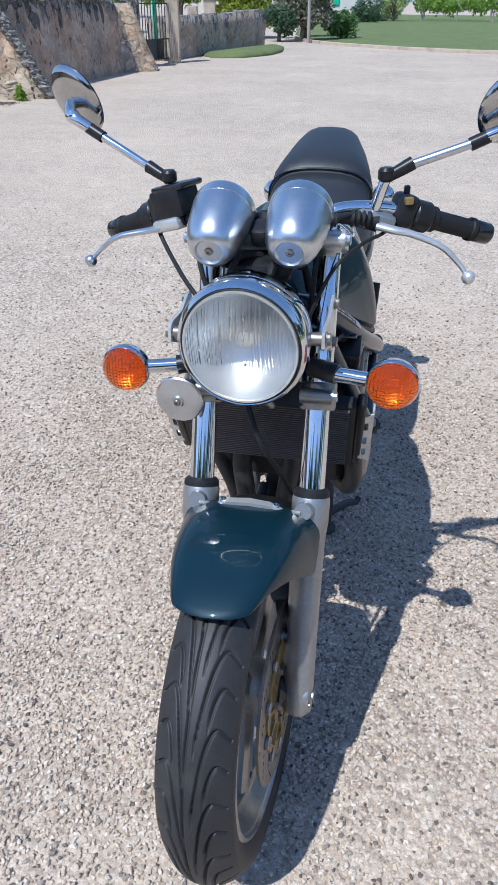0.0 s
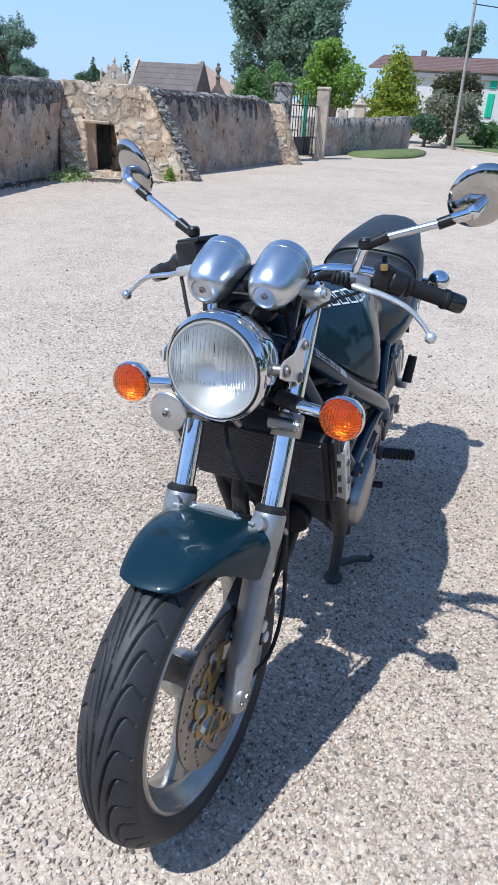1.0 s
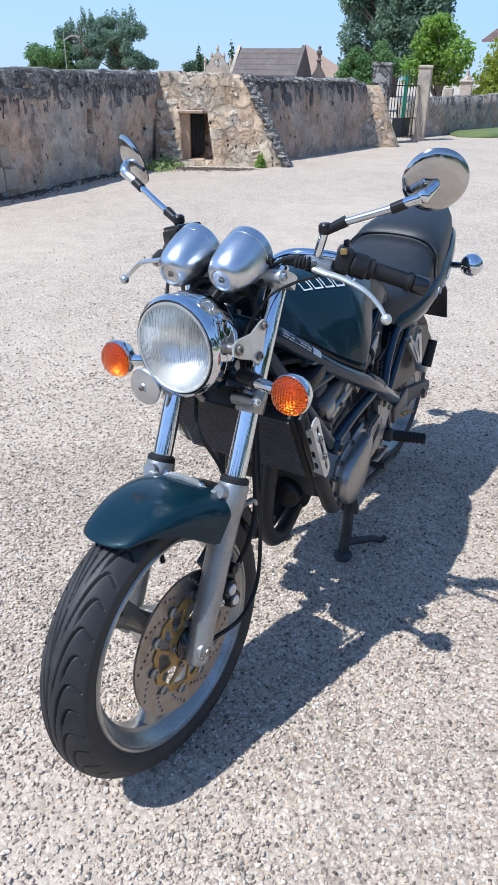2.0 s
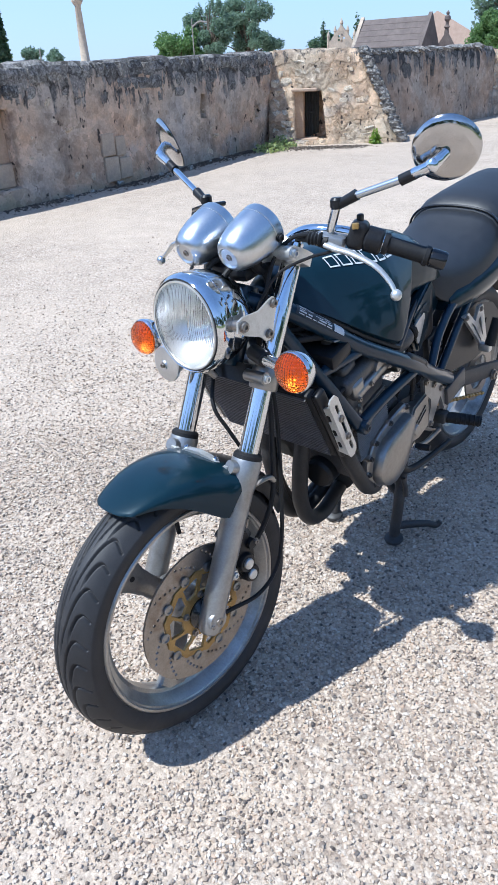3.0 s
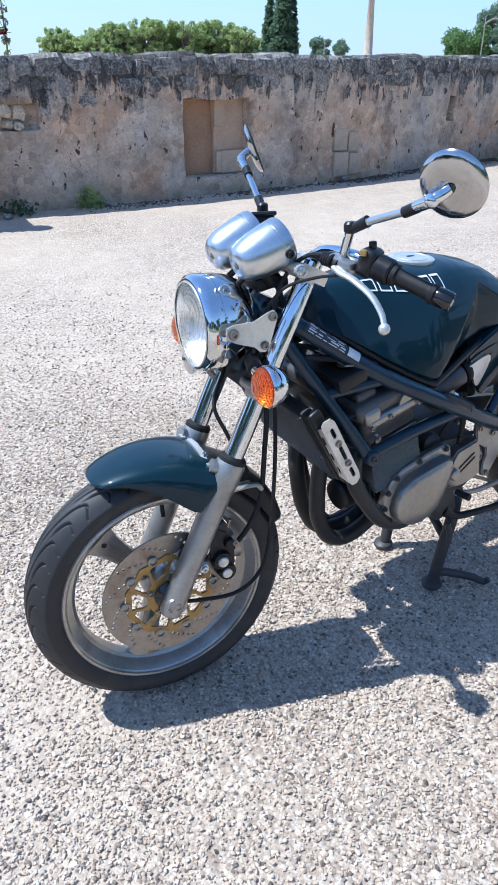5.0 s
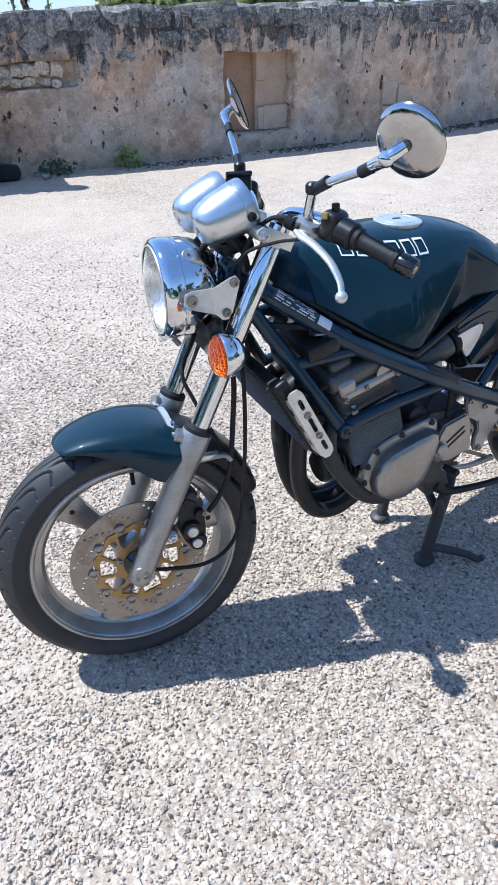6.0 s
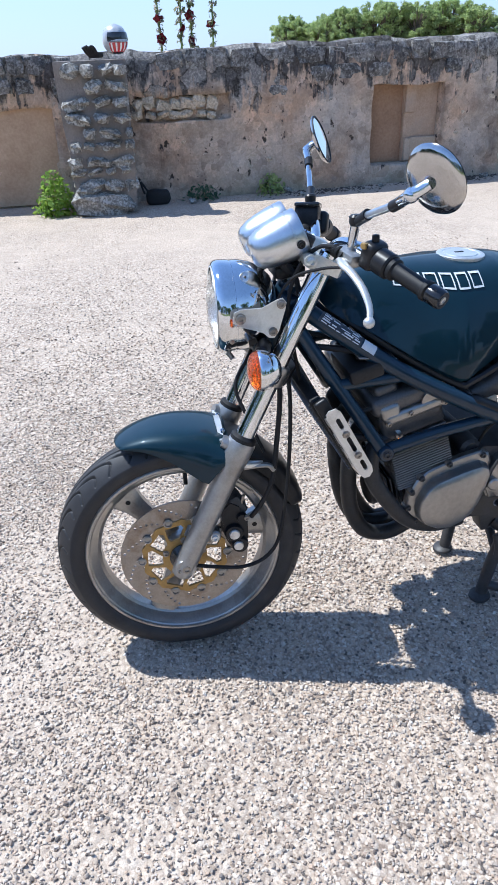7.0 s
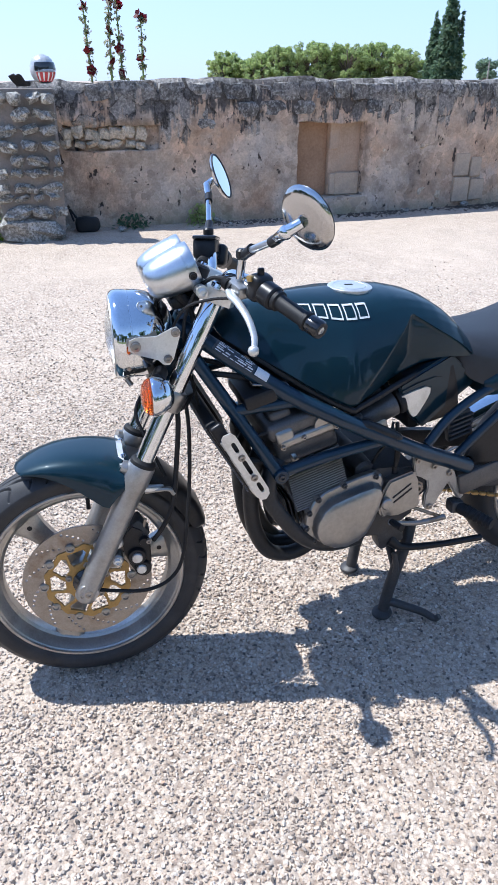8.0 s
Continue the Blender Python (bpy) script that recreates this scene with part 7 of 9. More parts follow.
    bit("indicator_lens", bm, AMBER, stalk, SM, "amber ribbed lens", 60).visible_shadow = False
    bit("indicator_bulb", lathe(bmesh.new(), [(0.0, 0.163), (0.008, 0.166), (0.009, 0.174), (0.006, 0.182)], q, 12, False), REFLECTOR, stalk, SM)
    bit("indicator_reflector", lathe(bmesh.new(), [(0.0345, 0.1735), (0.030, 0.182), (0.018, 0.190), (0.0, 0.192)], q, 30, False), REFLECTOR, stalk, SM)

# horn
q = Matrix.Translation((-0.114, 0.0, 0.466)) @ AY
horn = bit("horn", lathe(bmesh.new(), [(0.0, 0.1375), (0.008, 0.1375), (0.010, 0.1405), (0.030, 0.143), (0.0365, 0.1445), (0.0385, 0.147), (0.0375, 0.150), (0.030, 0.153), (0.026, 0.170), (0.0, 0.172)], q, 40), BRUSHED, bike, SM, "round silver horn")
bolt(horn, SM, (-0.114, 0.1385, 0.466), (0, -1, 0), 0.005, STEEL)
bit("horn_bracket", tube(bmesh.new(), [(-0.114, 0.165, 0.466), (-0.105, 0.195, 0.475), (-0.07, 0.22, 0.49)], 0.006, 8), BLACK, horn, SM)


def cable(points, r=0.0042, parent=bike, m=SM, mat=None, name="cable"):
    return bit(name, tube(bmesh.new(), points, r, 8, 8), mat or RUBBER, parent, m)


cable([(0.128, 0.340, 0.703), (0.105, 0.315, 0.700), (0.085, 0.285, 0.668), (0.078, 0.26, 0.60), (0.06, 0.27, 0.50), (0.03, 0.30, 0.36)])
cable([(-0.200, 0.352, 0.680), (-0.178, 0.325, 0.655), (-0.120, 0.245, 0.625), (-0.075, 0.200, 0.600)], 0.0038)
cable([(-0.12, 0.335, 0.705), (-0.105, 0.28, 0.64), (-0.07, 0.245, 0.56), (-0.02, 0.19, 0.46), (0.012, 0.15, 0.40), (0.035, 0.165, 0.34), (0.06, 0.20, 0.25)], 0.0042)
cable([(0.055, 0.215, 0.605), (0.065, 0.235, 0.56), (0.05, 0.26, 0.50)], 0.007)
cable([(0.02, 0.185, 0.625), (0.03, 0.23, 0.66), (0.06, 0.27, 0.65), (0.07, 0.285, 0.60)], 0.006)
cable([(-0.04, 0.20, 0.63), (-0.03, 0.24, 0.665), (0.0, 0.27, 0.66)], 0.006)
cable([(0.182, 0.352, 0.682), (0.174, 0.342, 0.674), (0.148, 0.308, 0.668), (0.115, 0.262, 0.648), (0.088, 0.235, 0.600), (0.070, 0.230, 0.550)], 0.0030)
cable([(0.06, 0.23, 0.46), (0.085, 0.235, 0.40), (0.092, 0.225, 0.30), (0.098, 0.210, 0.20), (0.094, 0.185, 0.14), (0.085, 0.160, 0.10)], 0.0058, name="brake_hose")
cable([(0.075, 0.255, 0.44), (0.080, 0.258, 0.36), (0.086, 0.250, 0.22), (0.092, 0.228, 0.06), (0.094, 0.195, -0.005), (0.097, 0.135, -0.028), (0.092, 0.060, -0.020), (0.088, 0.02, -0.012)], 0.0046, name="speedometer_cable")
hoop = bit("hose_bracket", box(bmesh.new(), 0.018, 0.05, 0.012, Matrix.Translation((0.088, 0.168, 0.238)) @ Matrix.Rotation(-0.1, 4, 'X'), 0.003), BRUSHED, bike, SM)
bit("hose_clip", tube(bmesh.new(), [(0.088, 0.150, 0.232), (0.096, 0.200, 0.236), (0.098, 0.215, 0.222)], 0.006, 8), ENGINE, hoop, SM)


# -- frame --
def mirrored(pts, sx):
    return [(sx * x, y, z) for x, y, z in pts]


frame_main = None
SPAR = [(0.030, 0.255, 0.886), (0.082, 0.300, 0.864), (0.114, 0.355, 0.825), (0.155, 0.476, 0.742), (0.186, 0.620, 0.664), (0.186, 0.720, 0.610), (0.176, 0.811, 0.560), (0.154, 0.955, 0.488)]
for sx in (1, -1):
    ob = bit("frame_spar", tube(bmesh.new(), mirrored(SPAR, sx), [0.019, 0.0185, 0.0180, 0.0180, 0.0182, 0.0186, 0.0195, 0.0205], 20, 8), FRAME_PAINT, bike, BM, "dark green tubular frame spar")
    bit("down_tube", tube(bmesh.new(), mirrored([(0.086, 0.256, 0.861), (0.111, 0.300, 0.789), (0.136, 0.344, 0.718), (0.161, 0.3885, 0.646), (0.186, 0.433, 0.574)], sx), 0.0145, 16, 8), FRAME_PAINT, ob, BM)
    bit("cross_tube", tube(bmesh.new(), mirrored([(0.136, 0.344, 0.720), (0.154, 0.485, 0.732)], sx), 0.0130, 12), FRAME_PAINT, ob, BM)
    bit("engine_tube", tube(bmesh.new(), mirrored([(0.184, 0.431, 0.574), (0.182, 0.555, 0.598), (0.184, 0.690, 0.617)], sx), 0.0135, 14), FRAME_PAINT, ob, BM)
    bit("engine_lug", lathe(bmesh.new(), [(0.015, -0.012), (0.017, -0.009), (0.017, 0.009), (0.015, 0.012)], Matrix.Translation((sx * 0.194, 0.434, 0.575)) @ AX, 20), FRAME_PAINT, ob, BM)
    bolt(ob, BM, (sx * 0.205, 0.434, 0.575), (sx, 0, 0), 0.008, ENGINE_DARK, h=0.006)
    bit("spar_cap", lathe(bmesh.new(), [(0.0235, 0.0), (0.020, 0.006), (0.0, 0.008)], axis_matrix((sx * 0.150, 0.955, 0.488), (sx * 0.139, 1.05, 0.44)), 18, False), BLACK, ob, BM)
    bit("seat_tube", tube(bmesh.new(), mirrored([(0.166, 0.820, 0.575), (0.146, 0.900, 0.640), (0.125, 1.05, 0.695), (0.110, 1.35, 0.735)], sx), 0.012, 12), FRAME_PAINT, ob, BM)
    bit("rear_stay", tube(bmesh.new(), mirrored([(0.146, 0.925, 0.520), (0.138, 1.02, 0.600), (0.125, 1.16, 0.700)], sx), 0.0115, 12), FRAME_PAINT, ob, BM)
    pad = bit("knee_pad", tube(bmesh.new(), mirrored([(0.187, 0.620, 0.674), (0.188, 0.634, 0.667), (0.188, 0.680, 0.642), (0.187, 0.722, 0.619), (0.186, 0.736, 0.608)], sx), [0.006, 0.0150, 0.0165, 0.0150, 0.006], 16, 6), BLACK, ob, BM, "black rubber pad on the spar")
    for j in range(4):
        yy = 0.690 + 0.008 * j
        bit("pad_rib", tube(bmesh.new(), mirrored([(0.204, yy, 0.631 - 0.0044 * j), (0.198, yy, 0.648 - 0.0044 * j), (0.187, yy, 0.6545 - 0.0044 * j)], sx), 0.0016, 6), BLACK, pad, BM)
    if sx > 0:
        frame_main = ob
bit("head_tube", lathe(bmesh.new(), [(0.030, 0.0), (0.032, 0.01), (0.032, 0.15), (0.030, 0.16)], axis_matrix((0, 0.215, 0.76), (0, 0.298, 0.93)), 24), FRAME_PAINT, frame_main, BM)

# labels stuck on the left spar
SPAR_LINE = smooth_path(SPAR, 16)


def label_patch(y0, y1, a0, a1, mat, name, lift):
    """A paper-thin sticker bent round the spar, between two places along it and two angles round it."""
    ys_, bm, rows = [p.y for p in SPAR_LINE], bmesh.new(), []
    for i in range(9):
        y = y0 + (y1 - y0) * i / 8
        c = Vector([float(np.interp(y, ys_, [p[k] for p in SPAR_LINE])) for k in range(3)])
        d = Vector([float(np.interp(y + 0.004, ys_, [p[k] for p in SPAR_LINE])) for k in range(3)]) - c
        d.normalize()
        n = Vector((0.68, 0.0, 0.73))
        n = (n - d * n.dot(d)).normalized()
        x = n.cross(d)
        row = []
        for k in range(9):
            a = a0 + (a1 - a0) * k / 8
            row.append(bm.verts.new(c + (n * math.cos(a) - x * math.sin(a)) * (0.0182 + lift)))
        rows.append(row)
    for p, q in zip(rows, rows[1:]):
        for k in range(8):
            bm.faces.new((p[k], p[k + 1], q[k + 1], q[k]))
    return bit(name, bm, mat, frame_main, BM)


label_patch(0.314, 0.388, -0.85, 0.70, LABEL_DARK, "data_label", 0.0010)["label"] = "black printed data label on the frame"
rngl = random.Random(4)
for row in range(6):
    y = 0.318
    while y < 0.382:
        w = rngl.uniform(0.006, 0.018)
        a = 0.56 - 0.25 * row
        if rngl.random() < 0.82:
            label_patch(y, min(y + w, 0.385), a - (0.16 if row % 2 else 0.10), a, LABEL_PALE, "print_bar", 0.0016)
        y += w + 0.003
label_patch(0.391, 0.415, -0.60, 0.60, LABEL_PALE, "white_sticker", 0.0012)["label"] = "small white sticker"

# -- tank --
def tank_ring(y, zb, zt, w, wb):
    """A cross-section of the tank: lower edge, bulging flank, rounded shoulder, flat top."""
    h = zt - zb
    k = min(max((y - 0.44) / 0.17, 0.0), 1.0)                 # leaning in at the front, upright at the knees
    half = [(wb, 0.0)] + [(w * (a + (b - a) * k), f) for a, b, f in ((0.985, 0.99, 0.04), (0.91, 0.968, 0.18), (0.82, 0.925, 0.34), (0.73, 0.868, 0.49), (0.635, 0.795, 0.63), (0.54, 0.71, 0.755), (0.43, 0.60, 0.86), (0.32, 0.46, 0.94), (0.17, 0.25, 0.985))] + [(0.0, 1.0)]
    fs = [f for _, f in half]
    crease = (min(0.724 + (y - 0.618) * 1.04, 0.882 - (y - 0.787) * 0.60 - 2.0 * max(0.0, y - 0.88) ** 2) - zb) / h     # the knee hollow: below a crease that climbs, then falls
    pts = []
    c = min(max(crease, 0.06), 0.97)
    for f in [c * k / 20 for k in range(20)] + [c - 0.012, c] + [c + (1 - c) * k / 19 for k in range(1, 20)]:
        x = float(np.interp(f, fs, [q for q, _ in half]))
        if y > 0.604 and f < crease:
            depth = (crease - f) * h
            inner = x - 0.005 * min(1.0, depth / 0.005) - 0.40 * min(depth, 0.10)
            x = x + (inner - x) * min(1.0, (y - 0.604) / 0.04)
        pts.append((max(x, 0.0), y, zb + h * f))
    return pts + [(-x, y_, z) for x, y_, z in reversed(pts[:-1])]


TANK = [(0.335, 0.872, 0.886, 0.040, 0.030), (0.345, 0.858, 0.897, 0.058, 0.048), (0.370, 0.842, 0.910, 0.080, 0.070), (0.410, 0.822, 0.921, 0.105, 0.094), (0.460, 0.790, 0.928, 0.128, 0.117), (0.510, 0.757, 0.933, 0.150, 0.140),
        (0.560, 0.729, 0.935, 0.171, 0.162), (0.597, 0.711, 0.935, 0.184, 0.175), (0.622, 0.709, 0.935, 0.187, 0.177), (0.648, 0.714, 0.934, 0.184, 0.173), (0.680, 0.720, 0.932, 0.178, 0.166), (0.720, 0.729, 0.932, 0.169, 0.157),
        (0.750, 0.740, 0.929, 0.162, 0.150), (0.780, 0.750, 0.923, 0.157, 0.144), (0.815, 0.758, 0.914, 0.152, 0.139), (0.850, 0.765, 0.900, 0.147, 0.133), (0.885, 0.768, 0.879, 0.140, 0.128), (0.920, 0.768, 0.850, 0.130, 0.120), (0.950, 0.764, 0.818, 0.116, 0.108), (0.975, 0.755, 0.788, 0.096, 0.090)]
dense = []
ys = np.array([r[0] for r in TANK])
for y in np.linspace(TANK[0][0], TANK[-1][0], 96):
    dense.append(tank_ring(float(y), *[float(np.interp(y, ys, [r[k] for r in TANK])) for k in (1, 2, 3, 4)]))
tank = bit("fuel_tank", loft(bmesh.new(), dense), PAINT, bike, BM, "glossy dark green fuel tank with knee hollows", 70)
bm = bmesh.new()
tube(bm, [(0.044, 0.345, 0.862), (0.098, 0.412, 0.818), (0.140, 0.515, 0.750), (0.173, 0.600, 0.704), (0.170, 0.632, 0.704), (0.134, 0.750, 0.733), (0.098, 0.885, 0.762)], 0.008, 8)
bit("tank_seam", bm, BLACK, tank, BM, "black rubber edge below the tank")
bm = bmesh.new()
tube(bm, [(-0.044, 0.345, 0.862), (-0.098, 0.412, 0.818), (-0.140, 0.515, 0.750), (-0.173, 0.600, 0.704), (-0.170, 0.632, 0.704), (-0.134, 0.750, 0.733), (-0.098, 0.885, 0.762)], 0.008, 8)
bit("tank_seam", bm, BLACK, tank, BM)
q = Matrix.Translation((0, 0.668, 0.9315)) @ Matrix.Rotation(radians(-2), 4, 'X')
cap = bit("filler_cap", lathe(bmesh.new(), [(0.052, -0.006), (0.052, 0.0012), (0.0495, 0.0030), (0.040, 0.0032), (0.039, 0.0020), (0.037, 0.0020), (0.036, 0.0038), (0.020, 0.0046), (0.0, 0.0048)], q, 44), ALU, tank, BM, "round silver filler cap")
bit("key_flap", box(bmesh.new(), 0.007, 0.020, 0.002, q @ Matrix.Translation((0.0, -0.004, 0.0050)), 0.0008, 1), BLACK, cap, BM)


def tank_side(y, f):
    """A point on the left flank of the tank and the way out of it."""
    v = [float(np.interp(y, ys, [r[k] for r in TANK])) for k in (1, 2, 3, 4)]
    ring = tank_ring(y, *v)[:41]
    f = float(np.interp(f, [k / 10 for k in range(11)], [0.0, 0.04, 0.18, 0.34, 0.49, 0.63, 0.755, 0.86, 0.94, 0.985, 1.0]))
    z = v[0] + (v[1] - v[0]) * f
    i = next(k for k in range(40) if ring[k + 1][2] >= z - 1e-9)
    p = Vector(ring[i]).lerp(Vector(ring[i + 1]), (z - ring[i][2]) / max(ring[i + 1][2] - ring[i][2], 1e-9))
    d = (Vector(ring[i + 1]) - Vector(ring[i])).normalized()
    return p, Vector((d.z, 0.0, -d.x)).normalized()


# the maker's lettering becomes six plain outlined bars
for k in range(6):
    y0 = 0.482 + k * 0.0312
    bm = bmesh.new()
    for yy, hh, f0, f1 in ((y0, 0.0022, 0.650, 0.780), (y0 + 0.0225, 0.0022, 0.650, 0.780)):
        ring = []
        for f in np.linspace(f0, f1, 6):
            p, n = tank_side(yy, f)
            p2, n2 = tank_side(yy + 0.0026, f)
            ring.append((bm.verts.new(p + n * 0.0020), bm.verts.new(p2 + n2 * 0.0020)))
        for a, b in zip(ring, ring[1:]):
            bm.faces.new((a[0], a[1], b[1], b[0]))
    for f0 in (0.650, 0.765):
        rows = []
        for yy in (y0, y0 + 0.008, y0 + 0.017, y0 + 0.0251):
            p, n = tank_side(yy, f0)
            p2, n2 = tank_side(yy, f0 + 0.015)
            rows.append((bm.verts.new(p + n * 0.0022), bm.verts.new(p2 + n2 * 0.0022)))
        for a, b in zip(rows, rows[1:]):
            bm.faces.new((a[0], a[1], b[1], b[0]))
    bit("badge_bar", bm, LABEL_PALE, tank, BM, "pale outlined bar of the tank badge")

# -- side covers --
for sx in (1, -1):
    face = Matrix.Translation((sx * 0.118, 0.74, 0)) @ Matrix.Rotation(sx * radians(11), 4, 'Z') @ Matrix.Translation((0, -0.74, 0)) @ Matrix(((0, 0, sx, 0), (1, 0, 0, 0), (0, 1, 0, 0), (0, 0, 0, 1)))
    bm = bmesh.new()
    plate(bm, [(0.736, 0.724), (0.742, 0.733), (0.800, 0.752), (0.890, 0.782), (0.960, 0.722), (0.990, 0.692), (0.905, 0.648), (0.830, 0.602), (0.812, 0.610), (0.770, 0.662)], 0.026, face)
    bmesh.ops.bevel(bm, geom=[e for e in bm.edges if len(e.link_faces) == 2 and e.calc_face_angle(0) > 1.0], offset=0.006, segments=3, affect='EDGES')
    cover = bit("side_cover", bm, PAINT, bike, BM, "dark green side cover with a silver inlay")
    bm = bmesh.new()
    plate(bm, [(0.748, 0.704), (0.790, 0.711), (0.822, 0.714), (0.834, 0.708), (0.835, 0.696), (0.825, 0.676), (0.808, 0.653), (0.799, 0.643), (0.790, 0.642), (0.780, 0.652)], 0.005, Matrix.Translation((sx * 0.0265, 0, 0)) @ face)
    bit("cover_inlay", bm, ALU, cover, BM, "silver triangular inlay")
    bm = bmesh.new()
    plate(bm, [(0.800, 0.646), (0.812, 0.654), (0.828, 0.676), (0.839, 0.698), (0.836, 0.712), (0.812, 0.718), (0.752, 0.708), (0.748, 0.716), (0.790, 0.727), (0.850, 0.734), (0.874, 0.728), (0.880, 0.714), (0.868, 0.692), (0.840, 0.656), (0.816, 0.626), (0.806, 0.630)], 0.003, Matrix.Translation((sx * 0.0262, 0, 0)) @ face)
    bmesh.ops.bevel(bm, geom=[e for e in bm.edges if len(e.link_faces) == 2 and e.calc_face_angle(0) > 1.0], offset=0.0012, segments=2, affect='EDGES')
    bit("cover_scoop", bm, PAINT, cover, BM)
    for k in range(5):
        bm = bmesh.new()
        box(bm, 0.012, 0.062, 0.005, Matrix.Translation((sx * 0.118, 0.945, 0.610 - 0.013 * k)) @ Matrix.Rotation(0.25, 4, 'X'), 0.0015, 1)
        bit("rectifier_fin", bm, ENGINE_DARK, cover, BM)
    bit("rectifier", box(bmesh.new(), 0.02, 0.07, 0.075, Matrix.Translation((sx * 0.104, 0.945, 0.583)) @ Matrix.Rotation(0.25, 4, 'X'), 0.004), ENGINE_DARK, cover, BM)

# -- seat --
def seat_ring(y, zt, zb, w, crown, n=12):
    pts = []
    for k in range(n + 1):
        t = -1 + 2 * k / n
        a = t * math.pi / 2
        x = w * math.copysign(abs(math.sin(a)) ** 0.72, t)
        z = zb + (zt - zb) * (math.cos(a) ** 0.42 if abs(t) < 1 else 0.0) - crown * abs(t) ** 4
        pts.append((x, y, z))
    return pts


rider = [(0.905, 0.804, 0.752, 0.065, 0.000), (0.920, 0.816, 0.738, 0.095, 0.000), (0.960, 0.812, 0.706, 0.117, 0.000), (1.010, 0.809, 0.688, 0.136, 0.004), (1.070, 0.811, 0.686, 0.149, 0.006), (1.130, 0.820, 0.692, 0.154, 0.006), (1.190, 0.839, 0.702, 0.154, 0.006), (1.235, 0.865, 0.712, 0.151, 0.006), (1.262, 0.880, 0.722, 0.147, 0.005), (1.275, 0.874, 0.735, 0.140, 0.004)]
seat = bit("seat", loft(bmesh.new(), [seat_ring(*r) for r in rider]), VINYL, bike, BM, "black stepped vinyl dual seat", 60)
pillion = [(1.262, 0.878, 0.735, 0.143, 0.000), (1.275, 0.898, 0.728, 0.150, 0.003), (1.310, 0.916, 0.728, 0.150, 0.005), (1.370, 0.928, 0.736, 0.143, 0.006), (1.440, 0.938, 0.746, 0.132, 0.006), (1.510, 0.948, 0.758, 0.119, 0.006), (1.570, 0.954, 0.772, 0.105, 0.005), (1.610, 0.948, 0.786, 0.090, 0.003), (1.630, 0.932, 0.800, 0.069, 0.000)]
bit("pillion_seat", loft(bmesh.new(), [seat_ring(*r) for r in pillion]), VINYL, seat, BM, "raised black vinyl pillion pad", 60)
bit("seat_piping", tube(bmesh.new(), [(0.148, 1.264, 0.770), (0.140, 1.262, 0.842), (0.095, 1.264, 0.880), (0.0, 1.266, 0.890), (-0.095, 1.264, 0.880), (-0.140, 1.262, 0.842), (-0.148, 1.264, 0.770)], 0.0035, 6), BLACK_GLOSS, seat, BM)
# tail
def tail_ring(y, w, z0, z1):
    w, z1 = w + 0.011, z1 + 0.022
    return [(w - 0.010, y, z1), (w, y, z1 - 0.012), (w + 0.004, y, (z0 + z1) / 2), (w - 0.006, y, z0 + 0.008), (w - 0.022, y, z0), (-w + 0.022, y, z0), (-w + 0.006, y, z0 + 0.008), (-w - 0.004, y, (z0 + z1) / 2), (-w, y, z1 - 0.012), (-w + 0.010, y, z1)]


tail = bit("tail_fairing", loft(bmesh.new(), [tail_ring(*r) for r in [(0.985, 0.118, 0.668, 0.690), (1.01, 0.130, 0.660, 0.704), (1.10, 0.146, 0.664, 0.716), (1.20, 0.150, 0.674, 0.728), (1.30, 0.146, 0.688, 0.748), (1.40, 0.136, 0.706, 0.772), (1.50, 0.122, 0.726, 0.800), (1.58, 0.106, 0.744, 0.824), (1.64, 0.088, 0.762, 0.836), (1.675, 0.066, 0.780, 0.830)]]), PAINT, bike, BM, "dark green tail fairing under the seat", 50)
bm = bmesh.new()
tube(bm, [(0.166, 1.24, 0.716), (0.165, 1.265, 0.744), (0.164, 1.29, 0.718), (0.162, 1.315, 0.742), (0.160, 1.34, 0.728), (0.158, 1.37, 0.752), (0.154, 1.40, 0.740), (0.149, 1.44, 0.766)], 0.0016, 5)
bit("script_stroke", bm, LABEL_PALE, tail, BM, "pale handwriting-like decal stroke")
bit("tail_lamp", box(bmesh.new(), 0.10, 0.03, 0.05, Matrix.Translation((0, 1.682, 0.800)), 0.010), surface("red_lamp", (0.25, 0.01, 0.01), (0.35, 0.015, 0.015), 20.0, 0.2), tail, BM)
bit("rear_mudguard", loft(bmesh.new(), [[(x, y + dy, z) for x, dy in ((-w, 0.0), (w, 0.0), (w, 0.008), (-w, 0.008))] for y, z, w in ((1.45, 0.70, 0.08), (1.60, 0.69, 0.085), (1.70, 0.62, 0.085), (1.76, 0.50, 0.085))]), BLACK, bike, BM)
for sx in (1, -1):
    stalk = bit("rear_indicator", tube(bmesh.new(), [(sx * 0.07, 1.60, 0.735), (sx * 0.150, 1.60, 0.742)], 0.011, 12), CHROME, bike, BM, "chromed rear indicator")
    q = Matrix.Translation((sx * 0.178, 0, 0.744)) @ AY
    bit("indicator_body", lathe(bmesh.new(), [(0.0, 1.568), (0.016, 1.571), (0.029, 1.580), (0.0365, 1.594), (0.039, 1.606), (0.039, 1.612)], q, 30, False), CHROME, stalk, BM, "", 60)
    bit("indicator_lens", lathe(bmesh.new(), [(0.0375, 1.612), (0.034, 1.622), (0.020, 1.630), (0.0, 1.632)], q, 30), AMBER, stalk, BM, "", 60)

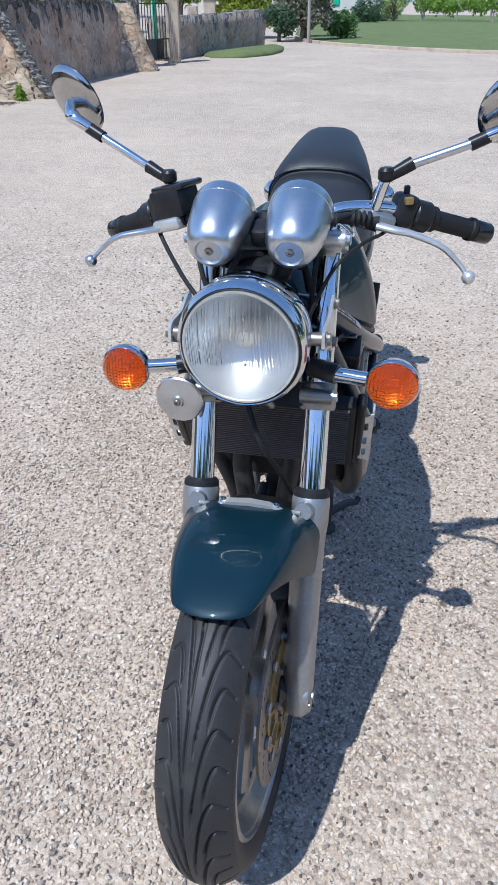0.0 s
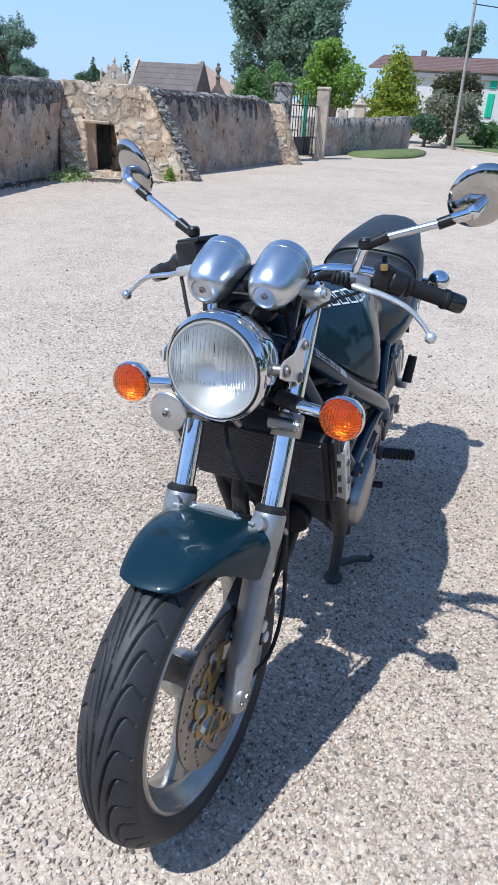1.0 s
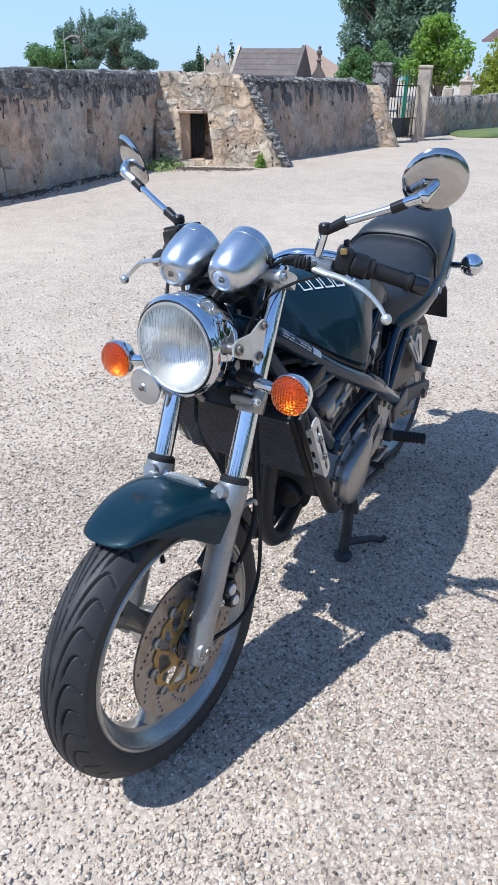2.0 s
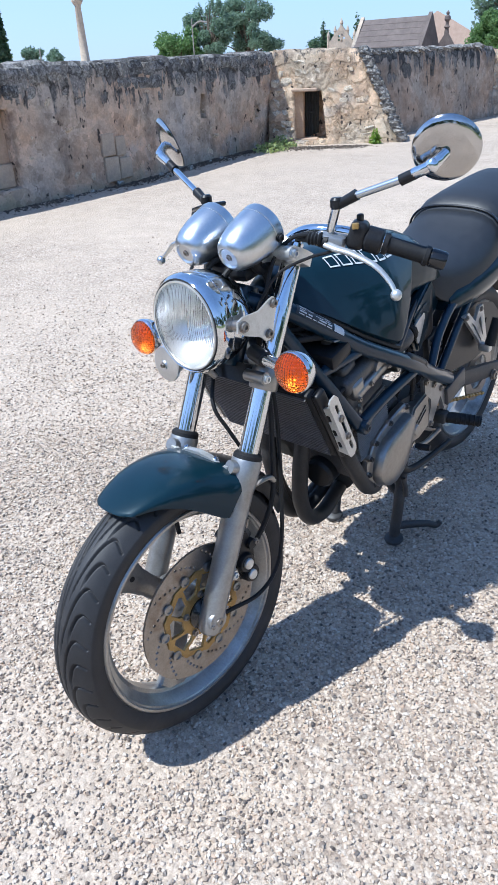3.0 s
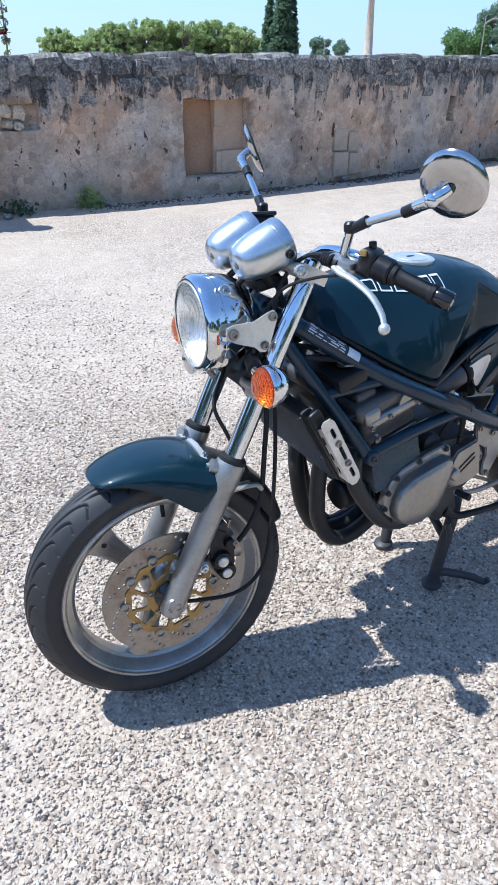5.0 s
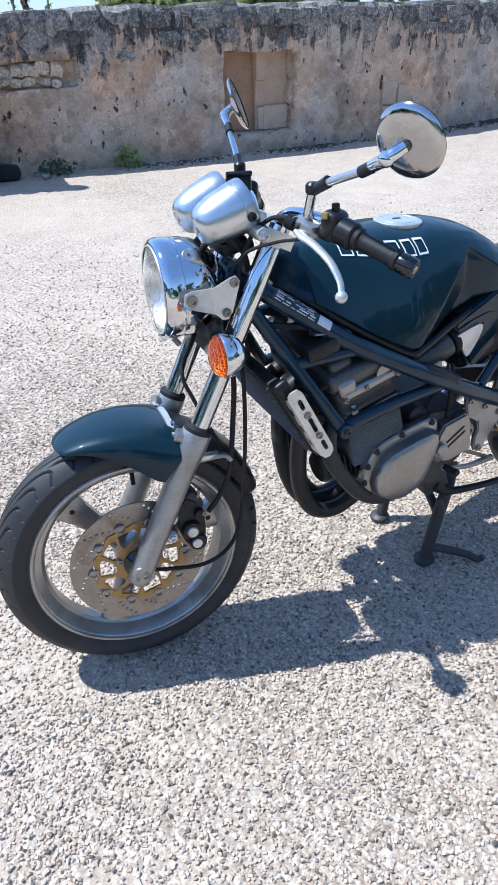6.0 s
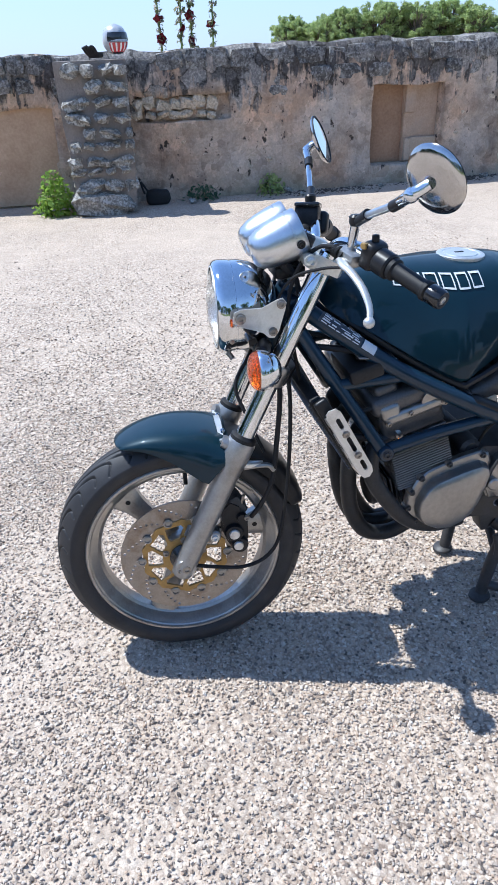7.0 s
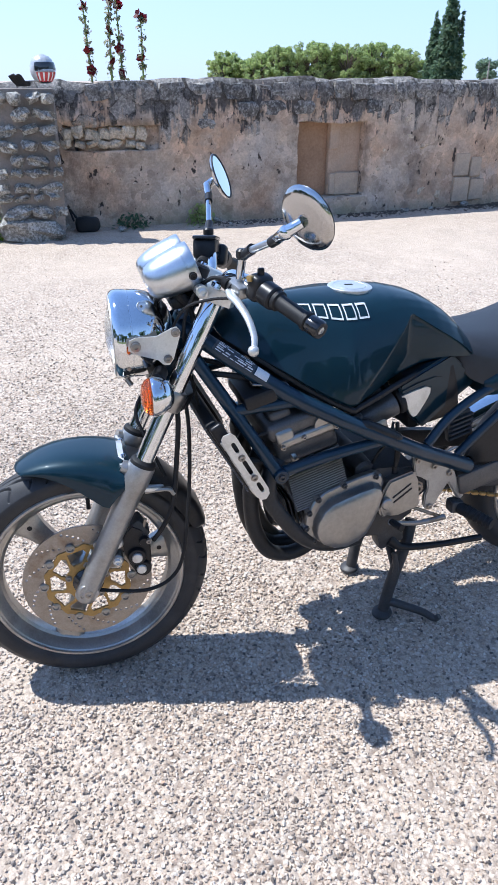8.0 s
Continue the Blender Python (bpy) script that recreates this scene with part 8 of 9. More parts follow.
# -- rear wheel and swinging arm --
REAR = BM @ Matrix.Translation((-0.004, 1.378, 0.335))
rear = wheel("rear_wheel", REAR, 0.303, 0.068, False, (30, 150, 270), "grey cast rear wheel with a wide tyre")
bit("sprocket", ring_lathe(bmesh.new(), [(0.100, -0.003), (0.100, 0.003), (0.060, 0.003), (0.060, -0.003)], Matrix.Translation((0.085, 0, 0)) @ AX, 48), STEEL, rear, REAR)
swing = None
for sx in (1, -1):
    bm = bmesh.new()
    rings = []
    for y, z, w, h in ((0.835, 0.447, 0.030, 0.060), (0.95, 0.436, 0.030, 0.058), (1.15, 0.406, 0.028, 0.052), (1.36, 0.356, 0.026, 0.050), (1.46, 0.334, 0.022, 0.044)):
        rings.append([(sx * 0.118 + dx * w * 0.5, y, z + dz * h * 0.5) for dx, dz in ((-0.7, -1), (0.7, -1), (1, -0.7), (1, 0.7), (0.7, 1), (-0.7, 1), (-1, 0.7), (-1, -0.7))])
    ob = bit("swinging_arm", loft(bm, rings), ENGINE_DARK, bike, BM, "black swinging arm", 50)
    bolt(ob, BM, (sx * 0.132, 1.378, 0.337), (sx, 0, 0), 0.016, STEEL, "axle_nut", 0.012)
    if sx > 0:
        swing = ob
bm = bmesh.new()
plate(bm, [(0.965, 0.480), (0.990, 0.560), (1.04, 0.618), (1.18, 0.640), (1.31, 0.605), (1.40, 0.535), (1.43, 0.470), (1.20, 0.450)], 0.010, Matrix(((0, 0, 1, 0.118), (1, 0, 0, 0), (0, 1, 0, 0), (0, 0, 0, 1))), [slot_points(1.19 + 0.035 * k, 0.545, 0.050, 0.011, 1.2) for k in range(3)])
guard = bit("chain_guard", bm, BLACK, bike, BM, "dark slotted chain guard")
for k in range(44):                                             # the lower and upper runs of the chain
    up = k >= 22
    j = k % 22
    t = j / 21
    p = Vector((0.088, 0.86, 0.405 if not up else 0.470)).lerp(Vector((0.088, 1.42, 0.240 if not up else 0.432)), t)
    bm = bmesh.new()
    box(bm, 0.014 if j % 2 else 0.010, 0.022, 0.011, Matrix.Translation(p) @ Matrix.Rotation(-0.28 if not up else -0.07, 4, 'X'), 0.003, 1)
    bit("chain_link", bm, ENGINE_DARK if up else GOLD, guard, BM)

# pillion footrest and its hanger
bm = bmesh.new()
plate(bm, [(1.045, 0.636), (1.075, 0.642), (1.130, 0.600), (1.150, 0.640), (1.175, 0.640), (1.232, 0.520), (1.238, 0.490), (1.205, 0.485), (1.195, 0.508)], 0.010, Matrix(((0, 0, 1, 0.140), (1, 0, 0, 0), (0, 1, 0, 0), (0, 0, 0, 1))), [[(1.100, 0.606), (1.128, 0.588), (1.188, 0.530), (1.192, 0.518)], [(1.152, 0.598), (1.166, 0.606), (1.205, 0.532), (1.196, 0.540)]])
hanger = bit("footrest_hanger", bm, ALU, bike, BM, "pale alloy pillion footrest hanger")
bit("pillion_footrest", tube(bmesh.new(), [(0.176, 1.195, 0.510), (0.181, 1.218, 0.590)], [0.016, 0.014], 14), RUBBER, hanger, BM, "folded black rubber footrest")
bit("footrest_pivot", box(bmesh.new(), 0.034, 0.024, 0.026, Matrix.Translation((0.164, 1.196, 0.502)), 0.005), ALU, hanger, BM)
for y, z in ((1.062, 0.630), (1.160, 0.630)):
    bolt(hanger, BM, (0.150, y, z), (1, 0, 0), 0.007, STEEL)

# -- engine --
bm = bmesh.new()
rings = []
prof = [(0.535, 0.375), (0.560, 0.345), (0.620, 0.328), (0.740, 0.318), (0.815, 0.372), (0.830, 0.460), (0.800, 0.515), (0.700, 0.525), (0.640, 0.470), (0.550, 0.460), (0.532, 0.420)]
for x in (-0.150, -0.140, 0.140, 0.150):
    k = 0.97 if abs(x) > 0.145 else 1.0
    rings.append([(x, 0.67 + (y - 0.67) * k, 0.40 + (z - 0.40) * k) for y, z in prof])
engine = bit("engine", loft(bm, rings), ENGINE_DARK, bike, BM, "finned four-cylinder engine")


def case_plate(name, pts, x0, x1, mat, inset, label=""):
    """A cast cover with a raised, rounded middle."""
    c = Vector((0, sum(p[0] for p in pts) / len(pts), sum(p[1] for p in pts) / len(pts)))
    bm = bmesh.new()
    rings = []
    for x, k in ((x0, 1.0), (x0 + 0.014, 1.0), (x0 + 0.018, 0.965), (x0 + 0.020, 0.86), (x1 - 0.010, 0.83), (x1 - 0.005, 0.80), (x1 - 0.002, 0.74), (x1 + 0.001, 0.62), (x1 + 0.0035, 0.42), (x1 + 0.0045, 0.2)):
        s = 0.0 if k > 0.9 else inset                          # the raised middle sits towards the lower edge
        rings.append([(x, c.y + 0.6 * s + (y - c.y) * k, c.z - s + (z - c.z) * k) for y, z in pts])
    loft(bm, rings)
    return bit(name, bm, mat, engine, BM, label, 30)


CASE = [(0.508, 0.398), (0.512, 0.430), (0.530, 0.466), (0.556, 0.488), (0.590, 0.500), (0.640, 0.514), (0.684, 0.522), (0.706, 0.512), (0.714, 0.488), (0.704, 0.440), (0.690, 0.400), (0.672, 0.364), (0.646, 0.342), (0.610, 0.327), (0.572, 0.330), (0.535, 0.350), (0.515, 0.375)]
case = case_plate("generator_cover", CASE, 0.150, 0.198, ENGINE, 0.008, "grey cast generator cover")
for y, z in ((0.519, 0.440), (0.541, 0.474), (0.606, 0.501), (0.688, 0.512), (0.702, 0.455), (0.668, 0.366), (0.612, 0.335), (0.535, 0.357), (0.513, 0.398)):
    boss = bit("cover_boss", lathe(bmesh.new(), [(0.0085, 0.0), (0.0085, 0.018), (0.0075, 0.020), (0.0, 0.020)], Matrix.Translation((0.150, y, z)) @ AX, 14), ENGINE, case, BM)
    bolt(case, BM, (0.170, y, z), (1, 0, 0), 0.006, ENGINE_DARK, h=0.006)
bm = bmesh.new()
plate(bm, [(0.712, 0.470), (0.725, 0.495), (0.790, 0.512), (0.806, 0.480), (0.818, 0.405), (0.760, 0.388), (0.712, 0.392), (0.700, 0.420)], 0.034, Matrix(((0, 0, 1, 0.142), (1, 0, 0, 0), (0, 1, 0, 0), (0, 0, 0, 1))))
bmesh.ops.bevel(bm, geom=[e for e in bm.edges if len(e.link_faces) == 2 and e.calc_face_angle(0) > 1.0], offset=0.005, segments=2, affect='EDGES')
spro = bit("sprocket_cover", bm, ENGINE, engine, BM, "grey sprocket cover")
# thin black strips laid on the face, for the shade in the cover's slots
for k in range(2):
    bit("cover_slot_strip", box(bmesh.new(), 0.003, 0.058, 0.0045, Matrix.Translation((0.1765, 0.760 + 0.004 * k, 0.462 - 0.014 * k)) @ Matrix.Rotation(0.62, 4, 'X'), 0.001, 1), BLACK, spro, BM)
bit("oil_filler", lathe(bmesh.new(), [(0.015, 0.0), (0.015, 0.012), (0.012, 0.015), (0.0, 0.016)], Matrix.Translation((0.176, 0.716, 0.438)) @ AX, 20), ENGINE, spro, BM)
# cylinder fins, tilted forwards
TILT_M = Matrix.Translation((0, 0.555, 0.475)) @ Matrix.Rotation(radians(15), 4, 'X')
bit("cylinder_block", box(bmesh.new(), 0.29, 0.115, 0.16, TILT_M @ Matrix.Translation((0, 0, 0.055)), 0.006), ENGINE_DARK, engine, BM)
for k in range(21):
    bm = bmesh.new()
    box(bm, 0.318, 0.138, 0.0024, TILT_M @ Matrix.Translation((0, 0, -0.014 + 0.0066 * k)), 0.0008, 1)
    bit("cooling_fin", bm, ENGINE, engine, BM)
for k in range(4):
    bit("front_fin", box(bmesh.new(), 0.26, 0.0045, 0.075, Matrix.Translation((0.0, 0.478 + 0.012 * k, 0.430 - 0.006 * k)) @ Matrix.Rotation(0.26, 4, 'X'), 0.001, 1), ENGINE_DARK, engine, BM)
head = bit("cylinder_head", box(bmesh.new(), 0.315, 0.150, 0.080, TILT_M @ Matrix.Translation((0, -0.004, 0.158)), 0.014, 3), ENGINE_MID, engine, BM)
bm = bmesh.new()
box(bm, 0.335, 0.165, 0.045, TILT_M @ Matrix.Translation((0, -0.006, 0.214)), 0.016, 3)
box(bm, 0.300, 0.055, 0.030, TILT_M @ Matrix.Translation((0, -0.045, 0.243)), 0.012, 3)
box(bm, 0.300, 0.055, 0.030, TILT_M @ Matrix.Translation((0, 0.045, 0.243)), 0.012, 3)
cover = bit("cam_cover", bm, ENGINE_MID, engine, BM, "black cam cover")
bit("head_flange", box(bmesh.new(), 0.345, 0.120, 0.012, TILT_M @ Matrix.Translation((0, 0.006, 0.186)), 0.004), ENGINE, engine, BM)
# the casting along the cam cover's lower edge
bm = bmesh.new()
box(bm, 0.030, 0.140, 0.026, TILT_M @ Matrix.Translation((0.160, 0.0, 0.184)), 0.009, 3)
box(bm, 0.034, 0.046, 0.040, TILT_M @ Matrix.Translation((0.156, -0.052, 0.200)), 0.010, 3)
tube(bm, [tuple(TILT_M @ Vector((0.120, 0.040, 0.200))), tuple(TILT_M @ Vector((0.172, 0.040, 0.196)))], [0.026, 0.022], 18)
lip = bit("cover_casting", bm, ENGINE, cover, BM, "grey cast edge of the cam cover", 40)
for dy, dz in ((-0.064, 0.180), (-0.012, 0.186), (0.066, 0.182)):
    bolt(lip, BM, tuple(TILT_M @ Vector((0.175, dy, dz))), (1, 0, 0), 0.0055, STEEL)
for x in (-0.1, 0.0, 0.1):
    bolt(cover, BM, tuple(TILT_M @ Vector((x, 0.0, 0.236))), (0, 0, 1), 0.008, STEEL)
bit("ignition_box", box(bmesh.new(), 0.13, 0.075, 0.035, Matrix.Translation((0.095, 0.400, 0.748)) @ Matrix.Rotation(0.25, 4, 'X'), 0.008), BLACK, engine, BM)
bit("plug_cap", lathe(bmesh.new(), [(0.013, 0), (0.013, 0.012), (0.009, 0.016), (0.0, 0.017)], Matrix.Translation((0.12, 0.400, 0.768)), 16), RUBBER, engine, BM)
# carburettors behind the head
for x in (-0.12, -0.04, 0.04, 0.12):
    q = axis_matrix((x, 0.640, 0.640), (x, 0.745, 0.678))
    carb = bit("carburettor", lathe(bmesh.new(), [(0.022, 0.0), (0.024, 0.02), (0.020, 0.024), (0.026, 0.045), (0.026, 0.070), (0.030, 0.076), (0.030, 0.110)], q, 18), ENGINE_MID, engine, BM)
    bit("float_bowl", box(bmesh.new(), 0.050, 0.050, 0.045, Matrix.Translation((x, 0.700, 0.625)) @ Matrix.Rotation(0.3, 4, 'X'), 0.009), ENGINE, carb, BM)
    bit("intake_rubber", lathe(bmesh.new(), [(0.030, 0.0), (0.033, 0.004), (0.033, 0.012), (0.030, 0.016)], axis_matrix((x, 0.748, 0.680), (x, 0.82, 0.705)), 18), RUBBER, carb, BM)
bit("air_box", box(bmesh.new(), 0.23, 0.15, 0.16, Matrix.Translation((0, 0.855, 0.680)) @ Matrix.Rotation(0.2, 4, 'X'), 0.02), BLACK, engine, BM)
bit("starter_motor", lathe(bmesh.new(), [(0.0, -0.05), (0.026, -0.048), (0.028, 0.05), (0.026, 0.135), (0.018, 0.142), (0.0, 0.143)], Matrix.Translation((0, 0.675, 0.512)) @ AX, 24), ENGINE_DARK, engine, BM)
cable([(0.150, 0.745, 0.600), (0.153, 0.752, 0.560), (0.150, 0.750, 0.520), (0.148, 0.745, 0.480)], 0.006, engine, BM)
cable([(0.145, 0.735, 0.640), (0.158, 0.720, 0.600), (0.150, 0.700, 0.566), (0.135, 0.695, 0.530)], 0.0035, engine, BM)
cable([(0.16, 0.37, 0.66), (0.150, 0.44, 0.67), (0.13, 0.50, 0.69), (0.12, 0.58, 0.70)], 0.0045, engine, BM)
cable([(0.10, 0.30, 0.80), (0.12, 0.37, 0.79), (0.11, 0.46, 0.76), (0.09, 0.56, 0.72)], 0.007, engine, BM)
cable([(0.05, 0.28, 0.82), (0.07, 0.36, 0.80), (0.05, 0.46, 0.78)], 0.006, engine, BM)
cable([(0.156, 0.345, 0.605), (0.160, 0.400, 0.600), (0.150, 0.440, 0.575), (0.140, 0.470, 0.545)], 0.0085, engine, BM)

# frame bracket at the pivot
bm = bmesh.new()
plate(bm, [(0.790, 0.540), (0.798, 0.549), (0.812, 0.547), (0.902, 0.494), (0.914, 0.482), (0.955, 0.404), (0.944, 0.394), (0.934, 0.400), (0.900, 0.452), (0.864, 0.384), (0.846, 0.380), (0.837, 0.396), (0.836, 0.425), (0.842, 0.444), (0.838, 0.468), (0.822, 0.480), (0.802, 0.490)], 0.014, Matrix(((0, 0, 1, 0.150), (1, 0, 0, 0), (0, 1, 0, 0), (0, 0, 0, 1))))
bmesh.ops.bevel(bm, geom=[e for e in bm.edges if len(e.link_faces) == 2 and e.calc_face_angle(0) > 1.0], offset=0.003, segments=2, affect='EDGES')
brk = bit("pivot_plate", bm, SILVER, bike, BM, "pale alloy plate at the swinging arm pivot")
bit("pivot_boss", lathe(bmesh.new(), [(0.032, -0.02), (0.032, 0.002), (0.024, 0.006), (0.0, 0.006)], Matrix.Translation((0.152, 0.812, 0.452)) @ AX, 28), BLACK, brk, BM)
bolt(brk, BM, (0.158, 0.812, 0.452), (1, 0, 0), 0.014, STEEL, "pivot_bolt", 0.010)
for y, z in ((0.802, 0.534), (0.850, 0.510), (0.898, 0.482), (0.852, 0.392)):
    bolt(brk, BM, (0.164, y, z), (1, 0, 0), 0.0075, STEEL)

# -- radiator and its silver guards --
FIN = surface("radiator_fin_black", (0.075, 0.074, 0.076), (0.125, 0.12, 0.12), 30.0, 0.45, 0.2)
RT = Matrix.Translation((0, 0.338, 0.612)) @ Matrix.Rotation(radians(29), 4, 'X')
radiator = bit("radiator", box(bmesh.new(), 0.324, 0.026, 0.215, RT, 0.006), RUBBER, bike, BM, "black ribbed radiator")
for k in range(27):
    bm = bmesh.new()
    box(bm, 0.300, 0.006, 0.0030, RT @ Matrix.Translation((0, -0.0145, -0.098 + 0.0075 * k)) @ Matrix.Rotation(0.15, 4, 'X'))
    bit("radiator_fin", bm, FIN, radiator, BM)
for sx in (1, -1):
    bit("radiator_tank", box(bmesh.new(), 0.018, 0.030, 0.215, RT @ Matrix.Translation((sx * 0.170, 0.006, 0)), 0.006, 3), BLACK, radiator, BM)
    m = Matrix(((0, 0, sx, sx * 0.190), (1, 0, 0, 0), (0, 1, 0, 0), (0, 0, 0, 1)))
    u = Vector((0.470, -0.883))
    v = Vector((0.883, 0.470))
    o = Vector((0.3005, 0.690))

    def on_plate(a, b):
        return tuple(o + u * a + v * b)

    out = [on_plate(a, b) for a, b in ((0.0, 0.004), (0.006, -0.004), (0.018, -0.007), (0.178, -0.007), (0.194, -0.002), (0.198, 0.010), (0.190, 0.022), (0.176, 0.026), (0.016, 0.026), (0.003, 0.020))]
    ang = math.atan2(u.y, u.x)
    bm = bmesh.new()
    plate(bm, out, 0.0035, m, [slot_points(*on_plate(a, 0.012), ln, 0.0095, ang) for a, ln in ((0.040, 0.030), (0.100, 0.044), (0.162, 0.030))])
    gd = bit("radiator_guard", bm, ALU, radiator, BM, "pale alloy slotted radiator guard")
    # the guard's return towards the front face
    base = Vector((sx * 0.1935, *on_plate(0.012, -0.007)))
    q = Matrix.Translation(base) @ Matrix(((-sx * 0.98, 0, -sx * 0.20, 0), (-0.20 * v.x, u.x, 0.98 * v.x, 0), (-0.20 * v.y, u.y, 0.98 * v.y, 0), (0, 0, 0, 1)))
    bm = bmesh.new()
    plate(bm, [(0.0, 0.0), (0.021, 0.008), (0.022, 0.156), (0.0, 0.170)], 0.0035, q, [slot_points(0.012, a, 0.026, 0.008, math.pi / 2) for a in (0.040, 0.090, 0.132)])
    bit("guard_return", bm, ALU, gd, BM)
    for a in (0.070, 0.132):
        bolt(gd, BM, (sx * 0.1935, *on_plate(a, 0.012)), (sx, 0, 0), 0.007, STEEL, h=0.005)

# -- small things between the frame tubes --
tray = bit("coil_tray", box(bmesh.new(), 0.16, 0.085, 0.004, Matrix.Translation((0.070, 0.425, 0.775)) @ Matrix.Rotation(radians(-8), 4, 'X'), 0.0015, 1), ENGINE, bike, BM, "grey sheet-metal coil tray under the tank")
bit("tray_mount", lathe(bmesh.new(), [(0.013, 0.0), (0.013, 0.006), (0.009, 0.009), (0.0, 0.009)], Matrix.Translation((0.115, 0.420, 0.777)), 18), RUBBER, tray, BM)
bit("ignition_coil", tube(bmesh.new(), [(0.055, 0.400, 0.800), (0.055, 0.470, 0.790)], 0.020, 14), BLACK, tray, BM)
hook = bit("drain_hose", tube(bmesh.new(), [(0.150, 0.742, 0.640), (0.156, 0.744, 0.600), (0.152, 0.748, 0.560), (0.150, 0.750, 0.515)], 0.005, 8), RUBBER, bike, BM, "thin black drain hose behind the cylinders")
bit("hose_end", tube(bmesh.new(), [(0.150, 0.750, 0.520), (0.150, 0.751, 0.490)], 0.008, 10), BLACK, hook, BM)

# -- exhaust --
exhaust = None
for k, x in enumerate((0.132, 0.048, -0.048, -0.132)):
    # the pipes lean in towards the middle on their way down, then sweep back under the engine
    ax, bx, cx = ((0, 0, 0), (0.040, 0.030, 0.020), (-0.064, -0.056, -0.050), (-0.122, -0.088, -0.072))[k]
    dy = 0.030 if k == 3 else 0.0
    pts = [(x, 0.476, 0.586), (x, 0.432, 0.556), (ax, 0.416 + dy, 0.476), (bx, 0.418 + dy, 0.390), (cx, 0.434 + dy, 0.306), (cx * 0.9, 0.474 + dy, 0.234), (cx * 0.75, 0.545, 0.214), (cx * 0.6, 0.630, 0.250)]
    if k == 0:
        pts = [(0.132, 0.480, 0.590), (0.150, 0.430, 0.566), (0.164, 0.418, 0.505), (0.168, 0.455, 0.435), (0.160, 0.515, 0.362), (0.143, 0.590, 0.318), (0.100, 0.690, 0.285)]
    ob = bit("header_pipe", tube(bmesh.new(), pts, 0.0205 if k else 0.0185, 16, 8), EXHAUST, bike if exhaust is None else exhaust, BM, "black exhaust header pipe", 60)
    if exhaust is None:
        exhaust = ob
    bit("header_flange", lathe(bmesh.new(), [(0.029, 0.0), (0.029, 0.010), (0.024, 0.014), (0.0205, 0.014)], axis_matrix(pts[0], pts[1]), 20), ENGINE, ob, BM)
bit("collector", tube(bmesh.new(), [(0.0, 0.640, 0.272), (-0.03, 0.740, 0.270), (-0.09, 0.86, 0.285), (-0.15, 1.0, 0.33)], [0.046, 0.048, 0.034, 0.030], 16), EXHAUST, exhaust, BM)
bit("silencer", tube(bmesh.new(), [(-0.15, 0.99, 0.325), (-0.18, 1.12, 0.38), (-0.20, 1.30, 0.44), (-0.205, 1.58, 0.52)], [0.030, 0.052, 0.055, 0.050], 20), CHROME, exhaust, BM, "chromed silencer", 60)
bit("oil_filter", lathe(bmesh.new(), [(0.040, 0.0), (0.040, 0.060), (0.034, 0.068), (0.0, 0.068)], axis_matrix((0.055, 0.520, 0.400), (0.060, 0.42, 0.385)), 24), BLACK, engine, BM)

# -- stands, footrest, pedals --
stand = None
for sx in (1, -1):
    pts = mirrored([(0.070, 0.868, 0.290), (0.090, 0.846, 0.225), (0.106, 0.806, 0.120), (0.106, 0.790, 0.022)], sx)
    ob = bit("centre_stand", tube(bmesh.new(), pts, 0.0165, 14), ENGINE_DARK, bike if stand is None else stand, BM, "black centre stand standing on the gravel")
    bit("stand_foot", lathe(bmesh.new(), [(0.0, -0.006), (0.027, -0.006), (0.029, -0.002), (0.027, 0.004), (0.018, 0.010), (0.0, 0.012)], Matrix.Translation((sx * 0.108, 0.785, 0.012)) @ Matrix.Rotation(0.15, 4, 'X'), 22), ENGINE_DARK, ob, BM)
    if stand is None:
        stand = ob
bit("stand_bar", tube(bmesh.new(), [(0.102, 0.818, 0.150), (0.0, 0.835, 0.185), (-0.102, 0.818, 0.150)], 0.012, 12), ENGINE_DARK, stand, BM)
bit("stand_tang", tube(bmesh.new(), [(0.106, 0.792, 0.052), (0.132, 0.830, 0.046), (0.165, 0.880, 0.034), (0.186, 0.905, 0.022), (0.196, 0.915, 0.034)], [0.013, 0.012, 0.011, 0.010, 0.008], 12), ENGINE_DARK, stand, BM)
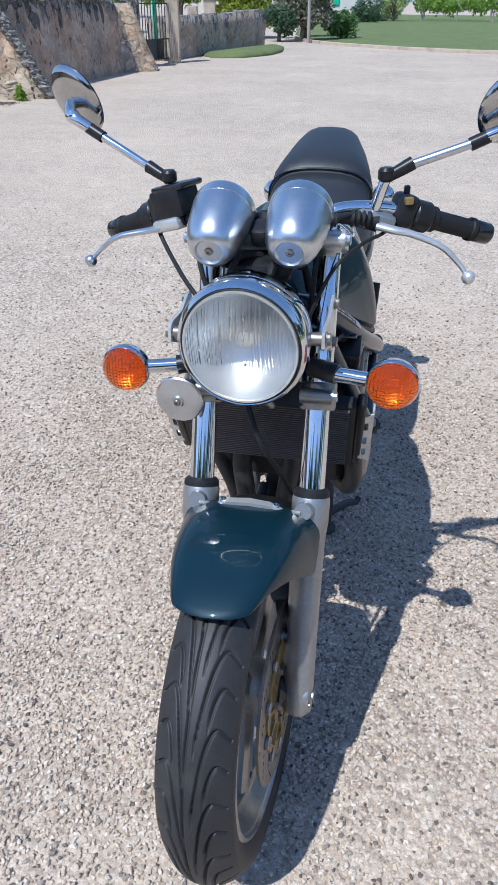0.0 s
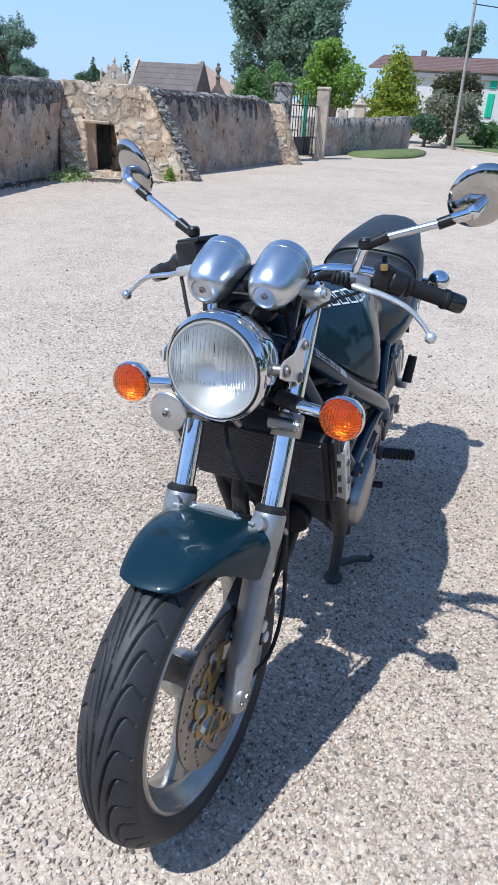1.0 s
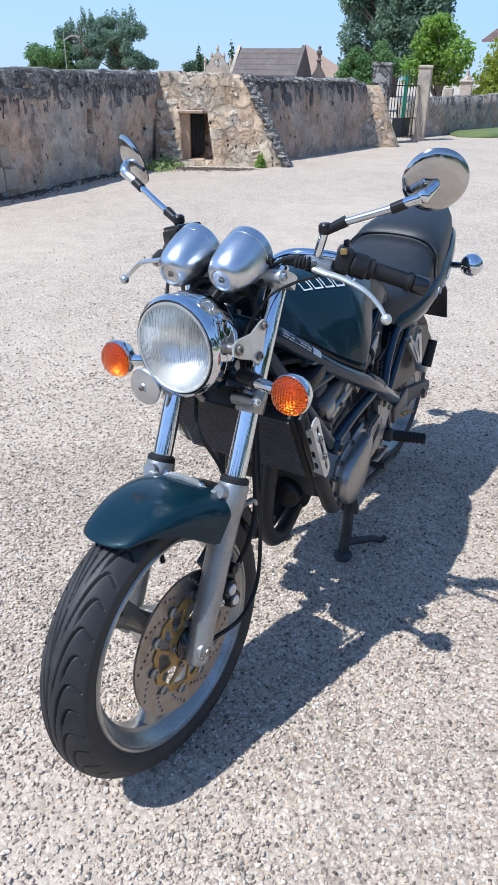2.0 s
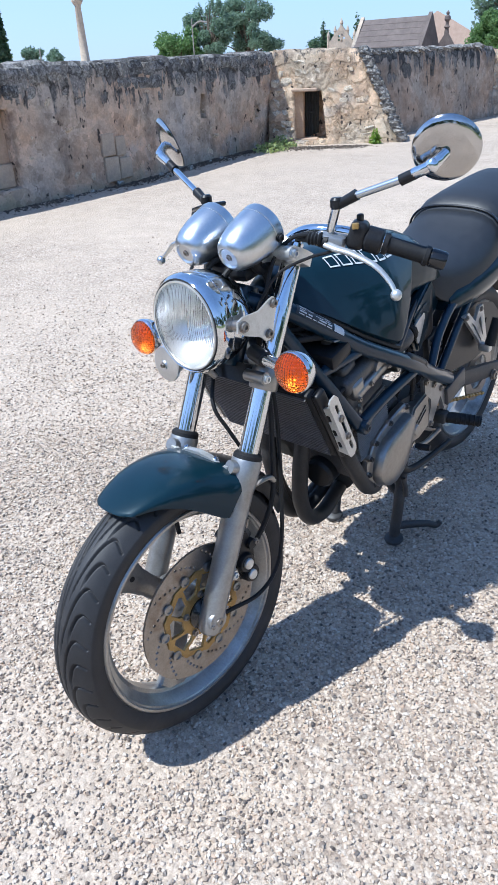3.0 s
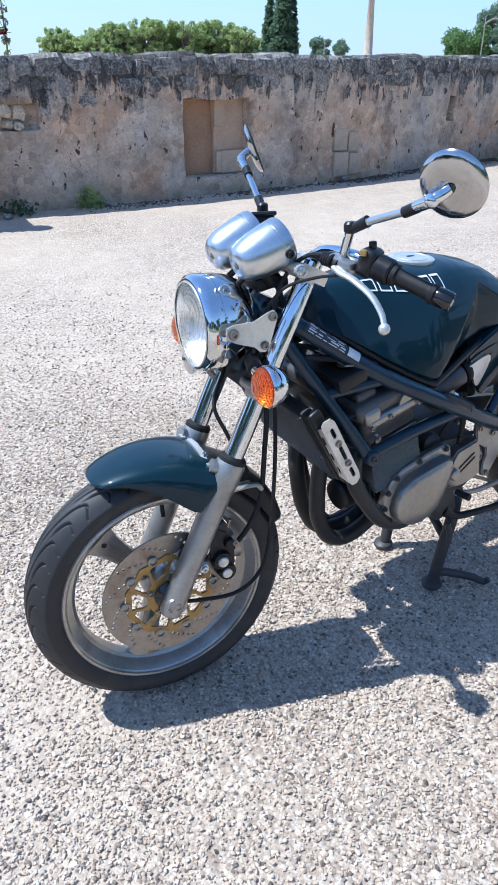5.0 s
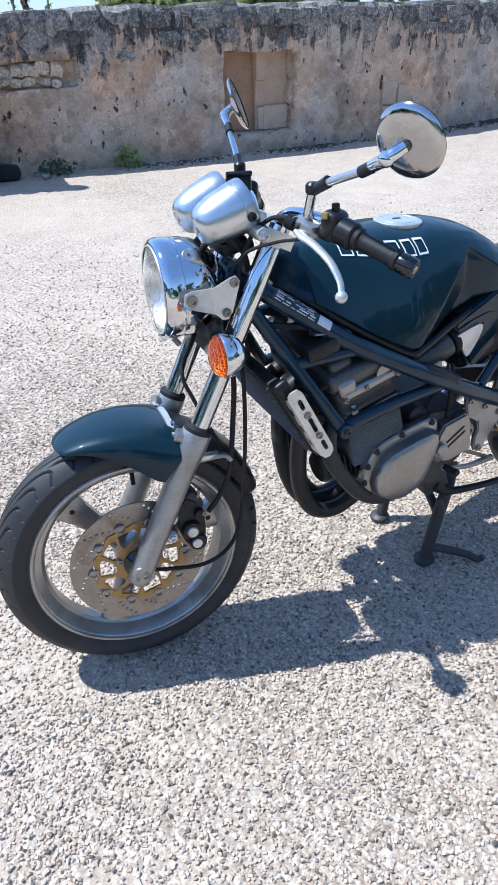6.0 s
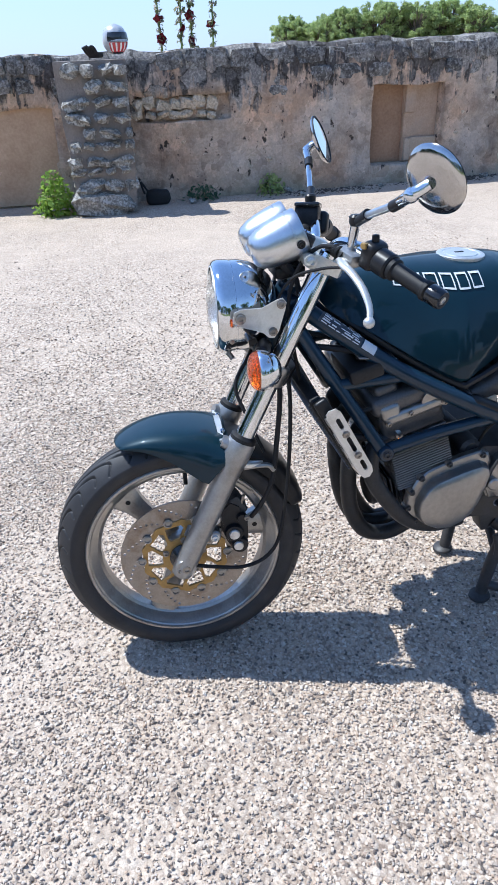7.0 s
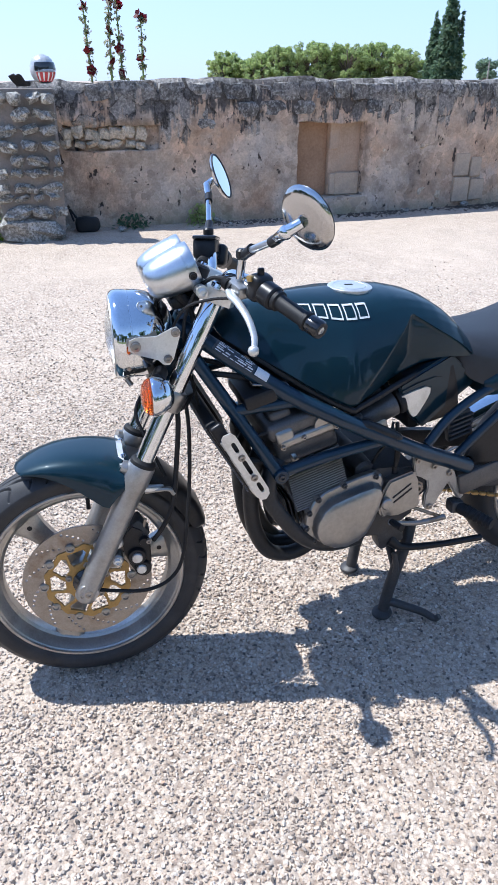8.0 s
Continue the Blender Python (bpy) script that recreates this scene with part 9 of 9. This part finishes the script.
side = bit("side_stand", tube(bmesh.new(), [(0.110, 0.780, 0.268), (0.126, 0.815, 0.246), (0.136, 0.920, 0.238), (0.140, 1.05, 0.236)], [0.018, 0.0105, 0.009, 0.009], 14), BLACK, bike, BM, "black side stand folded up")
bit("stand_spring", tube(bmesh.new(), [(0.120, 0.795, 0.225), (0.128, 0.800, 0.190), (0.130, 0.800, 0.165)], 0.008, 10), ENGINE_DARK, side, BM)
bit("stand_bracket", box(bmesh.new(), 0.05, 0.075, 0.085, Matrix.Translation((0.095, 0.775, 0.292)) @ Matrix.Rotation(0.3, 4, 'X'), 0.010), ENGINE_DARK, side, BM)
peg = bit("footrest", tube(bmesh.new(), [(0.172, 0.938, 0.376), (0.200, 0.952, 0.374), (0.258, 0.978, 0.370)], [0.016, 0.0165, 0.0150], 16), RUBBER, bike, BM, "black rubber rider's footrest")
for k in range(6):
    a = Vector((0.196, 0.950, 0.374)).lerp(Vector((0.252, 0.975, 0.370)), k / 5)
    bit("footrest_rib", lathe(bmesh.new(), [(0.0160, -0.0025), (0.0178, 0.0), (0.0160, 0.0025)], axis_matrix(a, (0.40, 1.04, 0.36)), 14), RUBBER, peg, BM)
bit("footrest_mount", box(bmesh.new(), 0.034, 0.036, 0.034, Matrix.Translation((0.160, 0.932, 0.378)), 0.007), ENGINE_DARK, peg, BM)
heel = bit("heel_guard", box(bmesh.new(), 0.012, 0.115, 0.058, Matrix.Translation((0.168, 0.985, 0.455)) @ Matrix.Rotation(0.25, 4, 'X'), 0.005), ENGINE_MID, bike, BM, "dark grey alloy heel plate")
gear = bit("gear_lever", tube(bmesh.new(), [(0.168, 0.900, 0.352), (0.172, 0.820, 0.352), (0.178, 0.745, 0.372), (0.182, 0.735, 0.378)], [0.008, 0.0065, 0.0065, 0.008], 10), STEEL, bike, BM, "steel gear lever with a rubber tip")
bit("gear_pedal", tube(bmesh.new(), [(0.178, 0.740, 0.376), (0.215, 0.748, 0.378)], 0.009, 12), RUBBER, gear, BM)
bit("gear_rod", tube(bmesh.new(), [(0.165, 0.905, 0.345), (0.160, 0.800, 0.398), (0.158, 0.745, 0.418)], 0.005, 8), STEEL, gear, BM)
